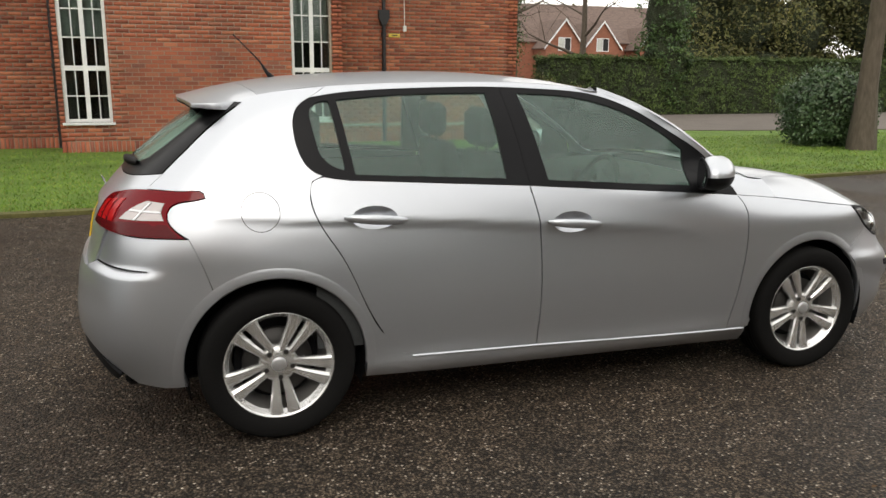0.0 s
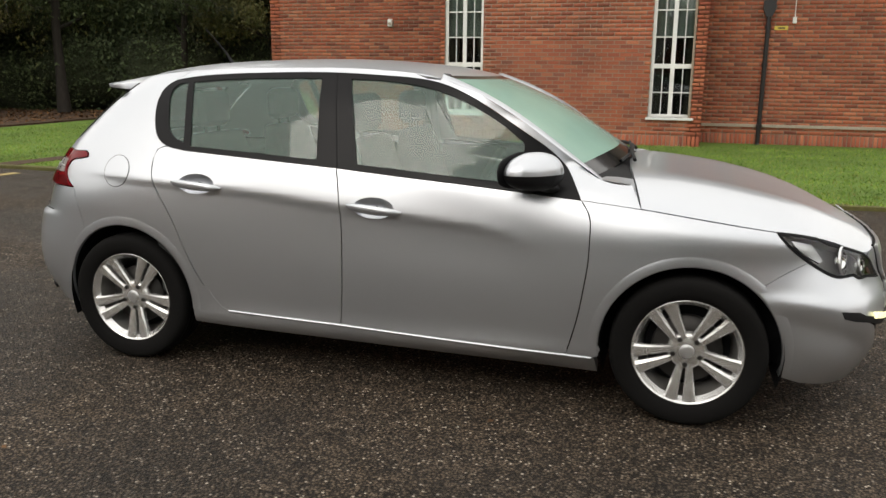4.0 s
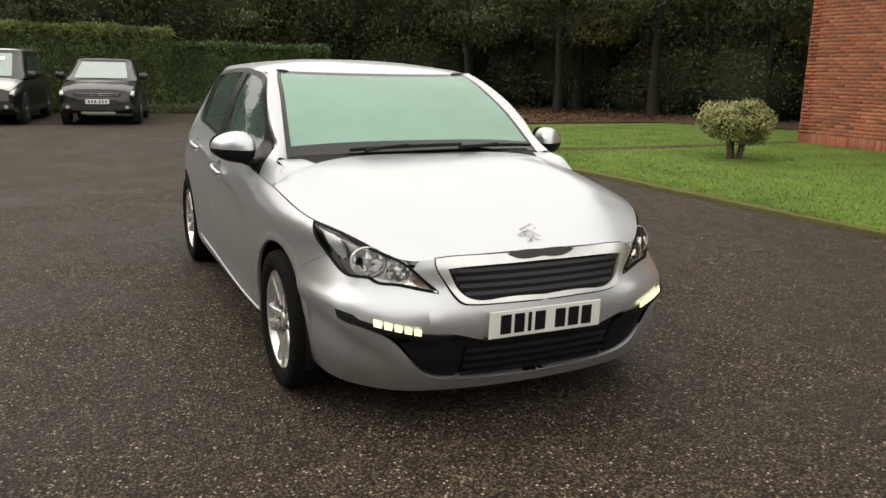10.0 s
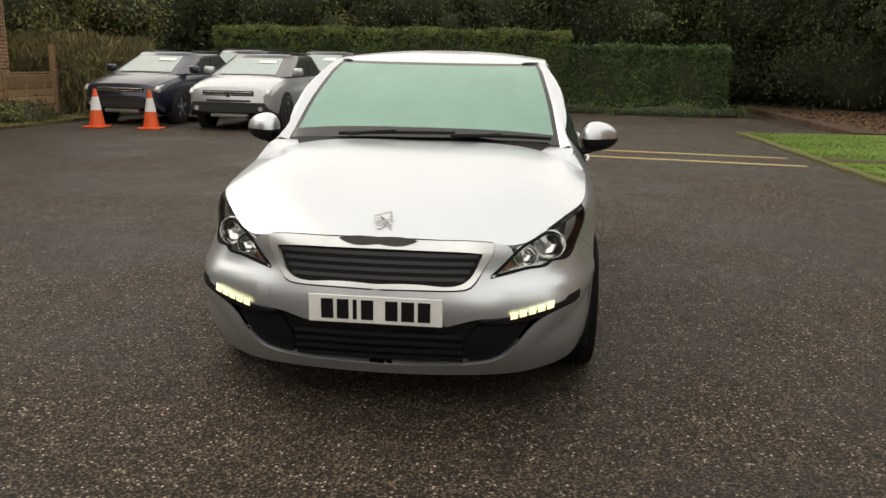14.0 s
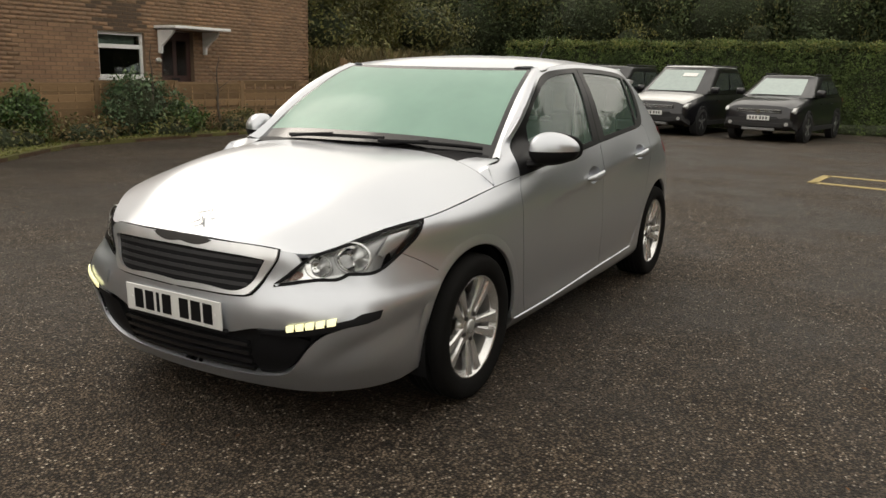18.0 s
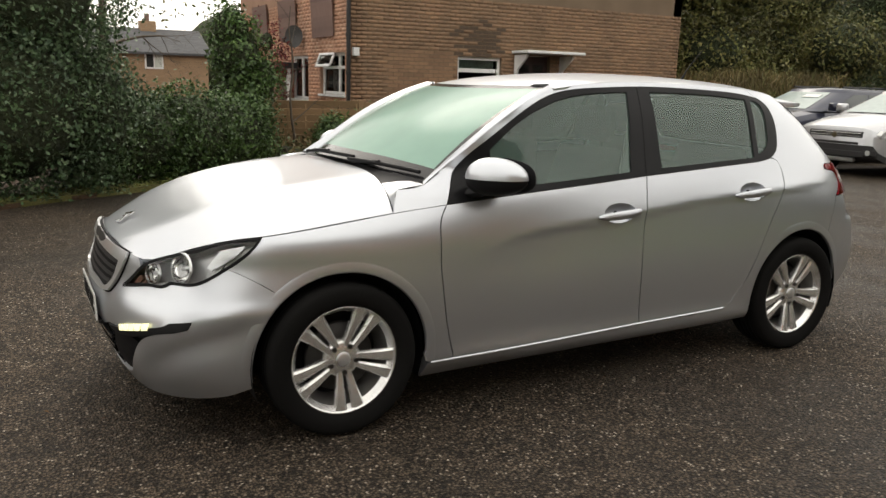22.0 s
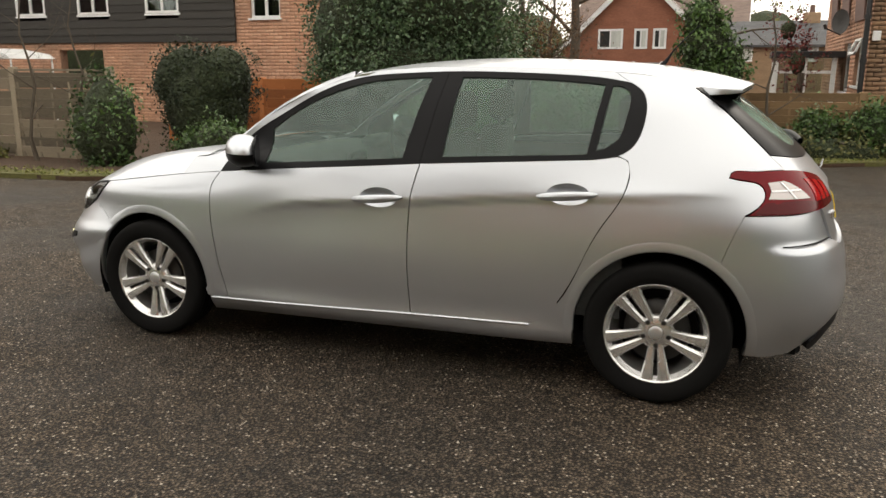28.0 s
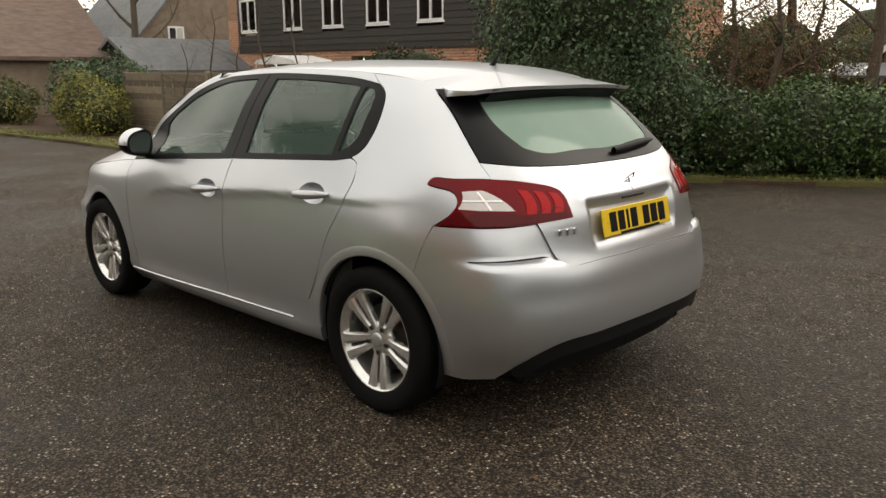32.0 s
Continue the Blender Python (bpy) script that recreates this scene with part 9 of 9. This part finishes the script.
def build_wheel():
    w = new("wheel")
    w.parent = car
    w["label"] = "alloy wheel with five double spokes and black tyre"
    tyre = sheet_any("tyre", lathe([(.214, -.085), (.24, -.098), (.285, -.102), (.303, -.095), (.311, -.075), (.3125, 0), (.311, .070), (.303, .090), (.297, .096), (.280, .101), (.25, .100), (.232, .094), (.220, .084), (.214, .080)]), RUBBER, w, "black road tyre")
    for yy in (-.045, -.015, .015, .045):
        sheet_any("tread_groove", lathe([(.3128, yy - .004), (.3133, yy), (.3128, yy + .004)], 40), INK, tyre)
    rim = sheet_any("rim", lathe([(.196, .054), (.205, .066), (.211, .076), (.2165, .084), (.2205, .085), (.2215, .080), (.219, .07)]), ALLOY, w, "silver rim")
    sheet_any("rim_barrel", lathe([(.172, -.05), (.182, .0), (.190, .03), (.196, .054)]), BARREL, rim, "inner barrel of the rim, shade painted in")
    sheet_any("brake_disc", lathe([(.06, .02), (.14, .02), (.142, .01), (.142, 0)], 32), DARKMETAL, w, "dull brake disc")
    sheet_any("wheel_back", lathe([(.001, -.03), (.17, -.03)], 24), INK, w)
    # one spoke, then copies turned round the hub
    bm = bmesh.new()
    secs = []
    for r, off, half, y, th in ((.040, .013, .0125, .058, .03), (.075, .0205, .0150, .062, .03), (.115, .026, .0180, .068, .028), (.160, .0315, .0225, .074, .026), (.190, .036, .0265, .0765, .028), (.209, .040, .0320, .078, .028)):
        secs.append([bm.verts.new((off + dx, yy, -r)) for dx, yy in ((-half, y - .007), (-half * .55, y), (half * .65, y), (half, y - .007), (half, y - th), (-half, y - th))])
    for a, b in zip(secs, secs[1:]):
        for k in range(6):
            bm.faces.new((a[k], a[(k + 1) % 6], b[(k + 1) % 6], b[k]))
    bmesh.ops.recalc_face_normals(bm, faces=bm.faces)
    me = bpy.data.meshes.new("spoke")
    bm.to_mesh(me)
    bm.free()
    me.materials.append(ALLOY)
    bm = bmesh.new()
    bm.from_mesh(me)
    bmesh.ops.scale(bm, vec=(-1, 1, 1), verts=bm.verts)
    bmesh.ops.reverse_faces(bm, faces=bm.faces)
    me2 = bpy.data.meshes.new("spoke")
    bm.to_mesh(me2)
    bm.free()
    me2.materials.append(ALLOY)
    for k in range(5):
        for mm in (me, me2):
            put("spoke", mm, w, m=pose(0, 0, 0, 0, 72 * k, 0))
        bm = bmesh.new()
        add_rod(bm, (0, .045, -.056), (0, .066, -.056), .0125, .0105, 6)
        part("wheel_bolt", bm, DARKMETAL, w, m=pose(0, 0, 0, 0, 72 * k, 0))
    sheet_any("hub", lathe([(.080, .03), (.076, .050), (.064, .057), (.044, .061), (.028, .062)], 30), ALLOY, w)
    sheet_any("hub_cap", lathe([(.030, .055), (.029, .0655), (.024, .068), (.012, .0695), (.0005, .070)], 24), SATIN, w, "round centre cap")
    return w


wheel = build_wheel()
for k, (x, side, spin) in enumerate(((1.31, 1, 6), (1.31, -1, -4), (-1.31, 1, 3), (-1.31, -1, 5))):
    m = pose(x, side * .788, .3115, 0, 0, 0 if side > 0 else 180) @ pose(0, 0, 0, 0, spin, 0)
    if k == 0:
        wheel.matrix_basis = m
    else:
        copy_thing(wheel, m)

# ---- cabin ----
bm = bmesh.new()
add_box(bm, (-1.55, -.72, .30), (.95, .72, .36), .02)
part("cabin_floor", bm, INNER, car)
dash = [[(x, y, z) for y in np.linspace(-.70, .70, 9)] for x, z in ((.92, .96), (.80, .985), (.62, .975), (.52, .94), (.50, .86), (.52, .70), (.60, .5))]
dash = np.array(dash)
dash[:, :, 2] -= 0.05 * (np.abs(dash[:, :, 1]) / .7) ** 3
dashboard = sheet_any("dashboard", dash, INNER, car, "dark dashboard")
bm = bmesh.new()
add_box(bm, (.47, -.53, .93), (.60, -.22, 1.005), .03)
part("instrument_hood", bm, INNER, dashboard)
bm = bmesh.new()
add_box(bm, (.495, -.12, .78), (.52, .12, .94), .01)
part("centre_screen", bm, GLOSSBLACK, dashboard)


def ring_mesh(name, c, normal, R, r, mat, parent, n=28, k=8):
    q = Vector(normal).to_track_quat('Z', 'Y').to_matrix()
    g = [[tuple(Vector(c) + q @ Vector(((R + r * math.cos(2 * math.pi * j / k)) * math.cos(2 * math.pi * i / n), (R + r * math.cos(2 * math.pi * j / k)) * math.sin(2 * math.pi * i / n), r * math.sin(2 * math.pi * j / k)))) for j in range(k + 1)] for i in range(n + 1)]
    return sheet_any(name, g, mat, parent)


steer = ring_mesh("steering_wheel", (.36, -.37, .90), (-.92, 0, .4), .165, .015, BLACK, car)
tube("steering_spoke", [(.36, -.52, .90), (.365, -.37, .895), (.36, -.22, .90)], .012, .03, BLACK, steer)
tube("steering_spoke", [(.365, -.37, .90), (.39, -.37, .83), (.42, -.37, .76)], .012, .03, BLACK, steer)
SILVERTRIM = plain("silver_trim", (0.6, 0.6, 0.6), 0.3, 0.6)
bm = bmesh.new()
add_box(bm, (.345, -.40, .875), (.365, -.34, .925), .008)
part("steering_hub", bm, SILVERTRIM, steer)


def seat(x, y, front=True):
    back = [(x - .16, .50), (x - .20, .72), (x - .29, .98), (x - .33, 1.10), (x - .40, 1.09), (x - .40, .95), (x - .32, .70), (x - .27, .46)]
    bm = bmesh.new()
    add_prism(bm, back, y - .235, y + .235)
    bmesh.ops.recalc_face_normals(bm, faces=bm.faces)
    bmesh.ops.bevel(bm, geom=list(bm.edges), offset=.03, segments=2, affect='EDGES', profile=.6)
    s = part("seat_back", bm, INNER, car, "dark fabric seat back", smooth=True)
    bm = bmesh.new()
    add_box(bm, (x - .22, y - .25, .42), (x + .30, y + .25, .58), .05)
    part("seat_cushion", bm, INNER, s)
    bm = bmesh.new()
    add_box(bm, (x - .43, y - .14, 1.12), (x - .34, y + .14, 1.30), .03)
    part("headrest", bm, INNER, s)
    for dy in (-.06, .06):
        part_rod = rod_part("headrest_post", (x - .375, y + dy, 1.05), (x - .385, y + dy, 1.15), .008, DARKMETAL, s)


seat(.12, .37)
seat(.12, -.37)
seat(-.72, .40)
seat(-.72, -.40)
bm = bmesh.new()
add_box(bm, (-1.62, -.58, .94), (-1.12, .58, .97), .01)
part("parcel_shelf", bm, INNER, car)
bm = bmesh.new()
add_box(bm, (.345, -.125, 1.265), (.37, .125, 1.325), .018)
rvm = part("rear_view_mirror", bm, BLACK, car, "dark rear-view mirror behind the windscreen")
tube("mirror_mount", [(.368, 0, 1.32), (.362, 0, 1.335), (.352, 0, 1.348)], .014, .014, BLACK, rvm)
for side in (1, -1):
    g = np.array([[(x, side * (side_y(x, z) - .05), z) for x in np.linspace(.80, -1.15, 20)] for z in (.35, .60, .85, .93 + 0, .96)])
    g[-1, :, 1] -= side * .02
    sheet_any("door_trim", g, INNER, car, "dark inner door trim")
    pb = np.array([[(-.11 - .085 * k * 2 - dx, side * (side_y(-.2, .99 + .38 * k) - .045), .99 + .38 * k) for dx in (0, .10)] for k in np.linspace(0, 1, 6)])
    sheet_any("pillar_trim", pb, plain("grey_trim", (0.35, 0.36, 0.35), 0.7) if side > 0 else bpy.data.materials["grey_trim"], car, "pale grey inner pillar trim")
    tube("seat_belt", [(-.24, side * .66, 1.30), (-.22, side * .67, 1.10), (-.18, side * .68, .85), (-.1, side * .66, .6)], .003, .022, bpy.data.materials["grey_trim"], car)
head_g = roof_rows[3:-1].copy()
head_g[:, :, 2] -= .045
head_g[:, :, 1] *= .92
sheet("headliner", head_g, bpy.data.materials["grey_trim"], car, "pale grey headliner")

# ---- the bricks nearest the walk, one by one ----
bvs = [(0, -.005, 0), (.215, -.005, 0), (.215, -.005, .065), (0, -.005, .065), (.003, .005, .003), (.212, .005, .003), (.212, .005, .062), (.003, .005, .062)]
BRICKS = {}
for wall, lone, P, ax, out, p0, piece_mat in LONE:
    if not lone:
        continue
    if piece_mat.name not in BRICKS:
        BRICKS[piece_mat.name] = mesh_of("brick", bvs, [(4, 5, 6, 7), (0, 1, 5, 4), (1, 2, 6, 5), (2, 3, 7, 6), (3, 0, 4, 7)], piece_mat)
    rnd = random.Random(len(lone))
    for a, z in lone:
        o = P(a, rnd.uniform(-.002, .003), z)
        put("brick", BRICKS[piece_mat.name], wall, m=Matrix(((ax[0], out[0], 0, o[0]), (ax[1], out[1], 0, o[1]), (0, 0, 1, o[2]), (0, 0, 0, 1))))
